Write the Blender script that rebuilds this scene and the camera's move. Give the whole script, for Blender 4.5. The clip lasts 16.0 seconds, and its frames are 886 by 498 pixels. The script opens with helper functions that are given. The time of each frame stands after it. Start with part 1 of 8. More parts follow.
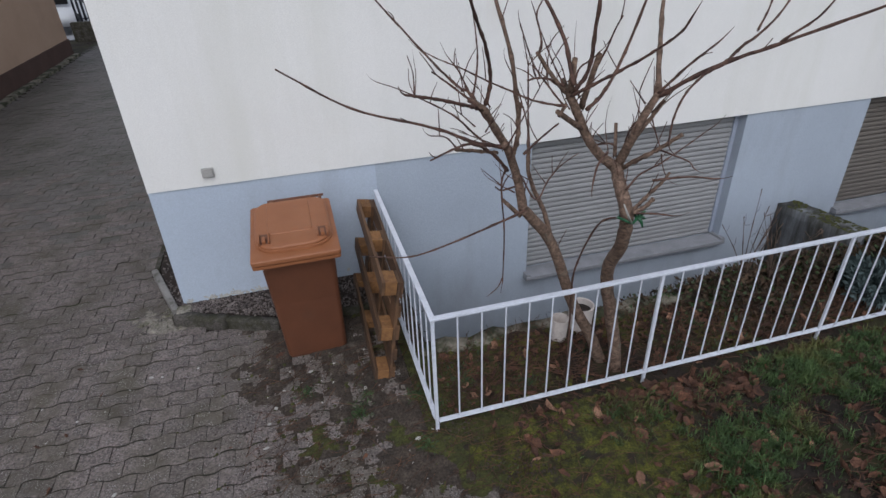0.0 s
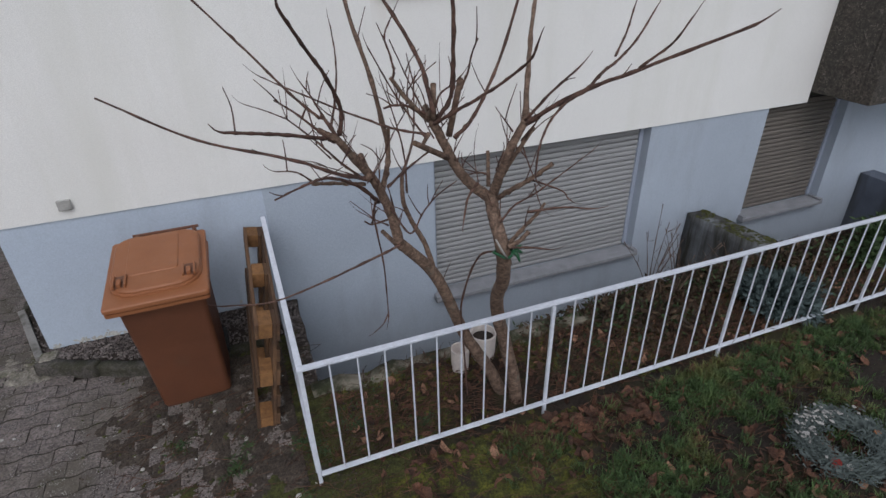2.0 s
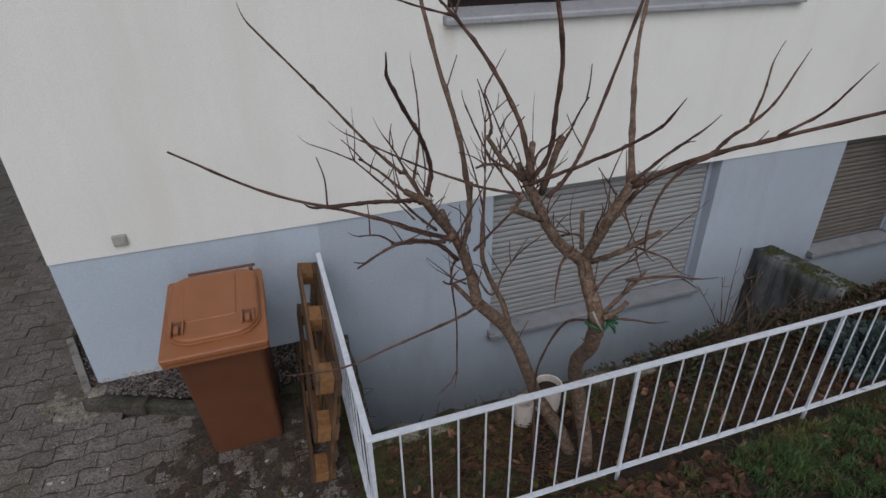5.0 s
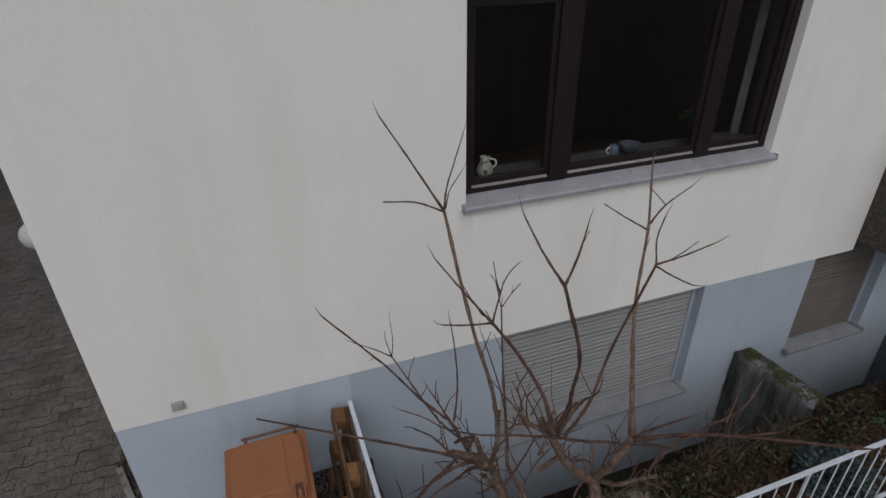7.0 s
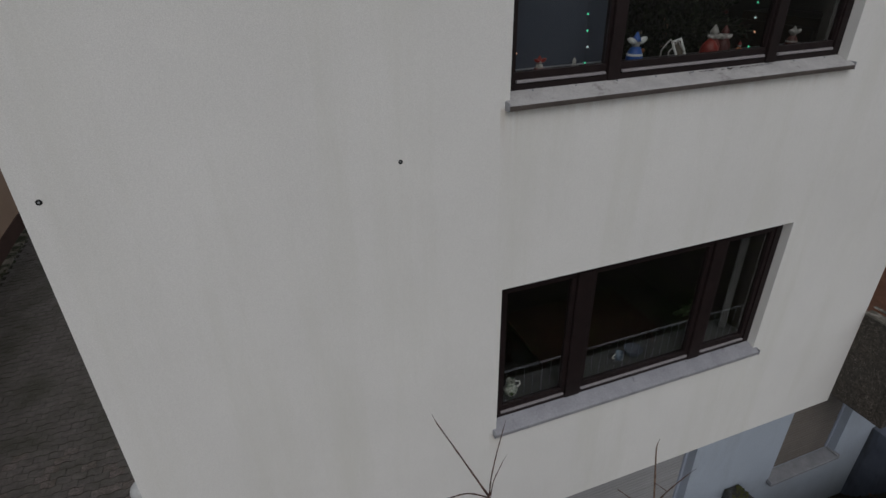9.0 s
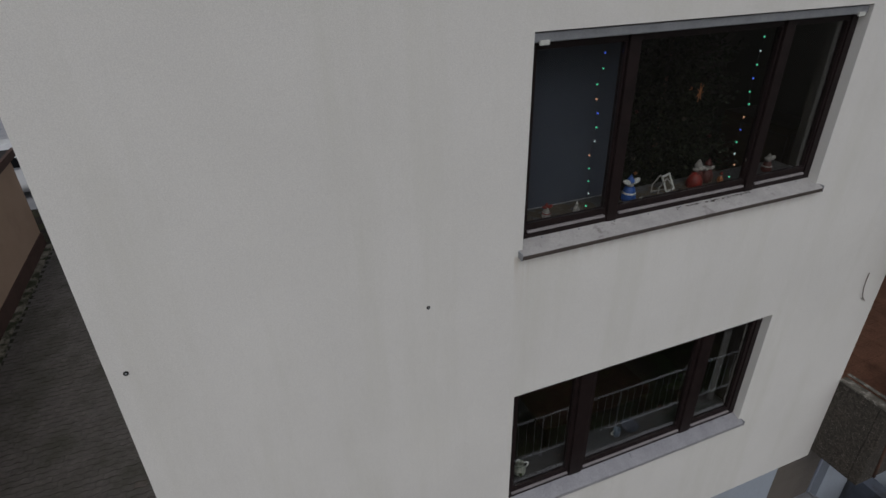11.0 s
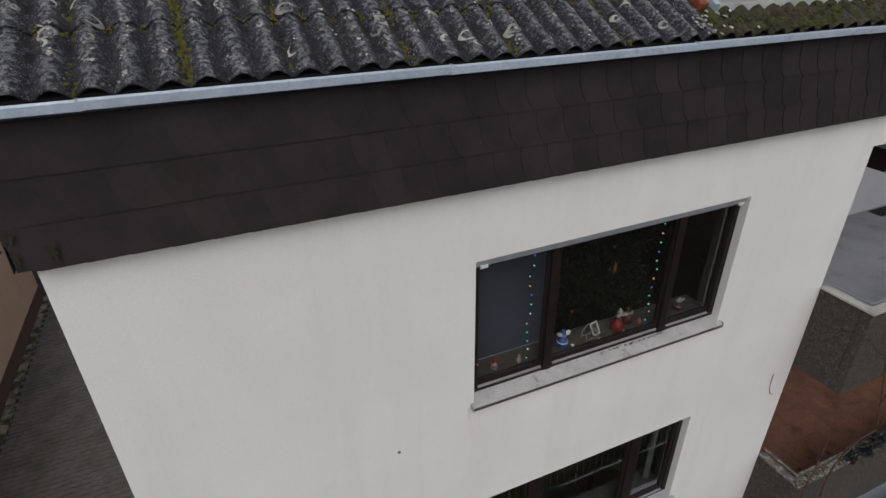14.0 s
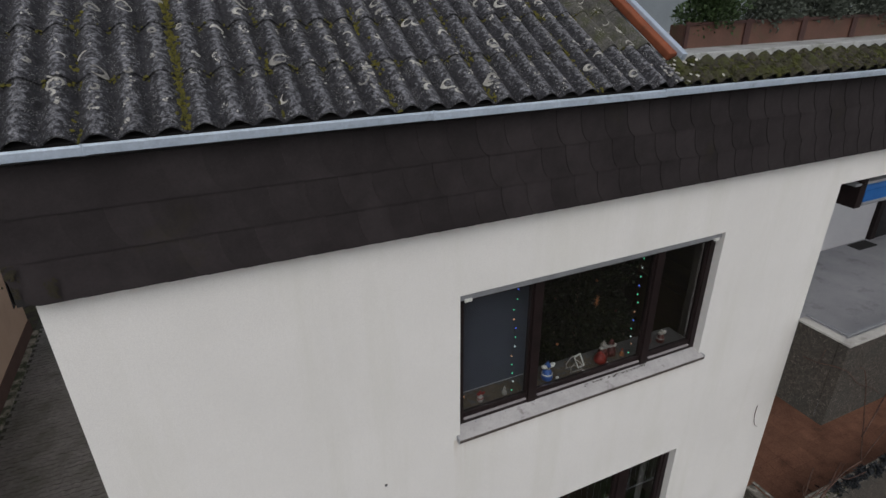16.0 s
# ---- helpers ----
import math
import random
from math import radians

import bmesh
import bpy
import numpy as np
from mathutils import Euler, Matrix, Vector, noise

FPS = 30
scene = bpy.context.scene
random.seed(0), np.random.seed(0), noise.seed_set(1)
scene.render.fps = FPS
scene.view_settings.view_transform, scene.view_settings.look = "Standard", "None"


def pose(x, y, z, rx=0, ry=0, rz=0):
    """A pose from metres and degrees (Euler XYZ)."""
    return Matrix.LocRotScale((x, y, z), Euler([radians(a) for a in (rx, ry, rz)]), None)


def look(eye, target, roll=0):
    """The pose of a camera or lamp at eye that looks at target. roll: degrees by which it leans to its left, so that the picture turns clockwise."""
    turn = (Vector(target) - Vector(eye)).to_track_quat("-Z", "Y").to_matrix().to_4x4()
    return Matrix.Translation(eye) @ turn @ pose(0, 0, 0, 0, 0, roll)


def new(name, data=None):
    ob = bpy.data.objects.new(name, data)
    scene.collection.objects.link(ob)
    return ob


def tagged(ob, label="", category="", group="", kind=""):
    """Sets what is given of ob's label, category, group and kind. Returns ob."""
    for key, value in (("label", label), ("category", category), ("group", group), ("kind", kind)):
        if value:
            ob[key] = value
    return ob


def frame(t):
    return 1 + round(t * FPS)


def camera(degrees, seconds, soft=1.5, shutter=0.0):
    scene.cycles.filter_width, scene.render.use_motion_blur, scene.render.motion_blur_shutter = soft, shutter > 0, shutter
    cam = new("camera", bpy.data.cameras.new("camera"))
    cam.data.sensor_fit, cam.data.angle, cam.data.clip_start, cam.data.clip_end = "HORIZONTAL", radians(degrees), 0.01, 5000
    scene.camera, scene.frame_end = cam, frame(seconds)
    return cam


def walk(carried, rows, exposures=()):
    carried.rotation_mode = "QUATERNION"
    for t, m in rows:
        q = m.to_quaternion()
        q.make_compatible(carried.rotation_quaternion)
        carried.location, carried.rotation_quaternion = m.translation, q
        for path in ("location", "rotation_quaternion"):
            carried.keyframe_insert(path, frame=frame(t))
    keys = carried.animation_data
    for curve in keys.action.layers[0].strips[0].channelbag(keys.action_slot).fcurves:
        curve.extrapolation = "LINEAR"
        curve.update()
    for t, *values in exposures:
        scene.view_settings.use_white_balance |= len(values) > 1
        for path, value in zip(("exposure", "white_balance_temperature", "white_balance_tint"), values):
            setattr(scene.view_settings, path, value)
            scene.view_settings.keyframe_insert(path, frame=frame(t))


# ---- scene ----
cam = camera(77.3, 16.0)
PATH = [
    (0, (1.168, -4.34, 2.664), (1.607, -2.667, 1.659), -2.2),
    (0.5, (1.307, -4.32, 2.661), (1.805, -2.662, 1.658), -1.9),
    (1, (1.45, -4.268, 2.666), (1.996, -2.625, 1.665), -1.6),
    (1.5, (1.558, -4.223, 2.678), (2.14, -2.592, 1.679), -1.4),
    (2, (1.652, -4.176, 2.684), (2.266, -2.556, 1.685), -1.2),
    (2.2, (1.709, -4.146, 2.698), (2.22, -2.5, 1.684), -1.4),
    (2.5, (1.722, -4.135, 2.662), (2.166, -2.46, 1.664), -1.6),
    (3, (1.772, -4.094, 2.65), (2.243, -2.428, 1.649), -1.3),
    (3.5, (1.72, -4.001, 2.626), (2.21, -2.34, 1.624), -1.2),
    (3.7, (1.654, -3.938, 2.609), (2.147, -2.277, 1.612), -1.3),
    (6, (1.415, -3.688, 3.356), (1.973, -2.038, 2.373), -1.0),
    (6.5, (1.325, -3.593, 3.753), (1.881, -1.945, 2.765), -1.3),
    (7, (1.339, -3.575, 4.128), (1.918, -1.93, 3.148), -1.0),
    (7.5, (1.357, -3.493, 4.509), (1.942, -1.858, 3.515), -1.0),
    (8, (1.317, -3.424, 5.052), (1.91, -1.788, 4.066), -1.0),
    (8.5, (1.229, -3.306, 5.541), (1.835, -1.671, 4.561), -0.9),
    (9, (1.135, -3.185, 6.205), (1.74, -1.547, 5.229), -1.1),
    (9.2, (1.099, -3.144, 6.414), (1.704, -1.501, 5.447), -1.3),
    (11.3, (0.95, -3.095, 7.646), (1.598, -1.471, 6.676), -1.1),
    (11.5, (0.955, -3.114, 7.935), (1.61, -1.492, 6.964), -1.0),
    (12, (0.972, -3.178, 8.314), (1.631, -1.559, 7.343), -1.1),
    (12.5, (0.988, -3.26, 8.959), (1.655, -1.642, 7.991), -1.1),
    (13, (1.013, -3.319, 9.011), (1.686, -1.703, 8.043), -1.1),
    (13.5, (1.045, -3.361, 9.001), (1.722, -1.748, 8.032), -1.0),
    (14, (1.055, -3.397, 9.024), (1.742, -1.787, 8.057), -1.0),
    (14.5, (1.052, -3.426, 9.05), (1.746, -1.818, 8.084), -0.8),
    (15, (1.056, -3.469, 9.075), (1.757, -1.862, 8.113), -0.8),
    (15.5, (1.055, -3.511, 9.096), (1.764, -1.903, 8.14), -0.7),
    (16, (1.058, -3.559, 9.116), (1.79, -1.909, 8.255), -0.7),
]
EXPOSURES = ((0.0, 0.10, 6120, 11), (1.0, 0.03, 6160, 11), (3.0, -0.07, 6300, 10.5), (6.0, -0.37, 6450, 10), (7.0, -0.52, 6500, 10), (9.0, -0.86, 6500, 10),
             (11.5, -0.85, 6560, 10.5), (12.5, -0.50, 6600, 10.5), (14.0, -0.30, 6620, 11), (16.0, -0.29, 6620, 11))
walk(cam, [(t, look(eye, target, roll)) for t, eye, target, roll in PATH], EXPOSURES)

# ---- daylight: an overcast winter sky with a weak, wide sun ----
world = bpy.data.worlds.new("overcast_sky")
scene.world = world
world.use_nodes = True
wn, wl = world.node_tree.nodes, world.node_tree.links
wn.clear()
sky = wn.new("ShaderNodeTexSky")
sky.sky_type, sky.sun_disc = "NISHITA", False
sky.sun_elevation, sky.sun_rotation = radians(48.0), radians(200)
sky.air_density, sky.dust_density, sky.ozone_density = 1.0, 1.5, 1.0
grey = wn.new("ShaderNodeHueSaturation")
grey.inputs["Saturation"].default_value = 0.30
back = wn.new("ShaderNodeBackground")
back.inputs["Strength"].default_value = 0.168
wout = wn.new("ShaderNodeOutputWorld")
wl.new(sky.outputs[0], grey.inputs["Color"])
wl.new(grey.outputs[0], back.inputs["Color"])
wl.new(back.outputs[0], wout.inputs["Surface"])

sun = bpy.data.lights.new("sun", "SUN")
sun.energy, sun.angle, sun.color = 0.92, radians(42), (1.0, 0.985, 0.965)
sun_ob = new("sun", sun)
sun_ob.matrix_world = look((-2.2, -6.0, 7.1), (0, 0, 0))


# ---- materials ----
def surf(name, a, b, scale=4.0, rough=0.8, bump=0.25, fine=70.0, metal=0.0, vary=0.0, stain=None, stain_scale=1.2,
         stain_from=0.55, stain_to=0.7, stretch=(1, 1, 1), spec=0.4, world_space=False, speck=None, crest=0.0, runs=None, grain=(0.82, 1.12), island=0.0, bands=None):
    """A surface of two tones at a large and a fine scale, with stains of its own shape and fine relief."""
    m = bpy.data.materials.new(name)
    m.use_nodes = True
    n, l = m.node_tree.nodes, m.node_tree.links
    p = n["Principled BSDF"]
    co = n.new("ShaderNodeTexCoord")
    mp = n.new("ShaderNodeMapping")
    mp.inputs["Scale"].default_value = stretch
    if world_space:
        geo = n.new("ShaderNodeNewGeometry")
        l.new(geo.outputs["Position"], mp.inputs["Vector"])
    else:
        l.new(co.outputs["Object"], mp.inputs["Vector"])

    def noise_tex(s, detail, rgh=0.6):
        t = n.new("ShaderNodeTexNoise")
        t.inputs["Scale"].default_value, t.inputs["Detail"].default_value, t.inputs["Roughness"].default_value = s, detail, rgh
        l.new(mp.outputs[0], t.inputs["Vector"])
        return t

    def mix(fac, c1, c2, blend="MIX"):
        x = n.new("ShaderNodeMix")
        x.data_type, x.blend_type = "RGBA", blend
        for sock, v in ((x.inputs[0], fac), (x.inputs[6], c1), (x.inputs[7], c2)):
            if hasattr(v, "links"):
                l.new(v, sock)
            elif isinstance(v, tuple):
                sock.default_value = (*v, 1)
            else:
                sock.default_value = v
        return x.outputs[2]

    def ramp(v, lo, hi):
        r = n.new("ShaderNodeMapRange")
        r.inputs[1].default_value, r.inputs[2].default_value = lo, hi
        l.new(v, r.inputs[0])
        return r.outputs[0]

    big, small = noise_tex(scale, 5), noise_tex(fine, 4, 0.7)
    col = mix(ramp(big.outputs[0], 0.32, 0.68), a, b)
    shade = ramp(small.outputs[0], 0.2, 0.8) if grain[0] > 0.8 else ramp(small.outputs[0], 0.33, 0.67)
    rr = n.new("ShaderNodeMapRange")
    rr.inputs[3].default_value, rr.inputs[4].default_value = grain
    l.new(shade, rr.inputs[0])
    hsv = n.new("ShaderNodeHueSaturation")
    l.new(rr.outputs[0], hsv.inputs["Value"])
    l.new(col, hsv.inputs["Color"])
    col = hsv.outputs[0]
    if stain:
        third = noise_tex(stain_scale, 8, 0.65)
        if runs:
            down = n.new("ShaderNodeMapping")
            down.inputs["Scale"].default_value = runs
            l.new(co.outputs["Object"], down.inputs["Vector"])
            l.new(down.outputs[0], third.inputs["Vector"])
        patch = third.outputs[0]
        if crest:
            # paler wave crests: lichen crust plus the ridges' light put into the colour
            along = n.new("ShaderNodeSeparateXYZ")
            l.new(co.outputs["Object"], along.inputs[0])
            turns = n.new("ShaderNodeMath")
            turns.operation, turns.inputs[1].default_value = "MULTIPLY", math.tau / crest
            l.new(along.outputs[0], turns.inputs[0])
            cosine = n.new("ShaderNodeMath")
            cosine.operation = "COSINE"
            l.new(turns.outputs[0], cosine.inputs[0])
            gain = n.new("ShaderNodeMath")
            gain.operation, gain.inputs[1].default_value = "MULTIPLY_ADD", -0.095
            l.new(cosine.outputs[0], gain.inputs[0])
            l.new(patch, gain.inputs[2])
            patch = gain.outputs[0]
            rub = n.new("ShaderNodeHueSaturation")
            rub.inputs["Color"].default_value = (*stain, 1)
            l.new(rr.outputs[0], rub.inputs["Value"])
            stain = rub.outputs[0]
        col = mix(ramp(patch, stain_from, stain_to), col, stain)
    if speck:
        dots = n.new("ShaderNodeTexVoronoi")
        dots.inputs["Scale"].default_value = 95.0
        l.new(mp.outputs[0], dots.inputs["Vector"])
        gate = noise_tex(14.0, 3)
        both = n.new("ShaderNodeMath")
        both.operation = "MULTIPLY"
        l.new(ramp(dots.outputs["Distance"], 0.34, 0.16), both.inputs[0])
        l.new(ramp(gate.outputs[0], 0.44, 0.62), both.inputs[1])
        col = mix(both.outputs[0], col, speck)
    if vary:
        info = n.new("ShaderNodeObjectInfo")
        vr = n.new("ShaderNodeMapRange")
        vr.inputs[3].default_value, vr.inputs[4].default_value = 1 - vary, 1 + vary
        l.new(info.outputs["Random"], vr.inputs[0])
        h2 = n.new("ShaderNodeHueSaturation")
        l.new(vr.outputs[0], h2.inputs["Value"])
        l.new(col, h2.inputs["Color"])
        col = h2.outputs[0]
    if island:
        shape = n.new("ShaderNodeNewGeometry")
        ir = n.new("ShaderNodeMapRange")
        ir.inputs[3].default_value, ir.inputs[4].default_value = 1 - island, 1 + island
        l.new(shape.outputs["Random Per Island"], ir.inputs[0])
        h3 = n.new("ShaderNodeHueSaturation")
        l.new(ir.outputs[0], h3.inputs["Value"])
        l.new(col, h3.inputs["Color"])
        col = h3.outputs[0]
    if bands:
        # grime below ledges, sill shadow painted in with it: ragged, gone a hand's breadth below
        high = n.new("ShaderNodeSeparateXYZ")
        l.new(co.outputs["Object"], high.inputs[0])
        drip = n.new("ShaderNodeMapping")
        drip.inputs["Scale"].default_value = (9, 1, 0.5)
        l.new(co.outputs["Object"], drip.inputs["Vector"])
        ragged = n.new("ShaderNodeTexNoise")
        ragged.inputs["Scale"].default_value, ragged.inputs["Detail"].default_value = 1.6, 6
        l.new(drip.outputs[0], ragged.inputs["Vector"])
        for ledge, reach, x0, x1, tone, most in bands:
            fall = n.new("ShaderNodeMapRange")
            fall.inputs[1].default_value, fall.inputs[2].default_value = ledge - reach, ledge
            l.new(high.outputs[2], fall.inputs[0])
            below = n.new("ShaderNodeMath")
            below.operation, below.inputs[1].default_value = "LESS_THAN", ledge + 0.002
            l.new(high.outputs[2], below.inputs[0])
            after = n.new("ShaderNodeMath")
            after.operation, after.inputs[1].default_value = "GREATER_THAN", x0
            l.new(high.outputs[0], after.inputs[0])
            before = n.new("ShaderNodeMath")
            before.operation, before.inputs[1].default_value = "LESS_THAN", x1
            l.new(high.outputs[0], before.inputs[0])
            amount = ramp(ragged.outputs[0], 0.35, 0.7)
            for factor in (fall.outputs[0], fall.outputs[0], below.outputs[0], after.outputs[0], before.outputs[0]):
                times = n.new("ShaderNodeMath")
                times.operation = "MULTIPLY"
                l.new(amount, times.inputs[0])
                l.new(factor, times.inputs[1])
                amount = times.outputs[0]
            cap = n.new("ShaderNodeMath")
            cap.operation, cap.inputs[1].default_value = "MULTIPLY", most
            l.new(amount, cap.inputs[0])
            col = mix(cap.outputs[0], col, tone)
    l.new(col, p.inputs["Base Color"])
    p.inputs["Metallic"].default_value = metal
    p.inputs["Specular IOR Level"].default_value = spec
    rv = n.new("ShaderNodeMapRange")
    rv.inputs[3].default_value, rv.inputs[4].default_value = max(0.03, rough - 0.1), min(1, rough + 0.08)
    l.new(big.outputs[0], rv.inputs[0])
    l.new(rv.outputs[0], p.inputs["Roughness"])
    if bump:
        bp = n.new("ShaderNodeBump")
        bp.inputs["Strength"].default_value, bp.inputs["Distance"].default_value = bump, 0.01
        l.new(small.outputs[0], bp.inputs["Height"])
        l.new(bp.outputs[0], p.inputs["Normal"])
    return m


def clear_glass(name, tint=(1, 1, 1), rough=0.0):
    m = bpy.data.materials.new(name)
    m.use_nodes = True
    p = m.node_tree.nodes["Principled BSDF"]
    p.inputs["Base Color"].default_value = (*tint, 1)
    p.inputs["Transmission Weight"].default_value = 1.0
    p.inputs["Roughness"].default_value, p.inputs["IOR"].default_value = rough, 1.48
    return m


def glow(name, color, strength):
    m = bpy.data.materials.new(name)
    m.use_nodes = True
    p = m.node_tree.nodes["Principled BSDF"]
    p.inputs["Base Color"].default_value = (*color, 1)
    p.inputs["Emission Color"].default_value, p.inputs["Emission Strength"].default_value = (*color, 1), strength
    return m


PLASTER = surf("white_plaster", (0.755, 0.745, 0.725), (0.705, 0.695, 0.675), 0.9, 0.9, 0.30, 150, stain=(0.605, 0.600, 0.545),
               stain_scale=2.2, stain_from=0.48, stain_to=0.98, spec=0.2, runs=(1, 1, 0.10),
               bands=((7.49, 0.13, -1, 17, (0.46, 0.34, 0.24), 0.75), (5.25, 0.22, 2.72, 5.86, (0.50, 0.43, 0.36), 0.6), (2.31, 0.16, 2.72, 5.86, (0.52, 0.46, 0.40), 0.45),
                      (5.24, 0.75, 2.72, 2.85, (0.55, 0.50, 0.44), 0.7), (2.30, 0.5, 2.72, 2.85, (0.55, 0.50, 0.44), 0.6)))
PLINTH = surf("blue_grey_paint", (0.432, 0.492, 0.578), (0.402, 0.458, 0.540), 1.3, 0.75, 0.35, 110, stain=(0.30, 0.325, 0.37),
              stain_scale=2.4, stain_from=0.55, stain_to=1.0, spec=0.25, runs=(1, 1, 0.3))
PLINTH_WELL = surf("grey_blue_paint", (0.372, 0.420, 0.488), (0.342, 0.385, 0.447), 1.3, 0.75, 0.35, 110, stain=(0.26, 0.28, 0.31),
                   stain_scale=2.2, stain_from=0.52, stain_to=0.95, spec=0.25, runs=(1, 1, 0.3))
# plinth blue-grey darkened: the shade on the wing wall is in the colour
WING_SHADED = surf("shaded_blue_grey_paint", (0.105, 0.122, 0.160), (0.074, 0.084, 0.108), 2.0, 0.85, 0.4, 90, stain=(0.045, 0.046, 0.050), stain_scale=3, stain_from=0.48, stain_to=0.66, runs=(1, 1, 0.2))
REVEAL = surf("reveal_paint", (0.30, 0.335, 0.405), (0.28, 0.315, 0.385), 1.5, 0.8, 0.3, 90)
INNER_WHITE = surf("loggia_white", (0.66, 0.66, 0.67), (0.60, 0.60, 0.62), 1.0, 0.85, 0.3, 90)
SHUTTER = surf("shutter_grey", (0.262, 0.262, 0.266), (0.228, 0.227, 0.230), 2.0, 0.55, 0.08, 90, vary=0.06)
# brownish slats, their tone lowered for the shade under the balcony
SHUTTER_TAN = surf("shutter_tan", (0.132, 0.116, 0.102), (0.110, 0.097, 0.086), 2.0, 0.6, 0.08, 90, vary=0.06)
SILL_STONE = surf("sill_concrete", (0.27, 0.275, 0.30), (0.20, 0.205, 0.22), 7, 0.8, 0.35, 80, stain=(0.12, 0.12, 0.11), stain_scale=5, stain_from=0.6, stain_to=0.85)
SILL_METAL = surf("sill_aluminium", (0.44, 0.44, 0.47), (0.35, 0.35, 0.38), 5, 0.45, 0.12, 60, metal=0.45, stain=(0.13, 0.12, 0.12), stain_scale=9, stain_from=0.6, stain_to=0.8)
FRAME_BROWN = surf("dark_brown_frame", (0.018, 0.011, 0.011), (0.012, 0.0076, 0.0076), 6, 0.55, 0.1, 60, spec=0.2)
FRAME_BLACK = surf("black_gasket", (0.012, 0.011, 0.011), (0.018, 0.016, 0.016), 6, 0.5, 0.1, 60)
BEAD = surf("glazing_bead", (0.30, 0.28, 0.29), (0.24, 0.22, 0.23), 8, 0.45, 0.05, 60)
SILL_WORN = surf("worn_sill", (0.44, 0.43, 0.428), (0.34, 0.332, 0.33), 6, 0.6, 0.15, 60, stain=(0.10, 0.085, 0.075), stain_scale=8, stain_from=0.58, stain_to=0.78)
SILL_LIP = surf("sill_lip", (0.085, 0.070, 0.062), (0.055, 0.045, 0.04), 8, 0.6, 0.1, 60)
GLASS = clear_glass("window_glass", (0.80, 0.82, 0.82))
# room tones are very low: the gloom indoors is put into the colour
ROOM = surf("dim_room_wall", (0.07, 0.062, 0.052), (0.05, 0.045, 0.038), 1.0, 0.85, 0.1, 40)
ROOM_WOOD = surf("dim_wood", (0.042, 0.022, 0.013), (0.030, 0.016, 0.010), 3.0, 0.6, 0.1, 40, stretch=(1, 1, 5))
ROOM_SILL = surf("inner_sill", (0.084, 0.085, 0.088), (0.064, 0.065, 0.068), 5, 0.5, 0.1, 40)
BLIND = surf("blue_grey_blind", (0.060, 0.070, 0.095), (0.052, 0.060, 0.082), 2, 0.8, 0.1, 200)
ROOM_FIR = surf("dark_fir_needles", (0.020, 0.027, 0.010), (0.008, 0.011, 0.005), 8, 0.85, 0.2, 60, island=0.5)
SIDEBOARD = surf("brown_veneer", (0.060, 0.032, 0.016), (0.040, 0.022, 0.012), 3, 0.5, 0.1, 40, stretch=(1, 1, 6))
CURTAIN = surf("dim_net_curtain", (0.17, 0.17, 0.17), (0.12, 0.12, 0.12), 6, 0.9, 0.2, 60)
SLATE = surf("fascia_shingle", (0.0350, 0.0300, 0.0312), (0.0245, 0.0208, 0.0218), 4.0, 0.7, 0.15, 60, vary=0.12, grain=(0.86, 1.12), world_space=True, stain=(0.034, 0.030, 0.018), stain_scale=1.6, stain_from=0.62, stain_to=0.85, spec=0.10)
ZINC = surf("zinc_drip_edge", (0.48, 0.56, 0.66), (0.39, 0.46, 0.55), 6, 0.42, 0.1, 50, metal=0.25, vary=0.06, stain=(0.16, 0.18, 0.20), stain_scale=7, stain_from=0.58, stain_to=0.8)
AGGREGATE = surf("exposed_aggregate", (0.088, 0.074, 0.061), (0.026, 0.022, 0.018), 30, 0.9, 1.0, 70, grain=(0.45, 1.5), speck=(0.33, 0.29, 0.25), stain=(0.040, 0.038, 0.033), stain_scale=2.2, stain_from=0.45, stain_to=0.75)
COPING = surf("pale_coping", (0.50, 0.49, 0.46), (0.38, 0.37, 0.35), 5, 0.8, 0.3, 60, stain=(0.18, 0.17, 0.15), stain_scale=4, stain_from=0.55, stain_to=0.8)
RAIL_GREY = surf("grey_metal_rail", (0.33, 0.34, 0.36), (0.26, 0.27, 0.29), 8, 0.5, 0.1, 60, metal=0.4)
COPING_DIRTY = surf("dirty_coping", (0.150, 0.138, 0.118), (0.080, 0.074, 0.062), 8, 0.9, 0.5, 60, stain=(0.34, 0.32, 0.285), stain_scale=14, stain_from=0.50, stain_to=0.64)
LOGGIA_FLOOR = surf("grey_screed", (0.34, 0.345, 0.365), (0.28, 0.285, 0.305), 1.6, 0.65, 0.15, 50, stain=(0.11, 0.11, 0.12), stain_scale=2.5, stain_from=0.55, stain_to=0.8)
TERRACOTTA = surf("terracotta_tile", (0.245, 0.118, 0.074), (0.170, 0.078, 0.050), 3, 0.8, 0.25, 50, vary=0.09, grain=(0.65, 1.3), stain=(0.05, 0.025, 0.018), stain_scale=3, stain_from=0.60, stain_to=0.85, world_space=True)
AWNING = surf("blue_awning_cloth", (0.008, 0.105, 0.34), (0.006, 0.082, 0.27), 3, 0.7, 0.1, 120)
FENCE_WHITE = surf("white_lacquered_steel", (0.60, 0.625, 0.695), (0.50, 0.525, 0.59), 12, 0.42, 0.06, 60, stain=(0.30, 0.25, 0.21), stain_scale=22, stain_from=0.66, stain_to=0.78)
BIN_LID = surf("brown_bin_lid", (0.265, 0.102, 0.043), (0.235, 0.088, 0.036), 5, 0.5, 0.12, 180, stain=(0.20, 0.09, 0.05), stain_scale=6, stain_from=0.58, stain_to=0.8)
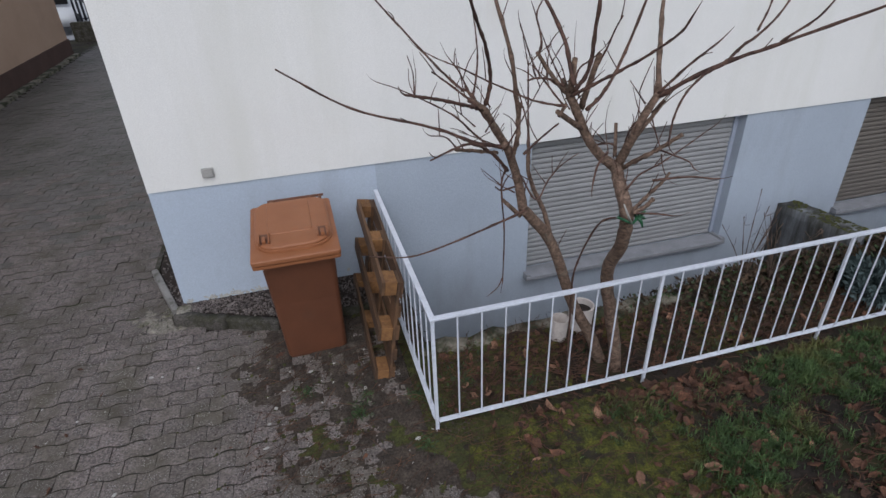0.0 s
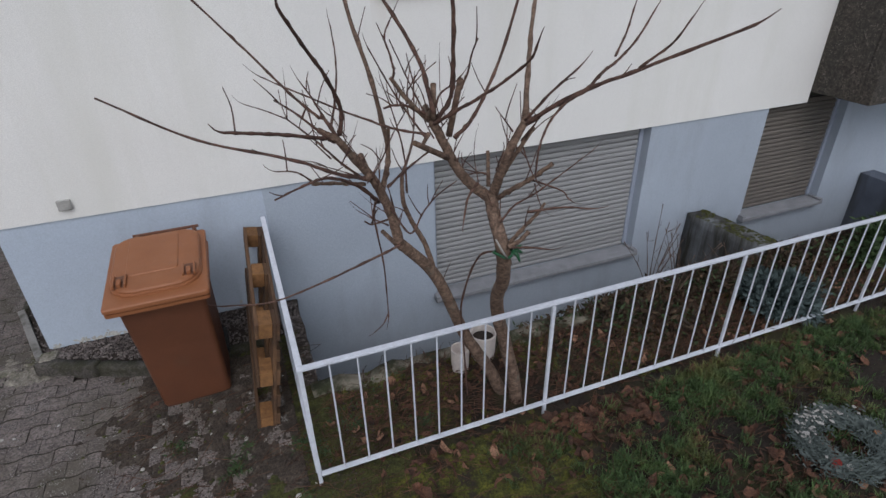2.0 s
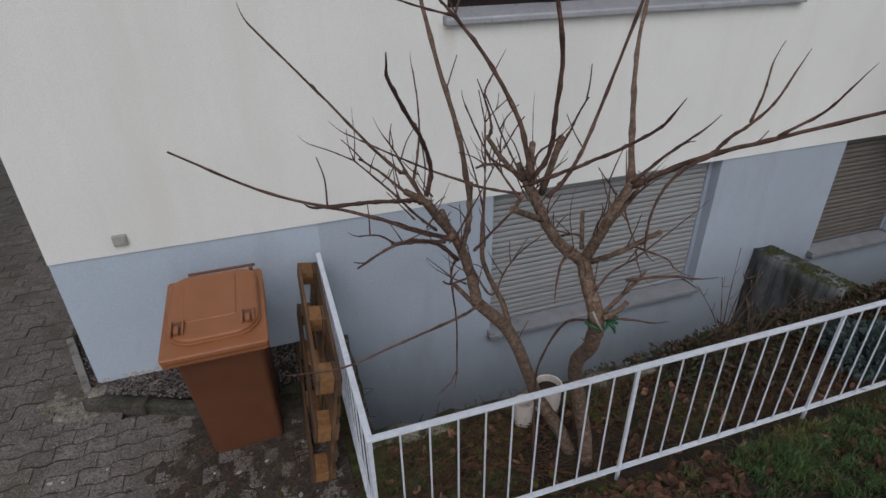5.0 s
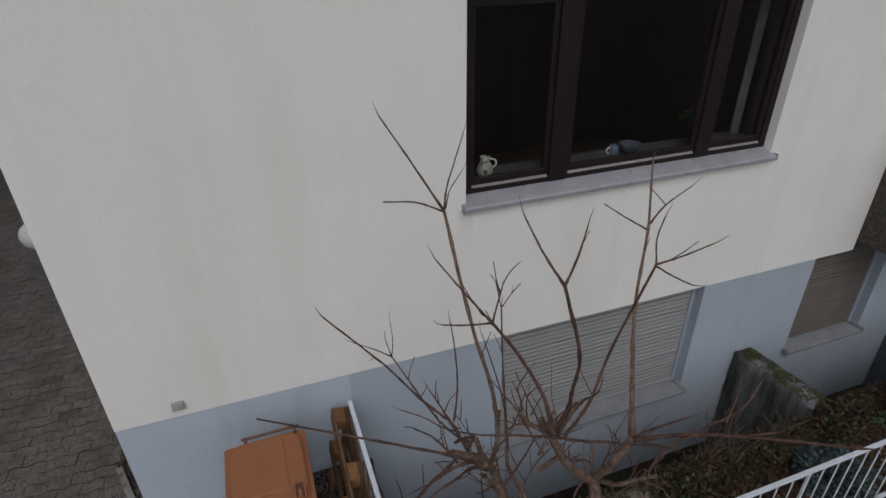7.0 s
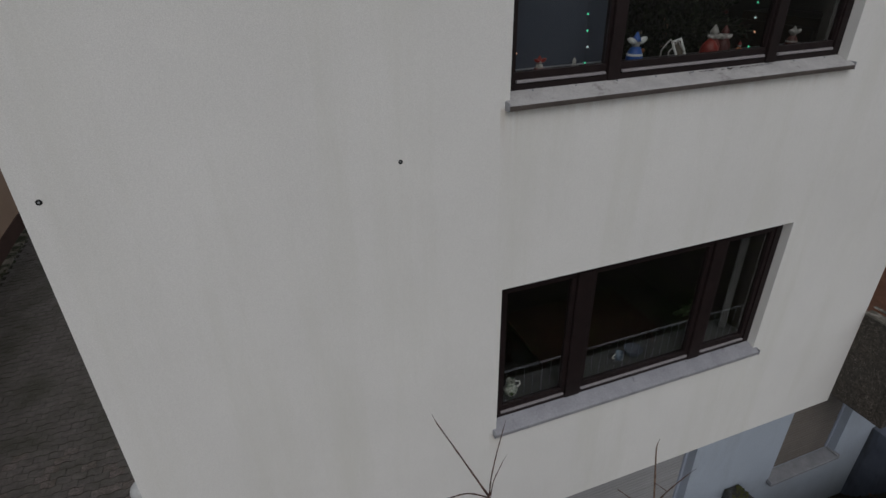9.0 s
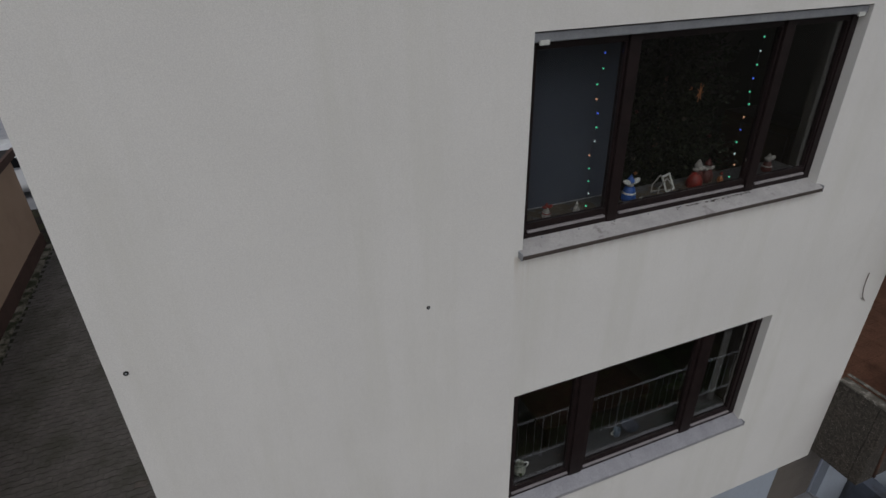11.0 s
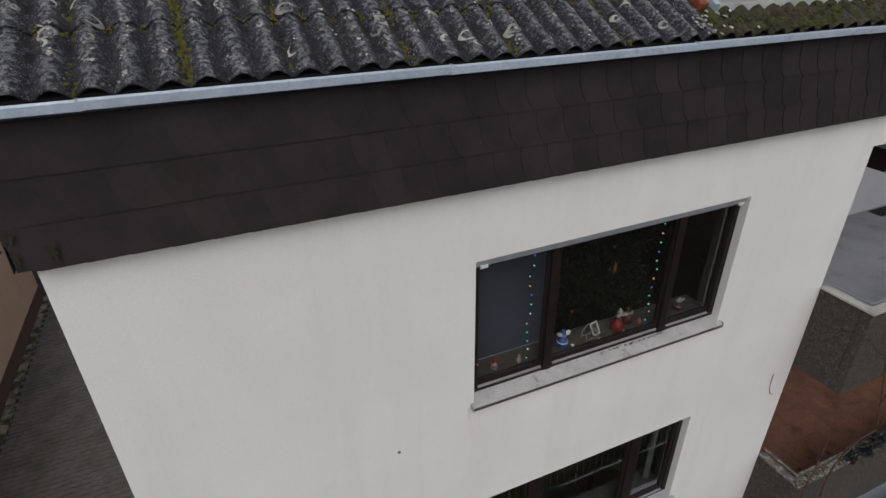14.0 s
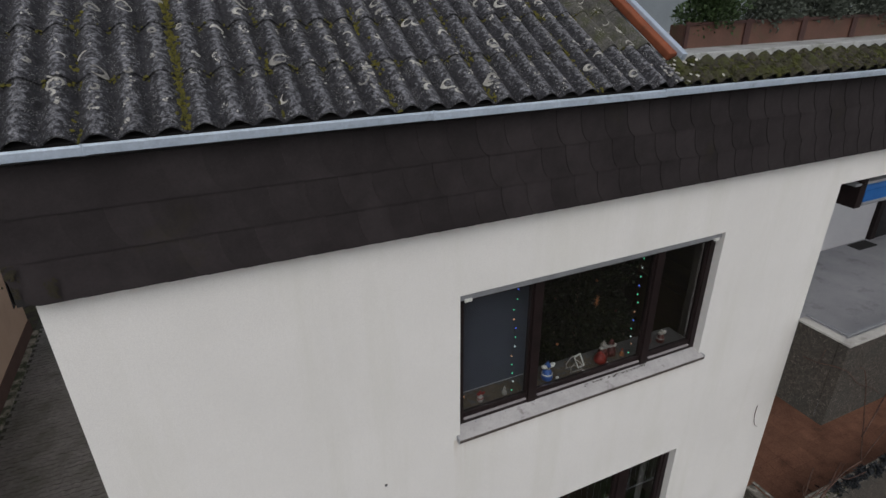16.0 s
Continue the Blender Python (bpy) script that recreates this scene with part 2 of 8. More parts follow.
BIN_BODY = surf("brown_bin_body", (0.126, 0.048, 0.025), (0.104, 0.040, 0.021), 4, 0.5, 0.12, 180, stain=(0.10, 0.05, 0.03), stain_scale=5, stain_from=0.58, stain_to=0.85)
PALLET_WOOD = surf("pallet_wood", (0.135, 0.070, 0.034), (0.055, 0.030, 0.018), 9, 0.85, 0.4, 60, vary=0.22, stain=(0.045, 0.034, 0.024), stain_scale=4, stain_from=0.5, stain_to=0.8, stretch=(1, 0.2, 1))
PALLET_BLOCK = surf("pallet_chipboard_block", (0.250, 0.122, 0.044), (0.140, 0.068, 0.028), 30, 0.9, 0.6, 90, vary=0.15)
POT_PALE = surf("pale_plastic_pot", (0.56, 0.50, 0.46), (0.48, 0.43, 0.40), 9, 0.6, 0.1, 60, stain=(0.24, 0.2, 0.16), stain_scale=9, stain_from=0.58, stain_to=0.8)
SOIL = surf("dark_soil", (0.032, 0.022, 0.016), (0.016, 0.011, 0.009), 9, 0.95, 0.9, 55)
GROUND = surf("garden_ground", (0.026, 0.018, 0.013), (0.013, 0.009, 0.007), 2.4, 0.95, 1.0, 45, grain=(0.4, 1.6), stain=(0.034, 0.032, 0.011), stain_scale=2.2, stain_from=0.48, stain_to=0.62)
KERB_PALE = surf("pale_kerb", (0.27, 0.26, 0.245), (0.19, 0.18, 0.17), 6, 0.9, 0.6, 60, stain=(0.08, 0.075, 0.06), stain_scale=6, stain_from=0.52, stain_to=0.7)
PAVER = surf("concrete_paver", (0.196, 0.165, 0.153), (0.102, 0.085, 0.079), 14, 0.75, 1.0, 75, grain=(0.25, 1.75), vary=0.13, stain=(0.086, 0.074, 0.056), stain_scale=3.2, stain_from=0.44, stain_to=0.64, speck=(0.42, 0.41, 0.39), world_space=True)
PAVER_SAND = surf("paver_joint", (0.044, 0.040, 0.032), (0.028, 0.028, 0.019), 6, 0.95, 0.7, 60, stain=(0.03, 0.042, 0.012), stain_scale=1.6, stain_from=0.5, stain_to=0.65)
LANE = surf("damp_shaded_lane_paver", (0.130, 0.115, 0.105), (0.078, 0.069, 0.063), 9, 0.55, 0.8, 120, grain=(0.4, 1.5), stain=(0.050, 0.048, 0.034), stain_scale=1.5, stain_from=0.44, stain_to=0.64, world_space=True, spec=0.5, speck=(0.20, 0.19, 0.18))
KERB = surf("kerb_stone", (0.098, 0.088, 0.078), (0.046, 0.041, 0.037), 11, 0.9, 1.0, 75, grain=(0.4, 1.6), stain=(0.034, 0.033, 0.018), stain_scale=9, stain_from=0.44, stain_to=0.58)
PALE_STONE = surf("pale_old_concrete", (0.31, 0.275, 0.22), (0.17, 0.150, 0.120), 7, 0.9, 0.9, 50, stain=(0.032, 0.036, 0.016), stain_scale=3.6, stain_from=0.42, stain_to=0.56)
END_WALL = surf("dark_crumbling_edge", (0.062, 0.048, 0.040), (0.024, 0.018, 0.015), 12, 0.95, 1.0, 60, grain=(0.35, 1.65), stain=(0.034, 0.036, 0.014), stain_scale=7, stain_from=0.52, stain_to=0.64)
CROSS_WALL = surf("stained_painted_concrete", (0.190, 0.200, 0.218), (0.115, 0.118, 0.122), 5, 0.95, 0.7, 45, stain=(0.030, 0.028, 0.021), stain_scale=5, stain_from=0.38, stain_to=0.58, runs=(1, 1, 0.10))
CORNER_STONE = surf("mossy_tan_stone", (0.270, 0.245, 0.205), (0.150, 0.136, 0.115), 14, 0.95, 0.8, 60, grain=(0.5, 1.4), stain=(0.060, 0.060, 0.028), stain_scale=6, stain_from=0.48, stain_to=0.62)
GRAVEL = surf("gravel", (0.175, 0.150, 0.140), (0.070, 0.056, 0.052), 8, 0.9, 0.4, 60, island=0.5)
NEIGHBOUR = surf("peach_render", (0.46, 0.315, 0.225), (0.42, 0.285, 0.20), 0.8, 0.9, 0.4, 90, stain=(0.33, 0.22, 0.16), stain_scale=1.3, stain_from=0.55, stain_to=0.9)
NEIGHBOUR_BASE = surf("brown_base_paint", (0.085, 0.043, 0.032), (0.065, 0.034, 0.026), 2, 0.85, 0.3, 60)
DARK_METAL = surf("blue_black_steel", (0.018, 0.021, 0.032), (0.012, 0.014, 0.022), 6, 0.5, 0.1, 60)
BARK = surf("tree_bark", (0.205, 0.136, 0.098), (0.080, 0.050, 0.036), 26, 0.9, 1.0, 80, grain=(0.45, 1.45), stain=(0.150, 0.138, 0.108), stain_scale=8, stain_from=0.6, stain_to=0.75)
TWIG = surf("twig_bark", (0.122, 0.066, 0.048), (0.040, 0.021, 0.017), 14, 0.85, 0.5, 80, grain=(0.5, 1.45))
CUT_WOOD = surf("cut_wood", (0.135, 0.085, 0.055), (0.075, 0.048, 0.034), 30, 0.9, 0.3, 80)
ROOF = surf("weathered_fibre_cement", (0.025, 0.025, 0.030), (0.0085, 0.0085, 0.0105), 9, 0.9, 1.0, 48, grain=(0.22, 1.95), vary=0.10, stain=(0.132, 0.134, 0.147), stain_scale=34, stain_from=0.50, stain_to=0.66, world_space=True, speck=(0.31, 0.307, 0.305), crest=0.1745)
ROOF_MOSSY = surf("mossy_fibre_cement", (0.056, 0.050, 0.036), (0.022, 0.020, 0.014), 7, 0.95, 0.9, 42, grain=(0.4, 1.6), stain=(0.050, 0.056, 0.012), stain_scale=6, stain_from=0.48, stain_to=0.62, world_space=True)
ROOF_PALE = surf("pale_fibre_cement", (0.112, 0.109, 0.098), (0.048, 0.046, 0.041), 9, 0.9, 1.0, 60, grain=(0.5, 1.45), vary=0.10, stain=(0.052, 0.055, 0.026), stain_scale=7, stain_from=0.46, stain_to=0.62, world_space=True, speck=(0.30, 0.30, 0.28))
LEDGE_MOSS = surf("dark_ledge_moss", (0.056, 0.058, 0.010), (0.020, 0.021, 0.007), 14, 0.95, 0.9, 90, island=0.45)
ROOF_DARK = surf("roof_underlay", (0.022, 0.02, 0.02), (0.016, 0.015, 0.015), 3, 0.9, 0.2, 40)
MOSS = surf("yellow_green_moss", (0.118, 0.105, 0.014), (0.056, 0.056, 0.012), 20, 0.95, 0.8, 90)
FASCIA_LICHEN = surf("olive_lichen", (0.032, 0.026, 0.012), (0.018, 0.016, 0.010), 20, 0.95, 0.4, 90)
LICHEN = surf("pale_lichen", (0.45, 0.44, 0.40), (0.24, 0.235, 0.215), 30, 0.95, 0.5, 90, island=0.35)
VERGE = surf("orange_verge", (0.25, 0.070, 0.028), (0.17, 0.05, 0.024), 6, 0.8, 0.3, 60, stain=(0.10, 0.06, 0.03), stain_scale=6, stain_from=0.55, stain_to=0.75)
PLANTER_BOX = surf("planter_brown", (0.120, 0.058, 0.040), (0.082, 0.040, 0.029), 5, 0.7, 0.2, 60, stain=(0.08, 0.055, 0.03), stain_scale=5)
PLANTER_POST = surf("planter_frame", (0.055, 0.022, 0.018), (0.042, 0.018, 0.015), 5, 0.6, 0.2, 60)
LEDGE_WHITE = surf("pale_ledge_sheet", (0.42, 0.43, 0.43), (0.32, 0.33, 0.33), 4, 0.6, 0.3, 50, stain=(0.16, 0.17, 0.13), stain_scale=6, stain_from=0.5, stain_to=0.7)
DORMER = surf("dormer_grey_sheet", (0.22, 0.25, 0.27), (0.18, 0.205, 0.225), 2, 0.6, 0.1, 50)
DRY_STEM = surf("dry_stem", (0.125, 0.082, 0.060), (0.060, 0.040, 0.031), 14, 0.9, 0.2, 60)
DRY_LITTER = surf("dry_litter", (0.082, 0.052, 0.030), (0.020, 0.013, 0.009), 9, 0.9, 0.2, 60, grain=(0.5, 1.4), island=0.5)
SAGE = surf("grey_green_foliage", (0.098, 0.115, 0.092), (0.056, 0.068, 0.054), 8, 0.8, 0.2, 60)
GREEN_LEAF = surf("green_foliage", (0.045, 0.078, 0.024), (0.022, 0.042, 0.014), 10, 0.7, 0.2, 60, island=0.35)
GRASS = surf("winter_grass", (0.072, 0.122, 0.036), (0.024, 0.048, 0.015), 9, 0.75, 0.1, 60, stain=(0.118, 0.100, 0.030), stain_scale=1.9, stain_from=0.50, stain_to=0.70, island=0.4)
COTTON = surf("cotton_wool", (0.120, 0.100, 0.076), (0.085, 0.070, 0.054), 9, 0.9, 0.3, 80)
STRAW = surf("dry_straw", (0.112, 0.054, 0.029), (0.026, 0.013, 0.009), 8, 0.9, 0.1, 60, grain=(0.5, 1.4), island=0.45)
DEAD_LEAF = surf("dead_leaf", (0.125, 0.056, 0.032), (0.028, 0.014, 0.010), 12, 0.85, 0.4, 90, grain=(0.5, 1.4), island=0.45)
DEAD_LEAF_PALE = surf("pale_dead_leaf", (0.27, 0.150, 0.095), (0.13, 0.066, 0.040), 14, 0.85, 0.4, 90, grain=(0.5, 1.35), island=0.4)
IVY = surf("blue_black_ivy", (0.026, 0.030, 0.034), (0.014, 0.016, 0.020), 8, 0.6, 0.2, 60, island=0.4)
BLUE_FIR = surf("blue_fir_needles", (0.070, 0.098, 0.098), (0.036, 0.054, 0.053), 9, 0.8, 0.2, 60)
# ornament white and red are lowered: shade behind the glass put into them
ORNAMENT_WHITE = surf("ornament_white", (0.34, 0.33, 0.31), (0.24, 0.23, 0.22), 14, 0.6, 0.1, 60)
WREATH_FIR = surf("greyed_fir", (0.105, 0.128, 0.122), (0.050, 0.064, 0.060), 12, 0.85, 0.2, 60)
DARK_RED = surf("dark_red_paint", (0.085, 0.016, 0.013), (0.055, 0.012, 0.010), 8, 0.5, 0.05, 60)
RED = surf("red_paint", (0.22, 0.020, 0.013), (0.15, 0.015, 0.011), 8, 0.45, 0.05, 60)
WHITE_GLAZE = surf("white_glaze", (0.62, 0.63, 0.60), (0.55, 0.56, 0.54), 8, 0.25, 0.03, 60)
JUG_GLAZE = surf("mottled_jug_glaze", (0.42, 0.43, 0.39), (0.33, 0.35, 0.31), 9, 0.3, 0.03, 60, stain=(0.06, 0.10, 0.07), stain_scale=22, stain_from=0.54, stain_to=0.62)
DULL_BLUE = surf("dull_blue_glaze", (0.11, 0.15, 0.20), (0.07, 0.10, 0.14), 14, 0.3, 0.03, 60)
BLUE_PAINT = surf("blue_paint", (0.03, 0.10, 0.36), (0.025, 0.085, 0.30), 8, 0.4, 0.05, 60)
ORANGE_WOOD = surf("orange_ornament", (0.34, 0.13, 0.05), (0.26, 0.10, 0.04), 8, 0.5, 0.05, 60)
VENT_GREY = surf("vent_plastic", (0.36, 0.35, 0.33), (0.29, 0.285, 0.27), 9, 0.6, 0.1, 60)
BLACK = surf("black_hole", (0.008, 0.008, 0.008), (0.006, 0.006, 0.006), 5, 0.9, 0.1, 40)
GLOBE = surf("opal_glass", (0.44, 0.45, 0.45), (0.38, 0.39, 0.39), 6, 0.3, 0.02, 60)
CAR_WHITE = surf("white_car_paint", (0.62, 0.63, 0.65), (0.58, 0.59, 0.61), 2, 0.25, 0.0, 40)
CAR_GLASS = surf("dark_car_glass", (0.012, 0.013, 0.015), (0.01, 0.011, 0.012), 2, 0.08, 0.0, 40)
TIE_GREEN = surf("green_plastic_tie", (0.018, 0.095, 0.040), (0.014, 0.07, 0.030), 9, 0.45, 0.05, 60)
PALE_CRUMB = surf("pale_crumb", (0.50, 0.49, 0.46), (0.34, 0.33, 0.30), 20, 0.9, 0.3, 60)
TYRE = surf("tyre_rubber", (0.02, 0.02, 0.02), (0.015, 0.015, 0.015), 8, 0.85, 0.2, 60)


# ---- building helpers ----
def thing(name, label, category, at=(0, 0, 0), group="", kind=""):
    ob = new(name)
    ob.empty_display_size = 0.1
    ob.matrix_basis = Matrix.Translation(at)
    return tagged(ob, label, category, group, kind)


def link_mesh(name, mesh, parent=None, label="", m=None):
    ob = new(name, mesh)
    if parent is not None:
        ob.parent = parent
        up, p = Matrix.Identity(4), parent
        while p is not None:
            up = p.matrix_basis @ up if p.parent is None else p.matrix_parent_inverse @ p.matrix_basis @ up
            p = p.parent
        ob.matrix_parent_inverse = up.inverted()
    if m is not None:
        ob.matrix_basis = m
    if label:
        ob["label"] = label
    return ob


def part(name, bm, material, parent=None, label="", smooth=False):
    mesh = bpy.data.meshes.new(name)
    bm.to_mesh(mesh)
    bm.free()
    mesh.materials.append(material)
    if smooth:
        mesh.polygons.foreach_set("use_smooth", [True] * len(mesh.polygons))
    return link_mesh(name, mesh, parent, label)


def add_box(bm, lo, hi, bevel=0.0, m=None):
    got = bmesh.ops.create_cube(bm, size=1.0)["verts"]
    lo, hi = Vector(lo), Vector(hi)
    bmesh.ops.scale(bm, vec=hi - lo, verts=got)
    bmesh.ops.translate(bm, vec=(lo + hi) / 2, verts=got)
    if bevel:
        edges = list({e for v in got for e in v.link_edges})
        out = bmesh.ops.bevel(bm, geom=edges, offset=bevel, segments=2, profile=0.6, affect="EDGES")
        got = list({v for f in out["faces"] for v in f.verts})
    if m is not None:
        bmesh.ops.transform(bm, matrix=m, verts=got)
    return got


def box(name, lo, hi, material, parent=None, label="", bevel=0.004, m=None):
    bm = bmesh.new()
    add_box(bm, lo, hi, bevel, m)
    return part(name, bm, material, parent, label)


def structure(ob, label="", category=""):
    return tagged(ob, label, category, kind="structure")


def add_tube(bm, pts, radii, sides=7, cap=True):
    """A tapered tube along points."""
    rings = []
    pts = [Vector(p) for p in pts]
    side = Vector((0.31, 0.87, 0.38))
    for i, p in enumerate(pts):
        d = (pts[min(i + 1, len(pts) - 1)] - pts[max(i - 1, 0)]).normalized()
        u = d.cross(side)
        if u.length < 1e-3:
            u = d.orthogonal()
        u.normalize()
        w = d.cross(u)
        rings.append([bm.verts.new(p + radii[i] * (math.cos(k * math.tau / sides) * u + math.sin(k * math.tau / sides) * w)) for k in range(sides)])
    for r0, r1 in zip(rings, rings[1:]):
        for k in range(sides):
            bm.faces.new((r0[k], r0[(k + 1) % sides], r1[(k + 1) % sides], r1[k]))
    if cap:
        bm.faces.new(rings[0][::-1])
        bm.faces.new(rings[-1])


def add_lathe(bm, profile, at=(0, 0, 0), sides=16):
    """A turned body from (radius, height) pairs."""
    at = Vector(at)
    rings = [[bm.verts.new(at + Vector((r * math.cos(k * math.tau / sides), r * math.sin(k * math.tau / sides), z))) for k in range(sides)] for r, z in profile]
    for r0, r1 in zip(rings, rings[1:]):
        for k in range(sides):
            bm.faces.new((r0[k], r0[(k + 1) % sides], r1[(k + 1) % sides], r1[k]))
    bm.faces.new(rings[0][::-1])
    bm.faces.new(rings[-1])


def wall_sheet(name, xs, zs, solid, y0, y1, material):
    """A wall of cells between the lines xs and zs from y0 to y1; solid(i, j) says which cells are there."""
    bm = bmesh.new()
    vert = {}

    def v(i, j, s):
        if (i, j, s) not in vert:
            vert[i, j, s] = bm.verts.new((xs[i], y1 if s else y0, zs[j]))
        return vert[i, j, s]

    cells = {(i, j) for i in range(len(xs) - 1) for j in range(len(zs) - 1) if solid(i, j)}
    for i, j in cells:
        bm.faces.new((v(i, j, 0), v(i + 1, j, 0), v(i + 1, j + 1, 0), v(i, j + 1, 0)))
        bm.faces.new((v(i, j, 1), v(i, j + 1, 1), v(i + 1, j + 1, 1), v(i + 1, j, 1)))
        for di, dj, a, b in ((-1, 0, (i, j + 1), (i, j)), (1, 0, (i + 1, j), (i + 1, j + 1)), (0, -1, (i, j), (i + 1, j)), (0, 1, (i + 1, j + 1), (i, j + 1))):
            if (i + di, j + dj) not in cells:
                bm.faces.new((v(*a, 0), v(*a, 1), v(*b, 1), v(*b, 0)))
    bmesh.ops.recalc_face_normals(bm, faces=bm.faces)
    return part(name, bm, material)


def raw_mesh(name, verts, faces, material, parent=None, label="", m=None):
    mesh = bpy.data.meshes.new(name)
    mesh.from_pydata(verts, [], faces)
    mesh.materials.append(material)
    return link_mesh(name, mesh, parent, label, m)


def smooth_step(a, b, x):
    t = min(1.0, max(0.0, (x - a) / (b - a)))
    return t * t * (3 - 2 * t)


# ---- ground: one sheet, sunk into a light well before the basement windows ----
WELL_X0, WELL_X1, WELL_Y = 1.80, 14.0, -1.13


def ground_z(x, y):
    z = -0.150 + 0.06 * smooth_step(0.2, 1.6, x) + 0.11 * smooth_step(-2.3, -3.2, y) * smooth_step(2.0, 4.2, x)
    if x > 1.5:
        z += 0.012 * noise.noise((x * 3.1, y * 3.1, 0.0)) + 0.02 * noise.noise((x * 0.9, y * 0.9, 5.0))
    if WELL_X0 < x < WELL_X1 and WELL_Y < y < 0.2:
        z = -1.55 if x < 6.36 else -0.10 - 1.40 * smooth_step(WELL_Y, 0.05, y) + 0.03 * noise.noise((x * 4, y * 4, 2.0))
    return z


def lines(fine, coarse):
    return sorted(set(round(v, 4) for v in fine) | set(coarse))


gx = lines(np.arange(-0.4, 9.0, 0.12), (-900, -120, -30, -12, -6, -3, -1, WELL_X0 - 0.01, WELL_X0 + 0.01, 10, 12, WELL_X1 - 0.01, WELL_X1 + 0.01, 18, 30, 120, 900))
gy = lines(np.arange(-6.0, -1.2, 0.12), (-900, -120, -30, -12, -8, WELL_Y - 0.01, WELL_Y + 0.01, -1.0, -0.85, -0.7, -0.55, -0.4, -0.25, -0.1, 0.01, 0.19, 0.21, 3, 8, 14, 22, 40, 120, 900))
raw_mesh("ground", [(x, y, ground_z(x, y)) for y in gy for x in gx],
         [(j * len(gx) + i, j * len(gx) + i + 1, (j + 1) * len(gx) + i + 1, (j + 1) * len(gx) + i) for j in range(len(gy) - 1) for i in range(len(gx) - 1)], GROUND)
structure(bpy.data.objects["ground"], "damp dark garden soil with moss under the grass", "ground")

# ---- the house: walls, plinth, storeys ----
WX0, WX1 = 2.785, 5.80
W1Z0, W1Z1, W2Z0, W2Z1 = 2.335, 3.85, 5.275, 6.80
EDGE, TOP = 7.50, 8.25
xs, zs = [0.0, WX0, WX1, EDGE, 16.0], [0.985, W1Z0, W1Z1, W2Z0, W2Z1, 7.06, TOP]
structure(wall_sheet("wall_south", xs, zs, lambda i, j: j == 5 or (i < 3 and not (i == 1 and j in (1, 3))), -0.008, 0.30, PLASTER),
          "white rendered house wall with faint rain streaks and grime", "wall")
G1, G2, GZ, GZ2 = (3.165, 5.445), (6.97, 8.20), -0.40, -0.30
structure(box("plinth_south", (0.0, 0.004, -1.95), (1.75, 0.30, 0.985), PLINTH, bevel=0), "blue-grey painted basement plinth of the house", "wall")
xs, zs = [1.75, G1[0], G1[1], G2[0], G2[1], 16.0], [-1.95, GZ, GZ2, 0.985]
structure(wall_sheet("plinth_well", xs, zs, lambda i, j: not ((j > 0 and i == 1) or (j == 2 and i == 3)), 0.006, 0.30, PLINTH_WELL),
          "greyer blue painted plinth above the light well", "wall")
structure(box("wing_wall", (8.88, -1.12, -1.95), (9.12, 0.003, -0.06), WING_SHADED, bevel=0.008), "blue-grey stained wing wall of the light well, shade painted into its colour", "wall")
bm = bmesh.new()
add_box(bm, (-0.0, 0.30, 0.985), (0.30, 11.0, TOP))
add_box(bm, (0.30, 10.7, 0.985), (16.0, 11.0, TOP))
add_box(bm, (15.7, 0.30, 0.985), (16.0, 10.7, TOP))
structure(part("wall_side", bm, PLASTER), "white rendered side and rear walls of the house", "wall")
bm = bmesh.new()
add_box(bm, (0.004, 0.30, -1.6), (0.30, 11.0, 0.985))
add_box(bm, (0.30, 10.7, -1.6), (16.0, 11.0, 0.985))
structure(part("plinth_side", bm, PLINTH), "blue-grey plinth along the side of the house", "wall")
bm = bmesh.new()
for z0, z1 in ((0.99, 1.15), (3.98, 4.20), (7.2, 7.35)):
    add_box(bm, (0.30, 0.30, z0), (EDGE, 10.7, z1))
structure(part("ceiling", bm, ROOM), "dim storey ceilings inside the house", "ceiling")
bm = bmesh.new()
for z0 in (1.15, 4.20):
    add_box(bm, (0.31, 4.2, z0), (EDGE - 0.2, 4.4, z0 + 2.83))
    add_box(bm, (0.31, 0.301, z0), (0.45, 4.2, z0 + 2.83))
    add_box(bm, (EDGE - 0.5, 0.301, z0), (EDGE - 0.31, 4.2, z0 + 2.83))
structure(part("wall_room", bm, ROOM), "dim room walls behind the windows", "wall")


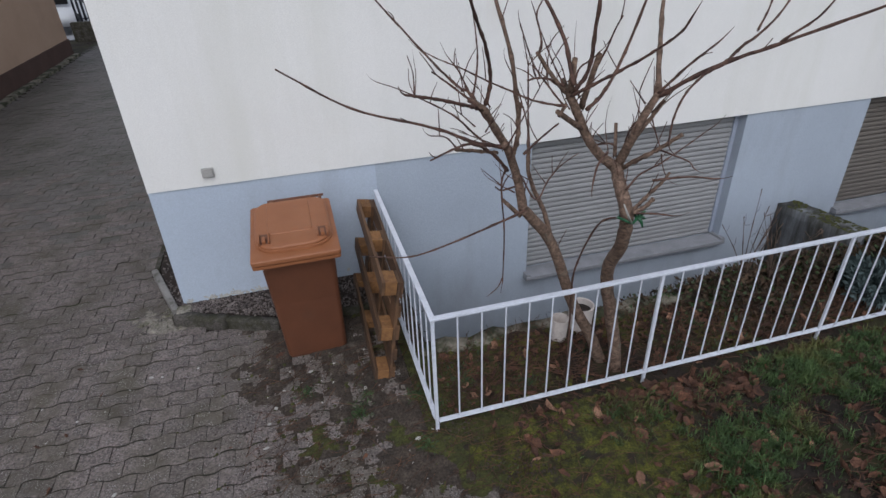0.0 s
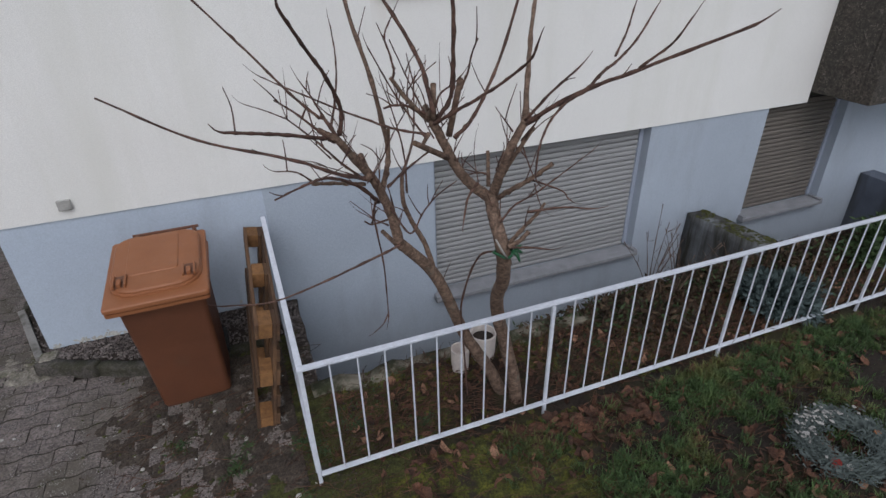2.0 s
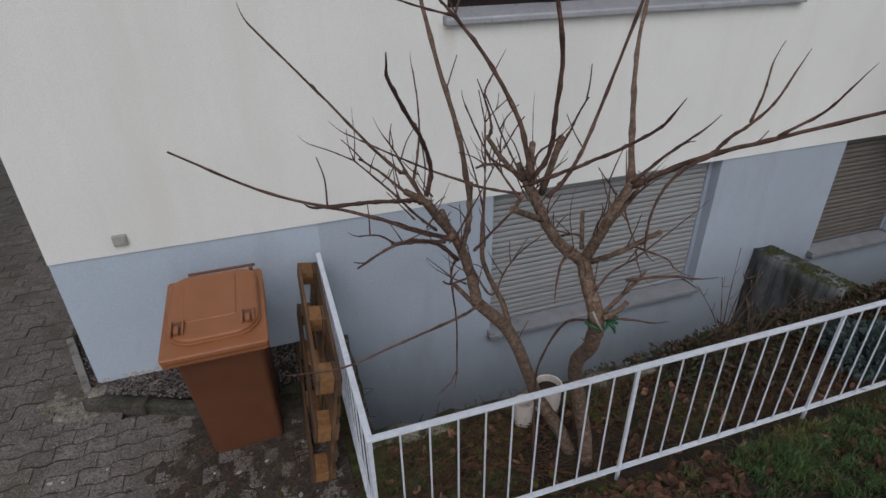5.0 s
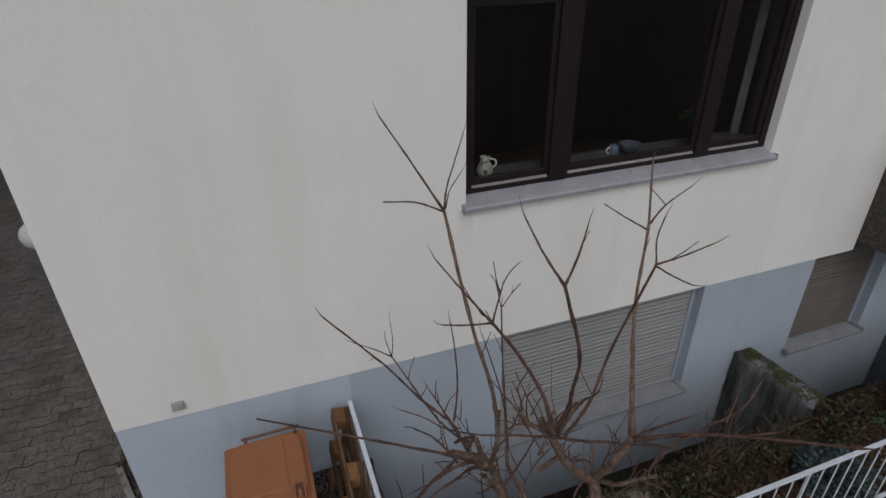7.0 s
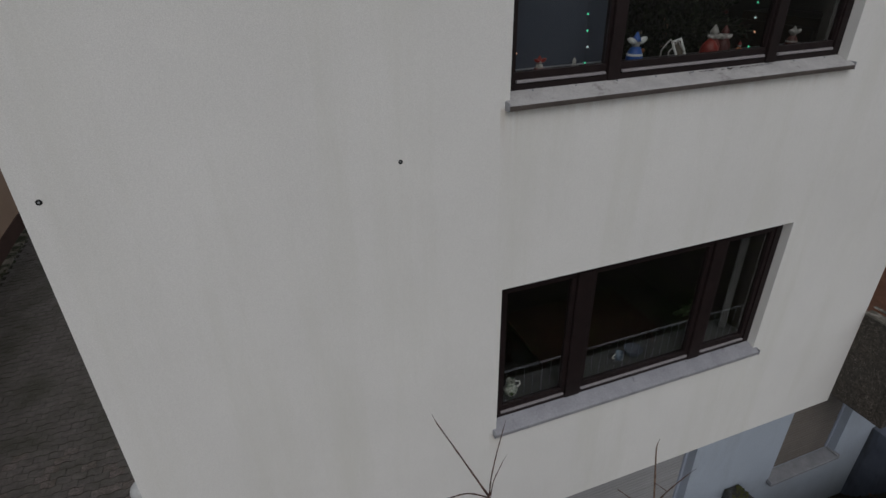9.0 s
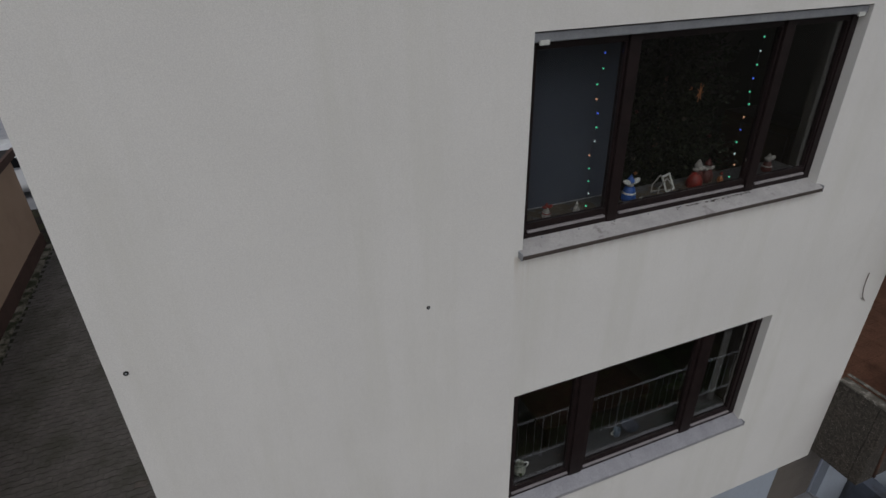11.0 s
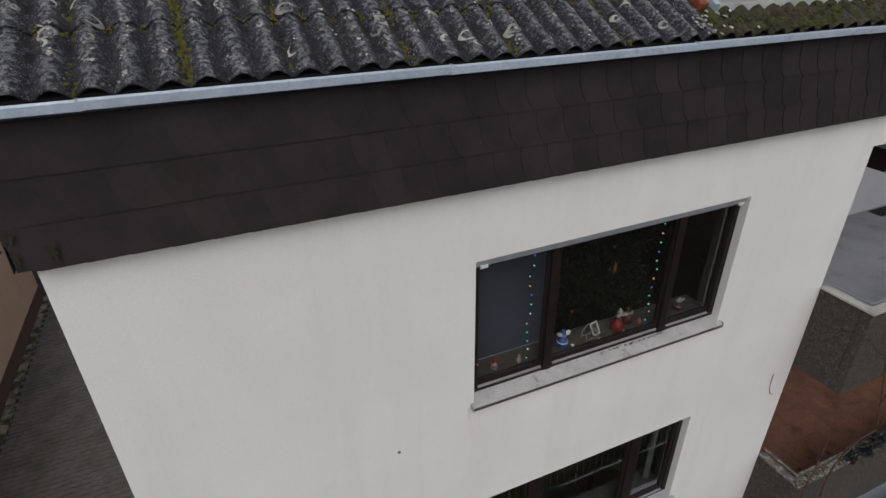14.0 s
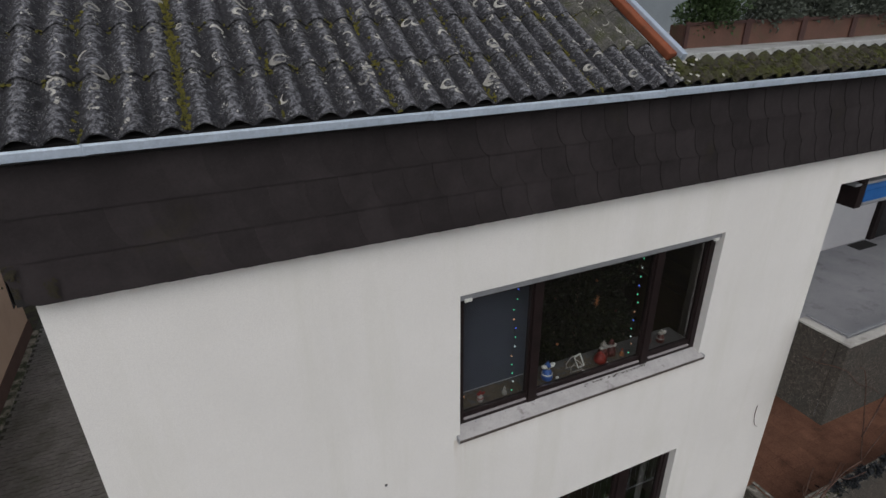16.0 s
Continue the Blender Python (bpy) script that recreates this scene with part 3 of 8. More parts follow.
# ---- roller-shuttered basement windows ----
def shutter_window(name, x0, x1, z0, material, label):
    win = structure(thing(name, label, "window", (x0, 0, z0)), label, "window")
    pitch = 0.0527
    n = int((0.98 - z0) / pitch)
    mesh = None
    for k in range(n):
        z = z0 + 0.012 + pitch * k
        if mesh is None:
            bm = bmesh.new()
            pr = [(0.000, 0.000), (-0.005, 0.004), (-0.0095, 0.016), (-0.0095, 0.029), (-0.005, 0.043), (0.000, 0.0485), (0.004, 0.0485), (0.004, 0.0)]
            ends = [[bm.verts.new((x, 0.13 + y, zz)) for y, zz in pr] for x in (x0 + 0.035, x1 - 0.035)]
            for i in range(len(pr)):
                j = (i + 1) % len(pr)
                bm.faces.new((ends[0][i], ends[0][j], ends[1][j], ends[1][i]))
            bm.faces.new(ends[0][::-1])
            bm.faces.new(ends[1])
            bmesh.ops.recalc_face_normals(bm, faces=bm.faces)
            mesh = bpy.data.meshes.new("slat")
            bm.to_mesh(mesh)
            bm.free()
            mesh.materials.append(material)
        link_mesh("slat", mesh, win, m=Matrix.Translation((0, 0.002 * math.sin(k * 1.7), z)))
    box("shutter_backing", (x0, 0.15, z0), (x1, 0.17, 0.985), FRAME_BLACK, win, bevel=0)
    for a, b in ((x0 + 0.001, x0 + 0.045), (x1 - 0.045, x1 - 0.001)):
        box("guide_rail", (a, 0.105, z0 + 0.03), (b, 0.145, 0.983), REVEAL, win, bevel=0.003)
    sill = box("window_sill", (x0 - 0.03, -0.075, z0 - 0.040), (x1 + 0.03, 0.125, z0 + 0.006), SILL_STONE, win, "grey concrete sill with a rounded worn edge", bevel=0.009)
    for a, b in ((x0 - 0.028, x0 + 0.02), (x1 - 0.02, x1 + 0.028)):
        box("sill_end", (a, -0.07, z0 + 0.004), (b, 0.10, z0 + 0.032), SILL_STONE, sill, bevel=0.006)
    return win


shutter_window("window_3", *G1, GZ, SHUTTER, "basement window with a closed light grey roller shutter")
shutter_window("window_4", *G2, GZ2, SHUTTER_TAN, "basement window with a closed brownish roller shutter")


# ---- large timber windows of the two upper storeys ----
def timber_window(name, z0, z1, label, band):
    win = structure(thing(name, label, "window", (WX0, 0, z0)), label, "window")
    sill_z = z0 + 0.055
    y0, y1 = 0.078, 0.150
    bm = bmesh.new()
    add_box(bm, (WX0 + 0.002, y0, sill_z), (WX0 + 0.062, y1, z1 - 0.002), 0.004)
    add_box(bm, (WX1 - 0.075, y0, sill_z), (WX1 - 0.002, y1, z1 - 0.002), 0.004)
    add_box(bm, (WX0 + 0.062, y0, z1 - 0.075), (WX1 - 0.075, y1, z1 - 0.002), 0.004)
    add_box(bm, (WX0 + 0.062, y0, sill_z), (WX1 - 0.075, y1, sill_z + 0.045), 0.004)
    frame_ob = part("window_frame", bm, FRAME_BROWN, win)
    stiles = ((3.570, 3.665), (5.005, 5.100)) if band else ((3.535, 3.69), (4.985, 5.125))
    edge_w = 0.020 if band else 0.045
    for a, b in stiles:
        box("mullion", (a, y0 - 0.012, sill_z + 0.004), (b, y1 - 0.004, z1 - 0.076), FRAME_BROWN, win, bevel=0.006)
    spans = ((WX0 + 0.062, stiles[0][0]), (stiles[0][1], stiles[1][0]), (stiles[1][1], WX1 - 0.075))
    for a, b in spans:
        bm = bmesh.new()
        for lo, hi in (((a, sill_z + 0.045), (b, sill_z + 0.115)), ((a, z1 - 0.125), (b, z1 - 0.075)),
                       ((a, sill_z + 0.115), (a + edge_w, z1 - 0.125)), ((b - edge_w, sill_z + 0.115), (b, z1 - 0.125))):
            add_box(bm, (lo[0] + 0.001, y0 + 0.012, lo[1] + 0.001), (hi[0] - 0.001, y1 - 0.008, hi[1] - 0.001), 0.003)
        sash = part("sash", bm, FRAME_BROWN, win)
        box("weather_bar", (a + 0.02, y0 - 0.012, sill_z + 0.05), (b - 0.02, y0 + 0.010, sill_z + 0.068), BEAD, sash, bevel=0.003)
        pane = box("pane", (a + edge_w + 0.001, y0 + 0.034, sill_z + 0.116), (b - edge_w - 0.001, y0 + 0.040, z1 - 0.126), GLASS, sash, bevel=0)
        pane.visible_shadow = False
    # sloping metal sill with a folded lip and end caps
    bm = bmesh.new()
    pr = [(0.079, sill_z + 0.004), (-0.055, z0 + 0.006), (-0.060, z0 - 0.004), (-0.060, z0 - 0.034), (-0.054, z0 - 0.034), (-0.052, z0 - 0.004), (0.079, sill_z - 0.012)]
    ends = [[bm.verts.new((x, y, z)) for y, z in pr] for x in (WX0 - 0.028, WX1 + 0.04)]
    for i in range(len(pr)):
        j = (i + 1) % len(pr)
        bm.faces.new((ends[0][i], ends[0][j], ends[1][j], ends[1][i]))
    bm.faces.new(ends[0][::-1])
    bm.faces.new(ends[1])
    bmesh.ops.recalc_face_normals(bm, faces=bm.faces)
    sill = part("window_sill", bm, SILL_WORN if band else SILL_METAL, win, "weathered pale sill with dark stains" if band else "weathered grey metal sill with rusty dark spots")
    if band:
        box("front_lip", (WX0 - 0.027, -0.0635, z0 - 0.034), (WX1 + 0.033, -0.0605, z0 - 0.002), SILL_LIP, sill, "dark brown front lip", bevel=0.001)
    for x in (WX0 - 0.034, WX1 + 0.034):
        box("end_cap", (x, -0.064, z0 - 0.038), (x + 0.010, 0.0, z0 + 0.022), RAIL_GREY, sill, bevel=0.003)
    mesh = None
    for k in range(9):
        x = WX0 + 0.2 + k * 0.33
        if mesh is None:
            bm = bmesh.new()
            bmesh.ops.create_uvsphere(bm, u_segments=8, v_segments=5, radius=0.007)
            mesh = bpy.data.meshes.new("rivet")
            bm.to_mesh(mesh)
            bm.free()
            mesh.materials.append(RAIL_GREY)
        link_mesh("rivet", mesh, sill, m=Matrix.Translation((x, 0.060, sill_z - 0.001)))
    if band:
        rail = box("blind_rail", (WX0 + 0.012, 0.018, z1 - 0.070), (WX1 - 0.012, 0.066, z1 - 0.012), RAIL_GREY, win, "grey metal blind rail under the lintel", bevel=0.008)
        box("rail_bracket", (WX0 + 0.05, 0.006, z1 - 0.085), (WX0 + 0.12, 0.020, z1 - 0.055), WHITE_GLAZE, rail, bevel=0.003)
        box("rail_bracket", (WX1 - 0.12, 0.006, z1 - 0.085), (WX1 - 0.05, 0.020, z1 - 0.055), WHITE_GLAZE, rail, bevel=0.003)
    # added dark boards keep the inner plaster reveal as gloomy as the room
    bm = bmesh.new()
    add_box(bm, (WX0 + 0.002, 0.152, sill_z + 0.053), (WX0 + 0.012, 0.304, z1 - 0.013))
    add_box(bm, (WX1 - 0.012, 0.152, sill_z + 0.053), (WX1 - 0.002, 0.304, z1 - 0.013))
    add_box(bm, (WX0 + 0.002, 0.152, z1 - 0.012), (WX1 - 0.002, 0.304, z1 - 0.002))
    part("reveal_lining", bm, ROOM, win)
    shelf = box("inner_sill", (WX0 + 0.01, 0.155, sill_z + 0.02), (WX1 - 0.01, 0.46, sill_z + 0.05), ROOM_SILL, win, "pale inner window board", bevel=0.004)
    return win


timber_window("window_1", W1Z0, W1Z1, "wide three-part dark brown timber window with grey metal sill", False)
timber_window("window_2", W2Z0, W2Z1, "wide three-part dark brown timber window with fairy lights", True)

# ---- fascia and roof ----
FY, FZ0, FZ1 = -0.125, 7.485, 8.30
bm = bmesh.new()
add_box(bm, (-0.055, FY + 0.016, FZ0 + 0.004), (16.0, -0.009, FZ1))
add_box(bm, (-0.055, -0.009, FZ0 + 0.02), (-0.002, 11.05, FZ1))
fascia = structure(part("fascia", bm, ROOF_DARK), "dark brown-grey shingle-clad roof fascia", "fascia")

SLOPE = 0.55
EAVE_Y, EAVE_Z = -0.215, 8.368
tilt = math.atan(SLOPE)
WAVE, ROW = 0.1745, 0.50
roof = structure(thing("roof", "corrugated fibre-cement roof, weathered grey with lichen and moss", "roof", (0, EAVE_Y, EAVE_Z)), "corrugated fibre-cement roof, weathered grey with lichen and moss", "roof")


def wave_height(x, amp=0.060):
    """Broad rounded crests with narrow valleys between them."""
    return amp * (0.5 - 0.5 * math.cos(x / WAVE * math.tau)) ** 0.62


def corrugated(width_waves, length, amp=0.060, thick=0.010, seg=12):
    n = width_waves * seg
    verts, faces = [], []
    for lift in (0.0, -thick):
        for t in (0.0, length * 0.5, length):
            for k in range(n + 1):
                x = k * WAVE / seg
                verts.append((x, t, lift + wave_height(x, amp)))
    w = n + 1
    for k in range(n):
        for r in range(2):
            faces.append((r * w + k, r * w + k + 1, (r + 1) * w + k + 1, (r + 1) * w + k))
            faces.append((3 * w + (r + 1) * w + k, 3 * w + (r + 1) * w + k + 1, 3 * w + r * w + k + 1, 3 * w + r * w + k))
    # the sawn lower edge has corners of its own, so that the skin above it shades cleanly
    o = len(verts)
    verts += [verts[k] for k in range(w)] + [verts[3 * w + k] for k in range(w)]
    faces += [(o + k + 1, o + k, o + w + k, o + w + k + 1) for k in range(n)]
    mesh = bpy.data.meshes.new("roof_sheet")
    mesh.from_pydata(verts, [], faces)
    mesh.polygons.foreach_set("use_smooth", [True] * len(mesh.polygons))
    return mesh


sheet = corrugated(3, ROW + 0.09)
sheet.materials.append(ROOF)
pale_sheet = corrugated(3, ROW + 0.09)
pale_sheet.materials.append(ROOF_PALE)
short = corrugated(3, 0.31)
short.materials.append(ROOF_MOSSY)
frame_roof = Matrix.Translation((0, EAVE_Y, EAVE_Z + 0.022)) @ Matrix.Rotation(radians(0.46), 4, "Y") @ Matrix.Rotation(tilt, 4, "X")
rng = random.Random(4)
for r in range(9):
    for c in range(-1, 9):
        lean = Matrix.Rotation(radians(-1.7), 4, "X")
        m = frame_roof @ Matrix.Translation((-0.03 + c * 3 * WAVE, r * ROW + rng.uniform(-0.006, 0.006), 0.016 + rng.uniform(0, 0.003))) @ lean
        if -0.03 + (c + 1) * 3 * WAVE < 4.75 + 0.02 * r and c >= 0:
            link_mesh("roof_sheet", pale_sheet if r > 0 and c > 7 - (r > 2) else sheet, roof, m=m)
for c in range(9, 29):
    m = frame_roof @ Matrix.Translation((-0.03 + c * 3 * WAVE, rng.uniform(-0.005, 0.005), 0.012))
    link_mesh("roof_sheet", short, roof, m=m)
bm = bmesh.new()
add_box(bm, (-0.05, 0.02, -0.06), (4.75, 5.2, -0.02), m=frame_roof)
add_box(bm, (4.75, 0.02, -0.06), (16.0, 0.28, -0.02), m=frame_roof)
# dark strip added to stand for the shaded gap beneath the eave waves
add_box(bm, (-0.05, 0.03, -0.02), (16.0, 0.05, -0.001), m=frame_roof)
part("underlay", bm, ROOF_DARK, roof)

# zinc drip edge in lengths, with lapped joints
edge = structure(thing("gutter_edge", "bright zinc drip edge along the eaves", "gutter", (0, -0.22, 8.33)), "bright zinc drip edge along the eaves", "gutter")
joints = [-0.06, 0.517, 2.505, 4.478, 6.45, 8.42, 10.4, 12.4, 14.4, 16.0]
for i, (a, b) in enumerate(zip(joints, joints[1:])):
    bm = bmesh.new()
    dz = 0.003 * (i % 2)
    pr = [(-0.19, 8.368 + dz), (-0.210, 8.372 + dz), (-0.226, 8.374 + dz), (-0.230, 8.362 + dz), (-0.228, 8.318 + dz), (-0.222, 8.314 + dz), (-0.219, 8.36 + dz), (-0.205, 8.356 + dz), (-0.19, 8.354 + dz)]
    ends = [[bm.verts.new((x, y, z + 0.021 - 0.0080 * x)) for y, z in pr] for x in (a - 0.02, b)]
    for k in range(len(pr)):
        j = (k + 1) % len(pr)
        bm.faces.new((ends[0][k], ends[0][j], ends[1][j], ends[1][k]))
    bm.faces.new(ends[0][::-1])
    bm.faces.new(ends[1])
    bmesh.ops.recalc_face_normals(bm, faces=bm.faces)
    run = part("zinc_length", bm, ZINC, edge)
    if 0 < i:
        box("joint_strap", (a - 0.024, -0.2325, 8.314 + 0.021 - 0.0080 * a), (a - 0.014, -0.205, 8.380 + 0.021 - 0.0080 * a), ZINC, run, bevel=0.001)


# ---- loggias and balconies ----
structure(box("loggia_wall", (EDGE - 0.02, 2.25, 1.15), (16.0, 2.45, TOP), INNER_WHITE, bevel=0), "off-white rear wall of the loggias", "wall")
structure(box("loggia_side_wall", (EDGE - 0.30, 0.301, 0.985), (EDGE - 0.002, 2.249, TOP), INNER_WHITE, bevel=0), "off-white side wall of the loggias", "wall")
structure(box("loggia_floor_upper", (EDGE + 0.001, -0.52, 4.15), (16.0, 2.249, 4.40), LOGGIA_FLOOR, bevel=0), "grey screed floor of the upper loggia", "floor")
lower = structure(box("loggia_floor_lower", (EDGE + 0.001, -0.52, 1.12), (16.0, 2.249, 1.432), KERB, bevel=0), "terracotta-tiled floor of the lower loggia", "floor")
structure(box("ceiling_loggia", (EDGE + 0.001, 0.301, 7.06), (16.0, 2.249, 7.20), INNER_WHITE, bevel=0), "pale ceiling of the upper loggia", "ceiling")
bm = bmesh.new()
add_box(bm, (0, 0, 0), (0.2965, 0.2965, 0.014), 0.001)
tile_mesh = bpy.data.meshes.new("tile")
bm.to_mesh(tile_mesh)
bm.free()
tile_mesh.materials.append(TERRACOTTA)
for i in range(27):
    for j in range(9):
        link_mesh("tile", tile_mesh, lower, m=Matrix.Translation((EDGE + 0.14 + i * 0.3, -0.50 + j * 0.3, 1.431)))


def balcony(name, z0, z1, label, cap, rail_mat):
    b = thing(name, label, "balcony", (EDGE, -0.64, z0))
    y = -0.64
    box("side_panel", (EDGE - 0.004, y + 0.119, z0), (EDGE + 0.115, -0.009, z1), AGGREGATE, b, bevel=0.012)
    for a, c in ((EDGE - 0.005, 12.0), (12.015, 16.0)):
        box("front_panel", (a, y - 0.001, z0), (c, y + 0.118, z1), AGGREGATE, b, bevel=0.012)
    box("side_coping", (EDGE - 0.02, y + 0.101, z1), (EDGE + 0.105, -0.010, z1 + 0.028), cap, b, bevel=0.006)
    box("front_coping", (EDGE - 0.02, y - 0.016, z1), (16.0, y + 0.100, z1 + 0.028), cap, b, bevel=0.006)
    rail = box("handrail", (EDGE + 0.10, y + 0.14, z1 + 0.055), (EDGE + 0.145, -0.012, z1 + 0.07), rail_mat, b, bevel=0.004)
    box("handrail", (EDGE + 0.10, y + 0.095, z1 + 0.055), (16.0, y + 0.139, z1 + 0.07), rail_mat, b, bevel=0.004)
    for x in np.arange(EDGE + 0.12, 16.0, 0.95):
        box("rail_post", (x, y + 0.106, z1 + 0.026), (x + 0.015, y + 0.126, z1 + 0.056), RAIL_GREY, b, bevel=0.002)
    return b


balcony("balcony", 1.10, 2.345, "balcony with dark exposed-aggregate panels and dirty mossy coping", COPING_DIRTY, COPING_DIRTY)
balcony("balcony", 4.08, 5.27, "balcony with stained exposed-aggregate panels and pale coping", COPING, RAIL_GREY)

aw = thing("awning", "rolled-up blue cloth awning under the loggia lintel", "awning", (7.95, 0.1, 6.8))
bm = bmesh.new()
add_tube(bm, [(8.14, 0.16, 6.86), (15.9, 0.16, 6.86)], [0.09, 0.09], 14)
part("cloth_roll", bm, AWNING, aw, smooth=True)
box("valance", (8.14, 0.055, 6.70), (15.9, 0.066, 6.86), AWNING, aw, bevel=0.002)
box("front_rail", (8.12, 0.04, 6.68), (15.9, 0.08, 6.72), RAIL_GREY, aw, bevel=0.006)
box("cover", (7.90, 0.05, 6.945), (15.9, 0.29, 6.975), RAIL_GREY, aw, bevel=0.006)
box("bracket", (8.00, 0.05, 6.66), (8.118, 0.28, 7.05), FRAME_BROWN, aw, bevel=0.006)
dr = structure(thing("door_1", "dark brown glazed loggia door", "door", (13.2, 2.2, 4.4)), "dark brown glazed loggia door", "door")
box("door_frame", (12.95, 2.17, 4.40), (13.1, 2.25, 6.6), FRAME_BROWN, dr, bevel=0.004)
box("door_leaf", (13.1, 2.19, 4.40), (14.6, 2.249, 6.6), CAR_GLASS, dr, bevel=0.004)
mat = thing("doormat", "dark doormat on the grey loggia floor", "doormat", (12.3, 1.7, 4.4))
box("mat", (12.3, 1.95, 4.40), (12.85, 2.2, 4.412), TYRE, mat, bevel=0.004)

# ---- light well: retaining edge, cross wall ----


def rough_box(name, lo, hi, step, amount, material, seed, lift=None, parent=None):
    """A weathered block: a subdivided box whose surface is uneven."""
    lo, hi = Vector(lo), Vector(hi)
    n = [max(1, int(round((hi[i] - lo[i]) / step))) for i in range(3)]
    bm = bmesh.new()
    seen = {}

    def v(i, j, k):
        if (i, j, k) not in seen:
            p = Vector((lo[0] + (hi[0] - lo[0]) * i / n[0], lo[1] + (hi[1] - lo[1]) * j / n[1], lo[2] + (hi[2] - lo[2]) * k / n[2]))
            q = p * 6 + Vector((seed, seed, seed))
            p += amount * Vector((noise.noise(q), noise.noise(q + Vector((9, 0, 0))), noise.noise(q + Vector((0, 9, 0)))))
            if lift:
                p.z += lift(p) * k / n[2]
            seen[i, j, k] = bm.verts.new(p)
        return seen[i, j, k]

    for i in range(n[0]):
        for j in range(n[1]):
            bm.faces.new((v(i, j, n[2]), v(i + 1, j, n[2]), v(i + 1, j + 1, n[2]), v(i, j + 1, n[2])))
        for k in range(n[2]):
            bm.faces.new((v(i, 0, k), v(i + 1, 0, k), v(i + 1, 0, k + 1), v(i, 0, k + 1)))
            bm.faces.new((v(i, n[1], k + 1), v(i + 1, n[1], k + 1), v(i + 1, n[1], k), v(i, n[1], k)))
    for j in range(n[1]):
        for k in range(n[2]):
            bm.faces.new((v(0, j, k + 1), v(0, j + 1, k + 1), v(0, j + 1, k), v(0, j, k)))
            bm.faces.new((v(n[0], j, k), v(n[0], j + 1, k), v(n[0], j + 1, k + 1), v(n[0], j, k + 1)))
    bmesh.ops.recalc_face_normals(bm, faces=bm.faces)
    return part(name, bm, material, parent, smooth=True)


structure(rough_box("retaining_wall", (1.80, -1.27, -1.9), (6.14, -1.12, -0.065), 0.10, 0.05, PALE_STONE, 3.0), "crumbling pale concrete edge of the light well, with moss", "wall")
structure(rough_box("retaining_wall_end", (1.72, -1.12, -1.9), (1.855, -0.003, -0.075), 0.06, 0.022, END_WALL, 8.0), "dark crumbling end wall of the light well", "wall")
cross = rough_box("cross_wall", (6.135, -1.0, -1.9), (6.375, -0.001, -0.085), 0.10, 0.014, CROSS_WALL, 5.0, lift=lambda p: -0.08 * p.y)
structure(cross, "mossy concrete cross wall between the basement windows", "wall")


# ---- white steel fence ----
FX, FYL, RAIL_Z = 1.715, -1.955, 0.80
fence = thing("fence", "white lacquered steel railing with slim bars around the garden bed", "fence", (FX, FYL, -0.09))
FEND = 11.95


box("top_rail", (FX - 0.017, FYL - 0.017, RAIL_Z - 0.010), (FEND, FYL + 0.017, RAIL_Z + 0.006), FENCE_WHITE, fence, bevel=0.003)
box("top_rail", (FX - 0.017, FYL + 0.0175, RAIL_Z - 0.010), (FX + 0.017, -0.12, RAIL_Z + 0.006), FENCE_WHITE, fence, bevel=0.003)
box("bottom_rail", (FX + 0.012, FYL - 0.016, 0.004), (FEND, FYL + 0.016, 0.014), FENCE_WHITE, fence, bevel=0.002)
box("bottom_rail", (FX - 0.016, FYL + 0.02, 0.004), (FX + 0.016, -0.12, 0.014), FENCE_WHITE, fence, bevel=0.002)
bm = bmesh.new()
add_box(bm, (-0.011, -0.008, -0.13), (0.011, 0.008, RAIL_Z - 0.0125), 0.002)
post_mesh = bpy.data.meshes.new("post")
bm.to_mesh(post_mesh)
bm.free()
bm = bmesh.new()
add_tube(bm, [(0, 0, 0.0145), (0, 0, RAIL_Z - 0.0125)], [0.0052, 0.0052], 8)
bar_mesh = bpy.data.meshes.new("bar")
bm.to_mesh(bar_mesh)
bm.free()
for me in (post_mesh, bar_mesh):
    me.materials.append(FENCE_WHITE)
BAY = 1.462
for b in range(8):
    link_mesh("post", post_mesh, fence, m=Matrix.Translation((FX + b * BAY, FYL, 0)))
    if b < 7:
        for k in range(1, 10):
            link_mesh("bar", bar_mesh, fence, m=Matrix.Translation((FX + b * BAY + k * BAY / 10, FYL, 0)))
link_mesh("post", post_mesh, fence, m=Matrix.Translation((FX, -0.14, 0)) @ Matrix.Rotation(radians(90), 4, "Z"))
for k in range(1, 12):
    link_mesh("bar", bar_mesh, fence, m=Matrix.Translation((FX, FYL + k * (1.815 / 12), 0)))


# ---- brown wheelie bin ----
def loft(bm, loops, close=True):
    loops = [list(loop) for loop in loops]
    rings = [[bm.verts.new(p) for p in loop] for loop in loops]
    n = len(rings[0])
    for a, b in zip(rings, rings[1:]):
        for k in range(n):
            bm.faces.new((a[k], a[(k + 1) % n], b[(k + 1) % n], b[k]))
    if close:
        for ring, turn in ((rings[0], -1), (rings[-1], 1)):
            hub = bm.verts.new(sum((v.co for v in ring), Vector()) / n)
            for k in range(n):
                bm.faces.new((ring[k], ring[(k + 1) % n], hub)[::turn])
    return rings


def rounded_rect(x0, x1, y0, y1, z, r, seg=4, z_of=None):
    pts = []
    for cx, cy, a0 in ((x1 - r, y1 - r, 0), (x0 + r, y1 - r, 90), (x0 + r, y0 + r, 180), (x1 - r, y0 + r, 270)):
        for s in range(seg + 1):
            a = radians(a0 + 90 * s / seg)
            x, y = cx + r * math.cos(a), cy + r * math.sin(a)
            pts.append((x, y, z_of(x, y) if z_of else z))
    return pts


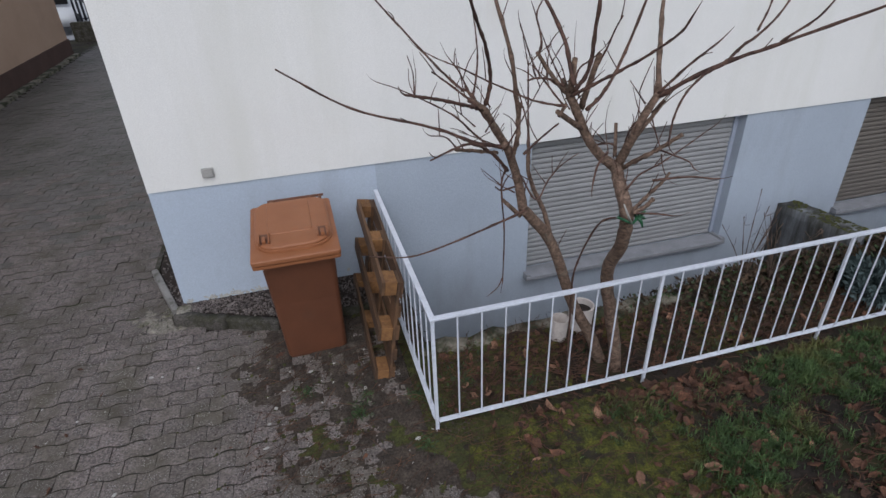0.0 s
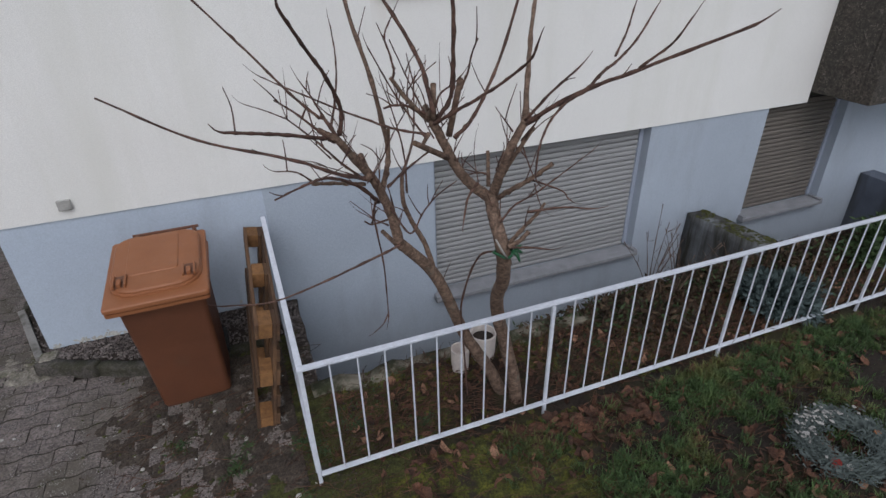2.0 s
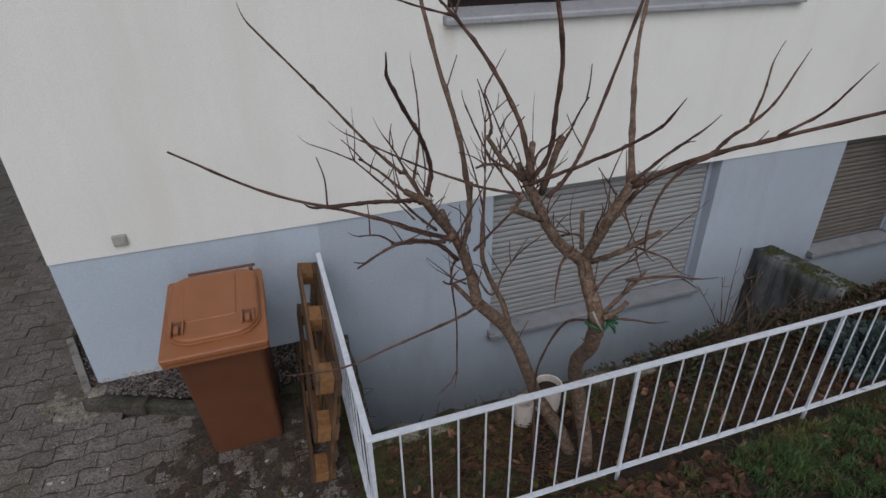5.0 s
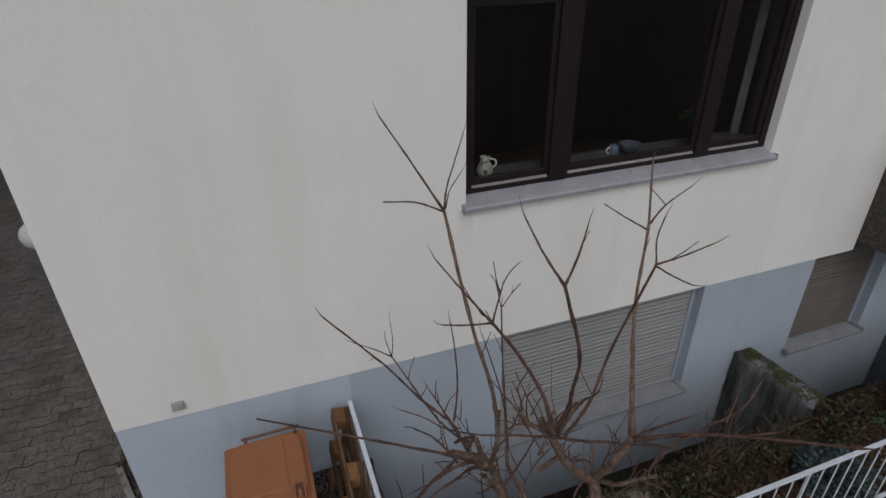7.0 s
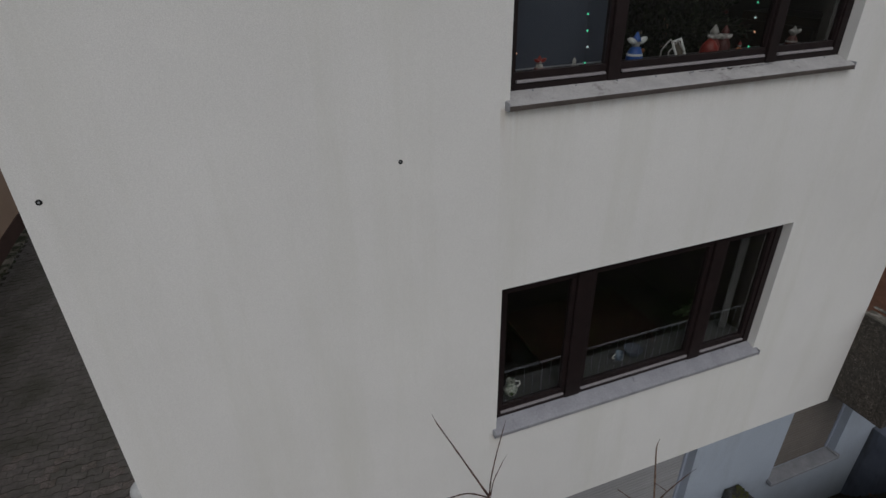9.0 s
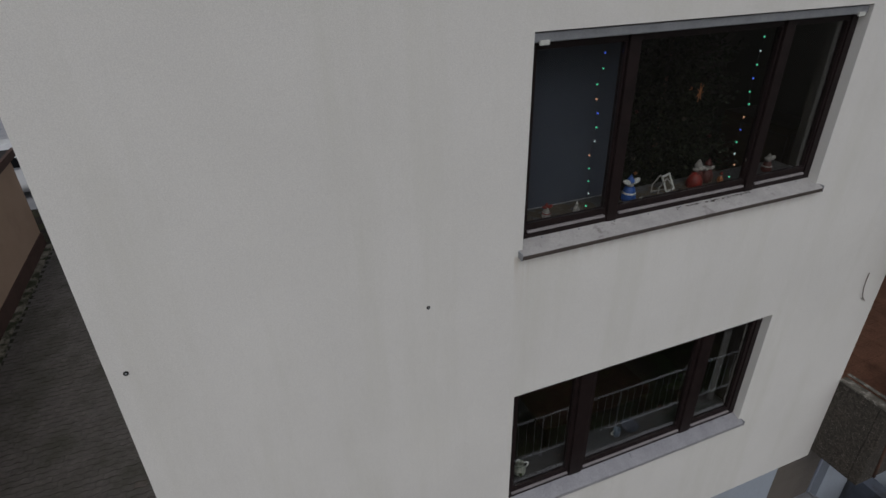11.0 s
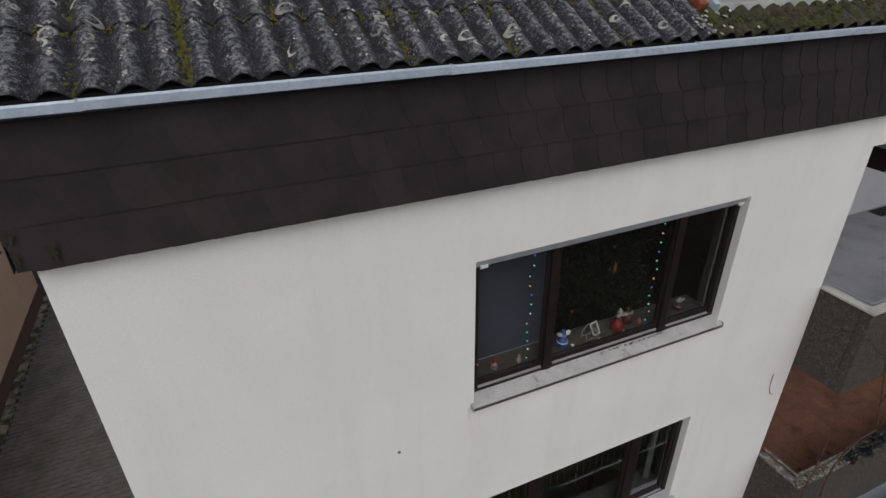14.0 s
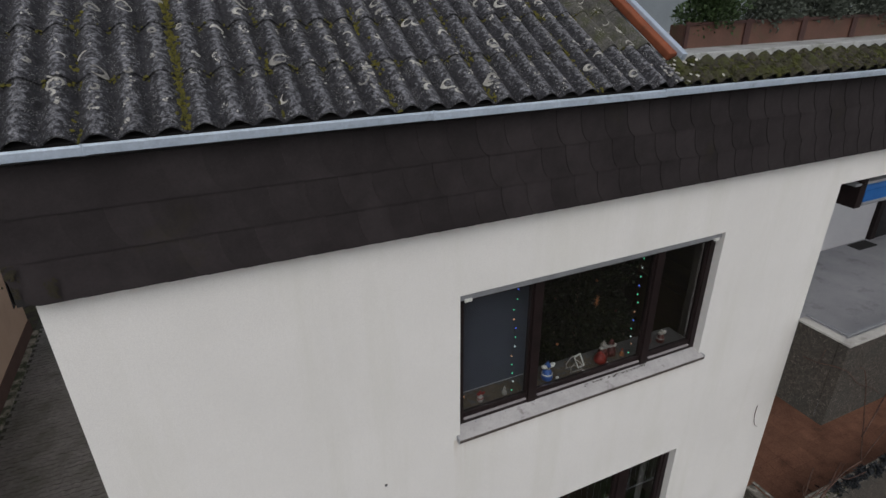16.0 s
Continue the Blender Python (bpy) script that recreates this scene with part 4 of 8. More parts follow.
bin_ob = thing("wheelie_bin", "brown plastic wheelie bin with closed lid on the pavers", "bin", (1.04, -0.72, -0.095))
GB = -0.098
bm = bmesh.new()
loft(bm, [rounded_rect(0.845, 1.268, -0.935, -0.52, GB, 0.03), rounded_rect(0.838, 1.275, -0.945, -0.515, GB + 0.03, 0.035),
          rounded_rect(0.815, 1.277, -0.99, -0.47, 0.42, 0.035), rounded_rect(0.795, 1.280, -1.045, -0.43, 0.80, 0.035)])
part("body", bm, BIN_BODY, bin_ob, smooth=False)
bm = bmesh.new()
loft(bm, [rounded_rect(0.785, 1.290, -1.065, -0.42, 0.795, 0.03), rounded_rect(0.752, 1.319, -1.122, -0.40, 0.803, 0.020), rounded_rect(0.750, 1.320, -1.126, -0.40, 0.828, 0.020), rounded_rect(0.765, 1.308, -1.10, -0.40, 0.834, 0.02)])
part("rim", bm, BIN_LID, bin_ob)
rise = lambda x, y: 0.055 * (y + 1.135) / 0.73
bm = bmesh.new()
sk = lambda inset, z: rounded_rect(0.748 + inset, 1.322 - inset, -1.135 + inset, -0.405 - inset, z, max(0.012, 0.022 - inset * 0.3), 5, lambda x, y: z + rise(x, y))
loft(bm, [sk(0.004, 0.835), sk(0.0, 0.842), sk(0.0, 0.862), sk(0.006, 0.868), sk(0.020, 0.870)])
lid = part("lid", bm, BIN_LID, bin_ob, "lighter brown domed lid", smooth=False)
bm = bmesh.new()


def dome_loop(inset, z):
    x0, x1, y0, y1 = 0.778 + inset, 1.292 - inset, -1.062 + inset, -0.425 - inset
    pts = []
    for cx, cy, a0, r in ((x1 - 0.10, y1 - 0.10, 0, 0.10), (x0 + 0.10, y1 - 0.10, 90, 0.10), (x0 + 0.15, y0 + 0.15, 180, 0.15), (x1 - 0.15, y0 + 0.15, 270, 0.15)):
        for s in range(6):
            a = radians(a0 + 18 * s)
            x, y = cx + r * math.cos(a), cy + r * math.sin(a)
            pts.append((x, y, z + rise(x, y)))
    return pts


loft(bm, [dome_loop(0.0, 0.866), dome_loop(0.0, 0.884), dome_loop(0.006, 0.887), dome_loop(0.006, 0.900), dome_loop(0.012, 0.907), dome_loop(0.022, 0.911), dome_loop(0.09, 0.9135)])
part("lid_dome", bm, BIN_LID, lid, smooth=False)
bm = bmesh.new()
loft(bm, [rounded_rect(0.868, 1.165, -0.905, -0.47, 0, 0.03, 4, lambda x, y: 0.9125 + rise(x, y)), rounded_rect(0.872, 1.161, -0.90, -0.474, 0, 0.03, 4, lambda x, y: 0.9185 + rise(x, y)), rounded_rect(0.882, 1.151, -0.89, -0.484, 0, 0.03, 4, lambda x, y: 0.9200 + rise(x, y))])
part("lid_panel", bm, BIN_LID, lid)
for x in (0.845, 1.225):
    tiltx = Matrix.Translation((x, -0.945, 0.922)) @ Matrix.Rotation(radians(6), 4, "X") @ Matrix.Diagonal((1.05, 1.0, 1.4, 1))
    # no recess is cut; a darker flat pad paints its shade
    box("grip_pocket", (-0.034, -0.055, -0.004), (0.034, 0.06, 0.0045), BIN_BODY, lid, "darker pad painting the shade in the lid grip's recess", bevel=0.002, m=tiltx)
    bm = bmesh.new()
    add_box(bm, (-0.036, -0.060, 0.0), (-0.024, 0.055, 0.017), 0.004, tiltx)
    add_box(bm, (0.024, -0.060, 0.0), (0.036, 0.055, 0.017), 0.004, tiltx)
    add_box(bm, (-0.012, -0.058, 0.004), (0.012, 0.0, 0.022), 0.005, tiltx)
    part("grip", bm, BIN_LID, lid)
bm = bmesh.new()
add_tube(bm, [(0.872, -0.375, 0.940), (1.285, -0.375, 0.940)], [0.010, 0.010], 10)
for x in (0.90, 1.255):
    add_box(bm, (x - 0.012, -0.43, 0.90), (x + 0.012, -0.367, 0.944), 0.004)
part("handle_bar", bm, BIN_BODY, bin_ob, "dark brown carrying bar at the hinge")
bm = bmesh.new()
add_tube(bm, [(1.288, -0.432, 0.905), (1.318, -0.432, 0.905)], [0.016, 0.013], 10)
part("hinge_knob", bm, TYRE, bin_ob, "black hinge knob")
for x in (0.80, 1.24):
    bm = bmesh.new()
    add_tube(bm, [(x, -0.47, GB + 0.10), (x + 0.05, -0.47, GB + 0.10)], [0.10, 0.10], 18)
    part("wheel", bm, TYRE, bin_ob, "black rubber wheel")


# ---- wooden pallet leaning on the fence ----
pal = thing("pallet", "weathered wooden pallet standing on edge against the fence", "pallet", (1.46, -0.78, -0.09))
lean_m = Matrix.Translation((1.405, -1.40, -0.088)) @ Matrix.Rotation(radians(9.0), 4, "Y") @ Matrix.Rotation(radians(-1.2), 4, "Z") @ Matrix.Diagonal((1, 1.11, 1.03, 1))
rng = random.Random(11)


def pal_board(name, lo, hi, material):
    bm = bmesh.new()
    add_box(bm, lo, hi, 0.004)
    for v in bm.verts:
        v.co += 0.0025 * Vector((noise.noise(v.co * 9), noise.noise(v.co * 9 + Vector((4, 0, 0))), noise.noise(v.co * 9 + Vector((0, 4, 0)))))
    bm.transform(lean_m)
    part(name, bm, material, pal)


for z in (0.0, 0.35, 0.70):
    pal_board("base_board", (0.0, 0.0, z), (0.021, 1.2, z + 0.1), PALLET_WOOD)
    for y in (0.0, 0.53, 1.06):
        pal_board("block", (0.022, y + 0.002, z + 0.001), (0.099, y + 0.142, z + 0.099), PALLET_BLOCK)
for y in (0.0, 0.5275, 1.055):
    pal_board("cross_board", (0.100, y, 0.0), (0.121, y + 0.145, 0.80), PALLET_WOOD)
for z, w in ((0.0, 0.12), (0.18, 0.09), (0.35, 0.12), (0.53, 0.09), (0.68, 0.12)):
    pal_board("deck_board", (0.1215, 0.0, z), (0.143, 1.2, z + w), PALLET_WOOD)


# ---- pots by the trunk ----
def pot(at, r, h, filled, label):
    p = thing("flower_pot", label, "pot", at, "pale pots in the bed")
    bm = bmesh.new()
    x, y, z = at
    add_lathe(bm, [(r * 0.90, 0), (r * 0.92, 0.005), (r, h - 0.012), (r * 1.02, h - 0.008), (r * 1.02, h), (r * 0.90, h), (r * 0.88, h - 0.03), (r * 0.82, h * 0.55), (0.002, h * 0.55)], at, 24)
    part("shell", bm, POT_PALE, p, smooth=False)
    if filled:
        bm = bmesh.new()
        add_lathe(bm, [(r * 0.86, h * 0.56), (r * 0.87, h - 0.05), (r * 0.5, h - 0.04), (0.003, h - 0.045)], at, 16)
        part("soil_fill", bm, SOIL, p)
    return p


pot((2.835, -1.355, -0.09), 0.066, 0.195, False, "slim pale plastic pot standing in the bed")
pot((3.045, -1.290, -0.09), 0.096, 0.225, True, "wide pale plastic pot filled with dark soil")


# ---- bare pruned tree with two trunks ----
tree = thing("tree", "bare pruned fruit tree with two crooked trunks and long shoots", "tree", (3.07, -1.80, -0.10))
rng = random.Random(21)


def curve_through(nodes, per=7):
    """A smooth line through nodes (Catmull-Rom)."""
    p = [Vector(n) for n in nodes]
    p = [2 * p[0] - p[1]] + p + [2 * p[-1] - p[-2]]
    out = []
    for i in range(1, len(p) - 2):
        for s in range(per):
            t = s / per
            a, b, c, d = p[i - 1:i + 3]
            out.append(0.5 * (2 * b + (c - a) * t + (2 * a - 5 * b + 4 * c - d) * t * t + (3 * b - a - 3 * c + d) * t ** 3))
    out.append(p[-2])
    return out


def limb(name, nodes, r0, r1, material=BARK, twigs=0, knots=True, sides=8, curl=0.0, parent=None):
    line = curve_through(nodes)
    n = len(line)
    pts, rad = [], []
    wob = rng.uniform(0, 50)
    for i, q in enumerate(line):
        f = i / (n - 1)
        r = (r0 + (r1 - r0) * f ** 0.8) * (0.96 if r0 < 0.0125 else 1.0)
        jig = (0.38 if knots else 0.18) * r
        pts.append(q + jig * Vector((noise.noise((wob, i * 0.7, 0)), noise.noise((wob, i * 0.7, 9)), noise.noise((wob, i * 0.7, 18)))))
        bulge = 1.0 + ((0.14 if r < 0.02 else 0.09) * max(0, noise.noise((wob + 7, i * 1.3, 3))) + (0.30 if knots and i % 4 == 1 else 0) * (r < 0.014))
        rad.append(r * bulge)
    if not curl and r1 < 0.0065:
        curl = rng.choice((0.0, 0.5, 0.9))
    if curl:
        d = (pts[-1] - pts[-2]).normalized()
        for k in range(1, 5):
            d = (d + curl * Vector((0.2 * rng.uniform(-1, 1), -0.2, 0.32))).normalized()
            pts.append(pts[-1] + d * 0.022)
            rad.append(r1 * (0.8 - 0.13 * k))
    bm = bmesh.new()
    add_tube(bm, pts, rad, sides)
    ob = part(name, bm, material, parent or tree, smooth=True)
    for _ in range(int(twigs * 1.4 + 0.5)):
        i = rng.randint(int(n * 0.25), n - 2)
        d = (pts[i + 1] - pts[i]).normalized()
        side = Vector((rng.uniform(-1, 1), rng.uniform(-1, 1), rng.uniform(0.15, 1.2))).normalized()
        way = (0.45 * d + side).normalized()
        ln = rng.uniform(0.04, 0.17)
        mid = pts[i] + way * ln * 0.5 + Vector((0, 0, 0.01))
        end = pts[i] + way * ln + Vector((rng.uniform(-0.02, 0.02), rng.uniform(-0.02, 0.02), rng.uniform(0.0, 0.04)))
        bm = bmesh.new()
        tp = curve_through([pts[i], mid, end], 3)
        add_tube(bm, tp, [0.0035 - 0.002 * k / len(tp) for k in range(len(tp))], 5)
        part("twig", bm, TWIG, ob, smooth=True)
    return ob


def stub(base, tip, r):
    """A sawn-off branch end."""
    bm = bmesh.new()
    a, b = Vector(base), Vector(tip)
    pts = [a + (b - a) * k / 4 for k in range(5)]
    add_tube(bm, pts, [r * (1.15 - 0.05 * k + 0.08 * noise.noise(pts[k] * 40)) for k in range(5)], 9)
    ob = part("sawn_stub", bm, BARK, tree, smooth=True)
    bm = bmesh.new()
    d = (b - a).normalized()
    add_tube(bm, [b - d * 0.001, b + d * 0.0015], [r * 0.86, r * 0.84], 9)
    part("cut_face", bm, CUT_WOOD, ob)


limb("trunk", [(3.04, -1.66, -0.16), (2.905, -1.68, 0.16), (2.745, -1.67, 0.47), (2.56, -1.67, 0.96), (2.343, -1.707, 1.257)], 0.044, 0.03, BARK, 3, knots=False, sides=12)
limb("trunk", [(2.342, -1.71, 1.252), (2.314, -1.682, 1.419), (2.236, -1.711, 1.625), (2.146, -1.75, 1.762), (2.063, -1.827, 1.893)], 0.029, 0.017, BARK, 6, knots=False, sides=11)
limb("trunk", [(3.08, -1.78, -0.16), (3.02, -1.78, 0.2), (2.88, -1.81, 0.75), (2.8, -2.02, 1.1), (2.743, -2.116, 1.334), (2.733, -2.04, 1.469), (2.747, -1.948, 1.557)], 0.045, 0.031, BARK, 4, knots=False, sides=12)
limb("limb", [(2.748, -1.946, 1.543), (2.661, -1.917, 1.617), (2.594, -1.902, 1.705), (2.536, -1.887, 1.828), (2.485, -1.87, 1.94)], 0.027, 0.021, BARK, 5, knots=False, sides=10)
limb("limb", [(2.767, -1.933, 1.539), (2.773, -2.02, 1.718), (2.807, -2.047, 1.841), (2.86, -2.053, 1.938)], 0.026, 0.017, BARK, 4, knots=False, sides=10)
limb("limb", [(2.782, -1.982, 1.649), (2.827, -1.997, 1.738), (2.872, -2.02, 1.821), (2.911, -2.042, 1.903)], 0.013, 0.009, BARK, 3, knots=False, sides=9)
limb("limb", [(2.543, -1.686, 1.007), (2.507, -1.644, 1.177), (2.45, -1.626, 1.304), (2.405, -1.617, 1.436), (2.414, -1.581, 1.566)], 0.016, 0.011, BARK, 1, knots=False, sides=9)
limb("branch", [(2.207, -1.751, 1.658), (2.079, -1.633, 1.66), (1.86, -1.57, 1.75), (1.47, -1.41, 1.85), (1.115, -1.41, 2.085)], 0.012, 0.0045, TWIG, 1)
limb("branch", [(2.039, -1.799, 1.894), (1.965, -1.876, 1.933), (1.819, -1.997, 2.003), (1.703, -2.103, 2.056), (1.615, -2.163, 2.089)], 0.01, 0.0055, TWIG, 1, curl=0.9)
limb("branch", [(2.076, -1.804, 1.907), (2.085, -1.845, 2.033), (2.01, -1.987, 2.21), (1.923, -2.106, 2.353), (1.85, -2.218, 2.482)], 0.0105, 0.006, TWIG, 0)
limb("branch", [(2.105, -1.748, 1.815), (2.049, -1.621, 1.93), (2.02, -1.58, 1.938), (1.917, -1.513, 2.043), (1.77, -1.4, 2.22), (1.51, -1.32, 2.53)], 0.0105, 0.004, TWIG, 2)
limb("branch", [(2.049, -1.621, 1.93), (2.004, -1.6, 2.032), (1.972, -1.532, 2.089)], 0.0065, 0.0025, TWIG, 2)
limb("branch", [(2.079, -1.601, 1.895), (2.136, -1.504, 2.033), (2.176, -1.367, 2.153), (2.186, -1.273, 2.284)], 0.006, 0.003, TWIG, 0)
limb("branch", [(2.291, -1.642, 1.541), (2.329, -1.615, 1.648), (2.352, -1.561, 1.75), (2.29, -1.59, 2.08), (2.235, -1.45, 2.39), (2.29, -0.9, 2.78)], 0.015, 0.0085, BARK, 1)
limb("branch", [(2.211, -1.501, 1.575), (2.123, -1.472, 1.655), (2.036, -1.344, 1.738), (1.955, -0.759, 1.708)], 0.0075, 0.0045, TWIG, 2)
limb("branch", [(1.955, -0.759, 1.708), (1.839, -0.689, 1.756), (1.731, -0.629, 1.791)], 0.0045, 0.0025, TWIG, 0)
limb("branch", [(1.955, -0.759, 1.708), (1.946, -0.658, 1.769), (1.939, -0.684, 1.87)], 0.0035, 0.002, TWIG, 0)
limb("branch", [(1.957, -0.756, 1.707), (1.969, -0.766, 1.839), (1.985, -0.661, 1.907)], 0.0035, 0.002, TWIG, 0)
limb("branch", [(2.048, -1.823, 1.884), (1.984, -1.846, 1.949), (1.907, -1.762, 2.013), (1.827, -1.74, 2.075)], 0.0075, 0.0035, TWIG, 2)
limb("branch", [(2.483, -1.83, 1.862), (2.331, -1.801, 1.9), (2.2, -1.815, 1.965), (2.092, -1.815, 2.018), (1.961, -1.797, 2.088), (1.875, -1.725, 2.122), (1.795, -1.699, 2.165)], 0.0065, 0.0025, TWIG, 1)
limb("branch", [(2.27, -1.636, 1.474), (2.152, -1.692, 1.61), (1.999, -1.816, 1.722), (1.882, -1.851, 1.717), (1.748, -1.957, 1.719)], 0.011, 0.004, TWIG, 2)
limb("branch", [(2.204, -1.645, 1.589), (2.067, -1.667, 1.626), (1.936, -1.736, 1.673)], 0.01, 0.0085, BARK, 1)
limb("branch", [(1.939, -1.749, 1.688), (1.861, -1.832, 1.779), (1.776, -1.869, 1.809)], 0.005, 0.0025, TWIG, 1)
limb("branch", [(2.34, -1.74, 1.26), (2.2, -1.79, 1.25), (1.91, -1.75, 1.14), (1.66, -1.81, 1.13), (1.44, -1.88, 1.21)], 0.008, 0.0035, TWIG, 0)
limb("branch", [(2.24, -1.68, 1.5), (2.24, -1.62, 1.38), (2.28, -1.58, 1.05), (2.29, -1.55, 0.68)], 0.0065, 0.0035, TWIG, 0)
limb("branch", [(2.29, -1.55, 0.7), (2.25, -1.57, 0.65), (2.19, -1.6, 0.63)], 0.0045, 0.003, TWIG, 0)
limb("branch", [(2.253, -1.882, 1.658), (2.367, -1.824, 1.707), (2.521, -1.715, 1.737)], 0.007, 0.0045, TWIG, 1)
limb("branch", [(2.215, -1.762, 1.669), (2.289, -1.722, 1.754), (2.339, -1.752, 1.872), (2.477, -1.628, 1.979)], 0.0045, 0.0025, TWIG, 1)
limb("branch", [(2.414, -1.581, 1.566), (2.703, -0.909, 1.548), (2.808, -0.64, 1.804)], 0.0095, 0.005, TWIG, 1)
limb("branch", [(2.808, -0.64, 1.804), (2.8, -0.6, 1.9), (2.79, -0.57, 1.99)], 0.0045, 0.003, TWIG, 0)
limb("branch", [(2.808, -0.64, 1.804), (2.9, -0.59, 1.86), (3.009, -0.539, 1.909)], 0.0045, 0.003, TWIG, 1)
limb("branch", [(2.463, -1.495, 1.431), (2.485, -1.414, 1.6), (2.492, -1.294, 1.727), (2.483, -1.196, 1.84), (2.492, -1.01, 1.928)], 0.006, 0.003, TWIG, 1)
limb("branch", [(2.298, -1.744, 1.487), (2.381, -1.786, 1.342), (2.476, -1.722, 1.414), (2.577, -1.673, 1.474), (2.698, -1.643, 1.522)], 0.006, 0.003, TWIG, 2)
limb("branch", [(2.321, -1.682, 1.395), (2.24, -1.688, 1.384), (2.198, -1.706, 1.394), (2.167, -1.719, 1.422)], 0.006, 0.004, TWIG, 2)
limb("branch", [(2.47, -1.865, 1.94), (2.365, -1.882, 2.056), (2.305, -1.865, 2.148)], 0.012, 0.0095, BARK, 2, knots=False)
limb("branch", [(2.314, -1.868, 2.14), (2.315, -1.892, 2.178), (2.302, -1.896, 2.242), (2.285, -1.889, 2.316), (2.32, -1.89, 2.39)], 0.006, 0.003, TWIG, 1)
limb("branch", [(2.448, -1.893, 1.983), (2.381, -1.86, 2.013), (2.321, -1.838, 2.019), (2.273, -1.847, 2.014)], 0.0065, 0.0045, TWIG, 2)
limb("branch", [(2.415, -1.971, 1.904), (2.381, -1.865, 1.975), (2.34, -1.761, 2.066), (2.227, -1.849, 2.263)], 0.0055, 0.003, TWIG, 1)
limb("branch", [(2.447, -1.896, 1.978), (2.411, -1.813, 2.09), (2.343, -1.751, 2.28)], 0.005, 0.0025, TWIG, 1)
limb("branch", [(2.398, -1.8, 2.008), (2.411, -1.765, 2.077), (2.435, -1.744, 2.157)], 0.004, 0.002, TWIG, 0)
limb("branch", [(2.381, -1.867, 2.087), (2.44, -1.84, 2.152), (2.484, -1.826, 2.194)], 0.0035, 0.002, TWIG, 0)
limb("branch", [(2.459, -1.884, 1.995), (2.453, -1.829, 2.066), (2.432, -1.787, 2.118)], 0.0035, 0.002, TWIG, 0)
limb("branch", [(2.47, -1.94, 1.99), (2.44, -1.87, 2.19), (2.34, -1.78, 2.41), (2.24, -1.69, 2.56)], 0.011, 0.007, TWIG, 1)
limb("branch", [(2.506, -1.879, 1.943), (2.578, -1.872, 2.038), (2.581, -1.897, 2.212), (2.54, -1.97, 2.5), (2.39, -2.02, 2.93)], 0.0115, 0.0075, TWIG, 0)
limb("branch", [(2.605, -1.843, 1.833), (2.697, -1.819, 1.895), (2.783, -1.799, 2.014), (2.924, -1.718, 2.229), (3.04, -1.79, 2.76)], 0.0105, 0.0065, TWIG, 1)
limb("branch", [(2.487, -1.897, 1.931), (2.552, -2.048, 2.032), (2.606, -2.134, 2.097), (2.659, -2.246, 2.181), (2.698, -2.349, 2.269), (2.683, -2.421, 2.336)], 0.0085, 0.0045, TWIG, 0, curl=0.4)
limb("branch", [(2.615, -1.894, 2.067), (2.638, -1.924, 2.151), (2.627, -1.988, 2.236), (2.638, -2.023, 2.3)], 0.006, 0.003, TWIG, 1)
limb("branch", [(2.486, -1.921, 2.014), (2.517, -1.898, 2.062), (2.57, -1.901, 2.095), (2.602, -1.909, 2.123)], 0.005, 0.0035, TWIG, 1)
limb("branch", [(2.598, -1.801, 1.855), (2.588, -1.719, 2.001), (2.607, -1.659, 2.147)], 0.0022, 0.0015, TWIG, 0)
limb("branch", [(3.02, -2.26, 2.105), (2.951, -2.226, 2.054), (2.887, -2.209, 1.972), (2.842, -2.218, 1.873), (2.816, -2.245, 1.771)], 0.0065, 0.0045, TWIG, 0)
limb("branch", [(3.02, -2.26, 2.105), (3.074, -2.281, 2.178), (3.117, -2.305, 2.221), (3.173, -2.334, 2.301), (3.249, -2.317, 2.394)], 0.008, 0.0035, TWIG, 0, curl=0.2)
limb("branch", [(2.784, -1.94, 1.525), (2.806, -2.069, 1.628), (2.876, -2.106, 1.681), (2.938, -2.182, 1.773)], 0.0125, 0.009, BARK, 1)
limb("branch", [(2.878, -2.103, 1.677), (2.947, -2.122, 1.647), (3.019, -2.161, 1.616), (3.034, -2.187, 1.588)], 0.005, 0.003, TWIG, 0)
limb("branch", [(2.916, -2.079, 1.64), (2.927, -2.089, 1.582), (2.94, -2.112, 1.529)], 0.0035, 0.002, TWIG, 1)
limb("branch", [(2.878, -2.012, 1.808), (2.9, -2.032, 1.731), (2.919, -2.063, 1.661)], 0.0035, 0.003, TWIG, 1)
limb("branch", [(2.768, -2.118, 1.36), (2.853, -2.118, 1.444), (2.919, -2.124, 1.508), (2.954, -2.122, 1.552)], 0.011, 0.0065, BARK, 1)
limb("branch", [(2.86, -2.12, 1.52), (3.019, -2.176, 1.539), (3.135, -2.226, 1.531)], 0.0065, 0.004, TWIG, 0)
limb("branch", [(2.75, -2.15, 1.37), (2.858, -2.213, 1.375), (2.913, -2.25, 1.373)], 0.006, 0.0035, TWIG, 0)
limb("branch", [(2.75, -2.15, 1.37), (2.806, -2.164, 1.401), (2.851, -2.166, 1.443)], 0.011, 0.01, BARK, 0)
limb("branch", [(2.74, -2.08, 1.47), (2.82, -2.064, 1.536), (2.929, -2.059, 1.575), (3.049, -2.037, 1.622), (3.193, -2.007, 1.679), (3.277, -1.99, 1.712)], 0.0055, 0.0025, TWIG, 1)
limb("branch", [(2.747, -1.94, 1.607), (2.744, -1.917, 1.653), (2.7, -1.892, 1.66), (2.633, -1.887, 1.654)], 0.006, 0.004, TWIG, 2)
limb("branch", [(2.66, -2, 1.66), (2.659, -1.953, 1.768), (2.67, -1.932, 1.835)], 0.0025, 0.0015, TWIG, 0)
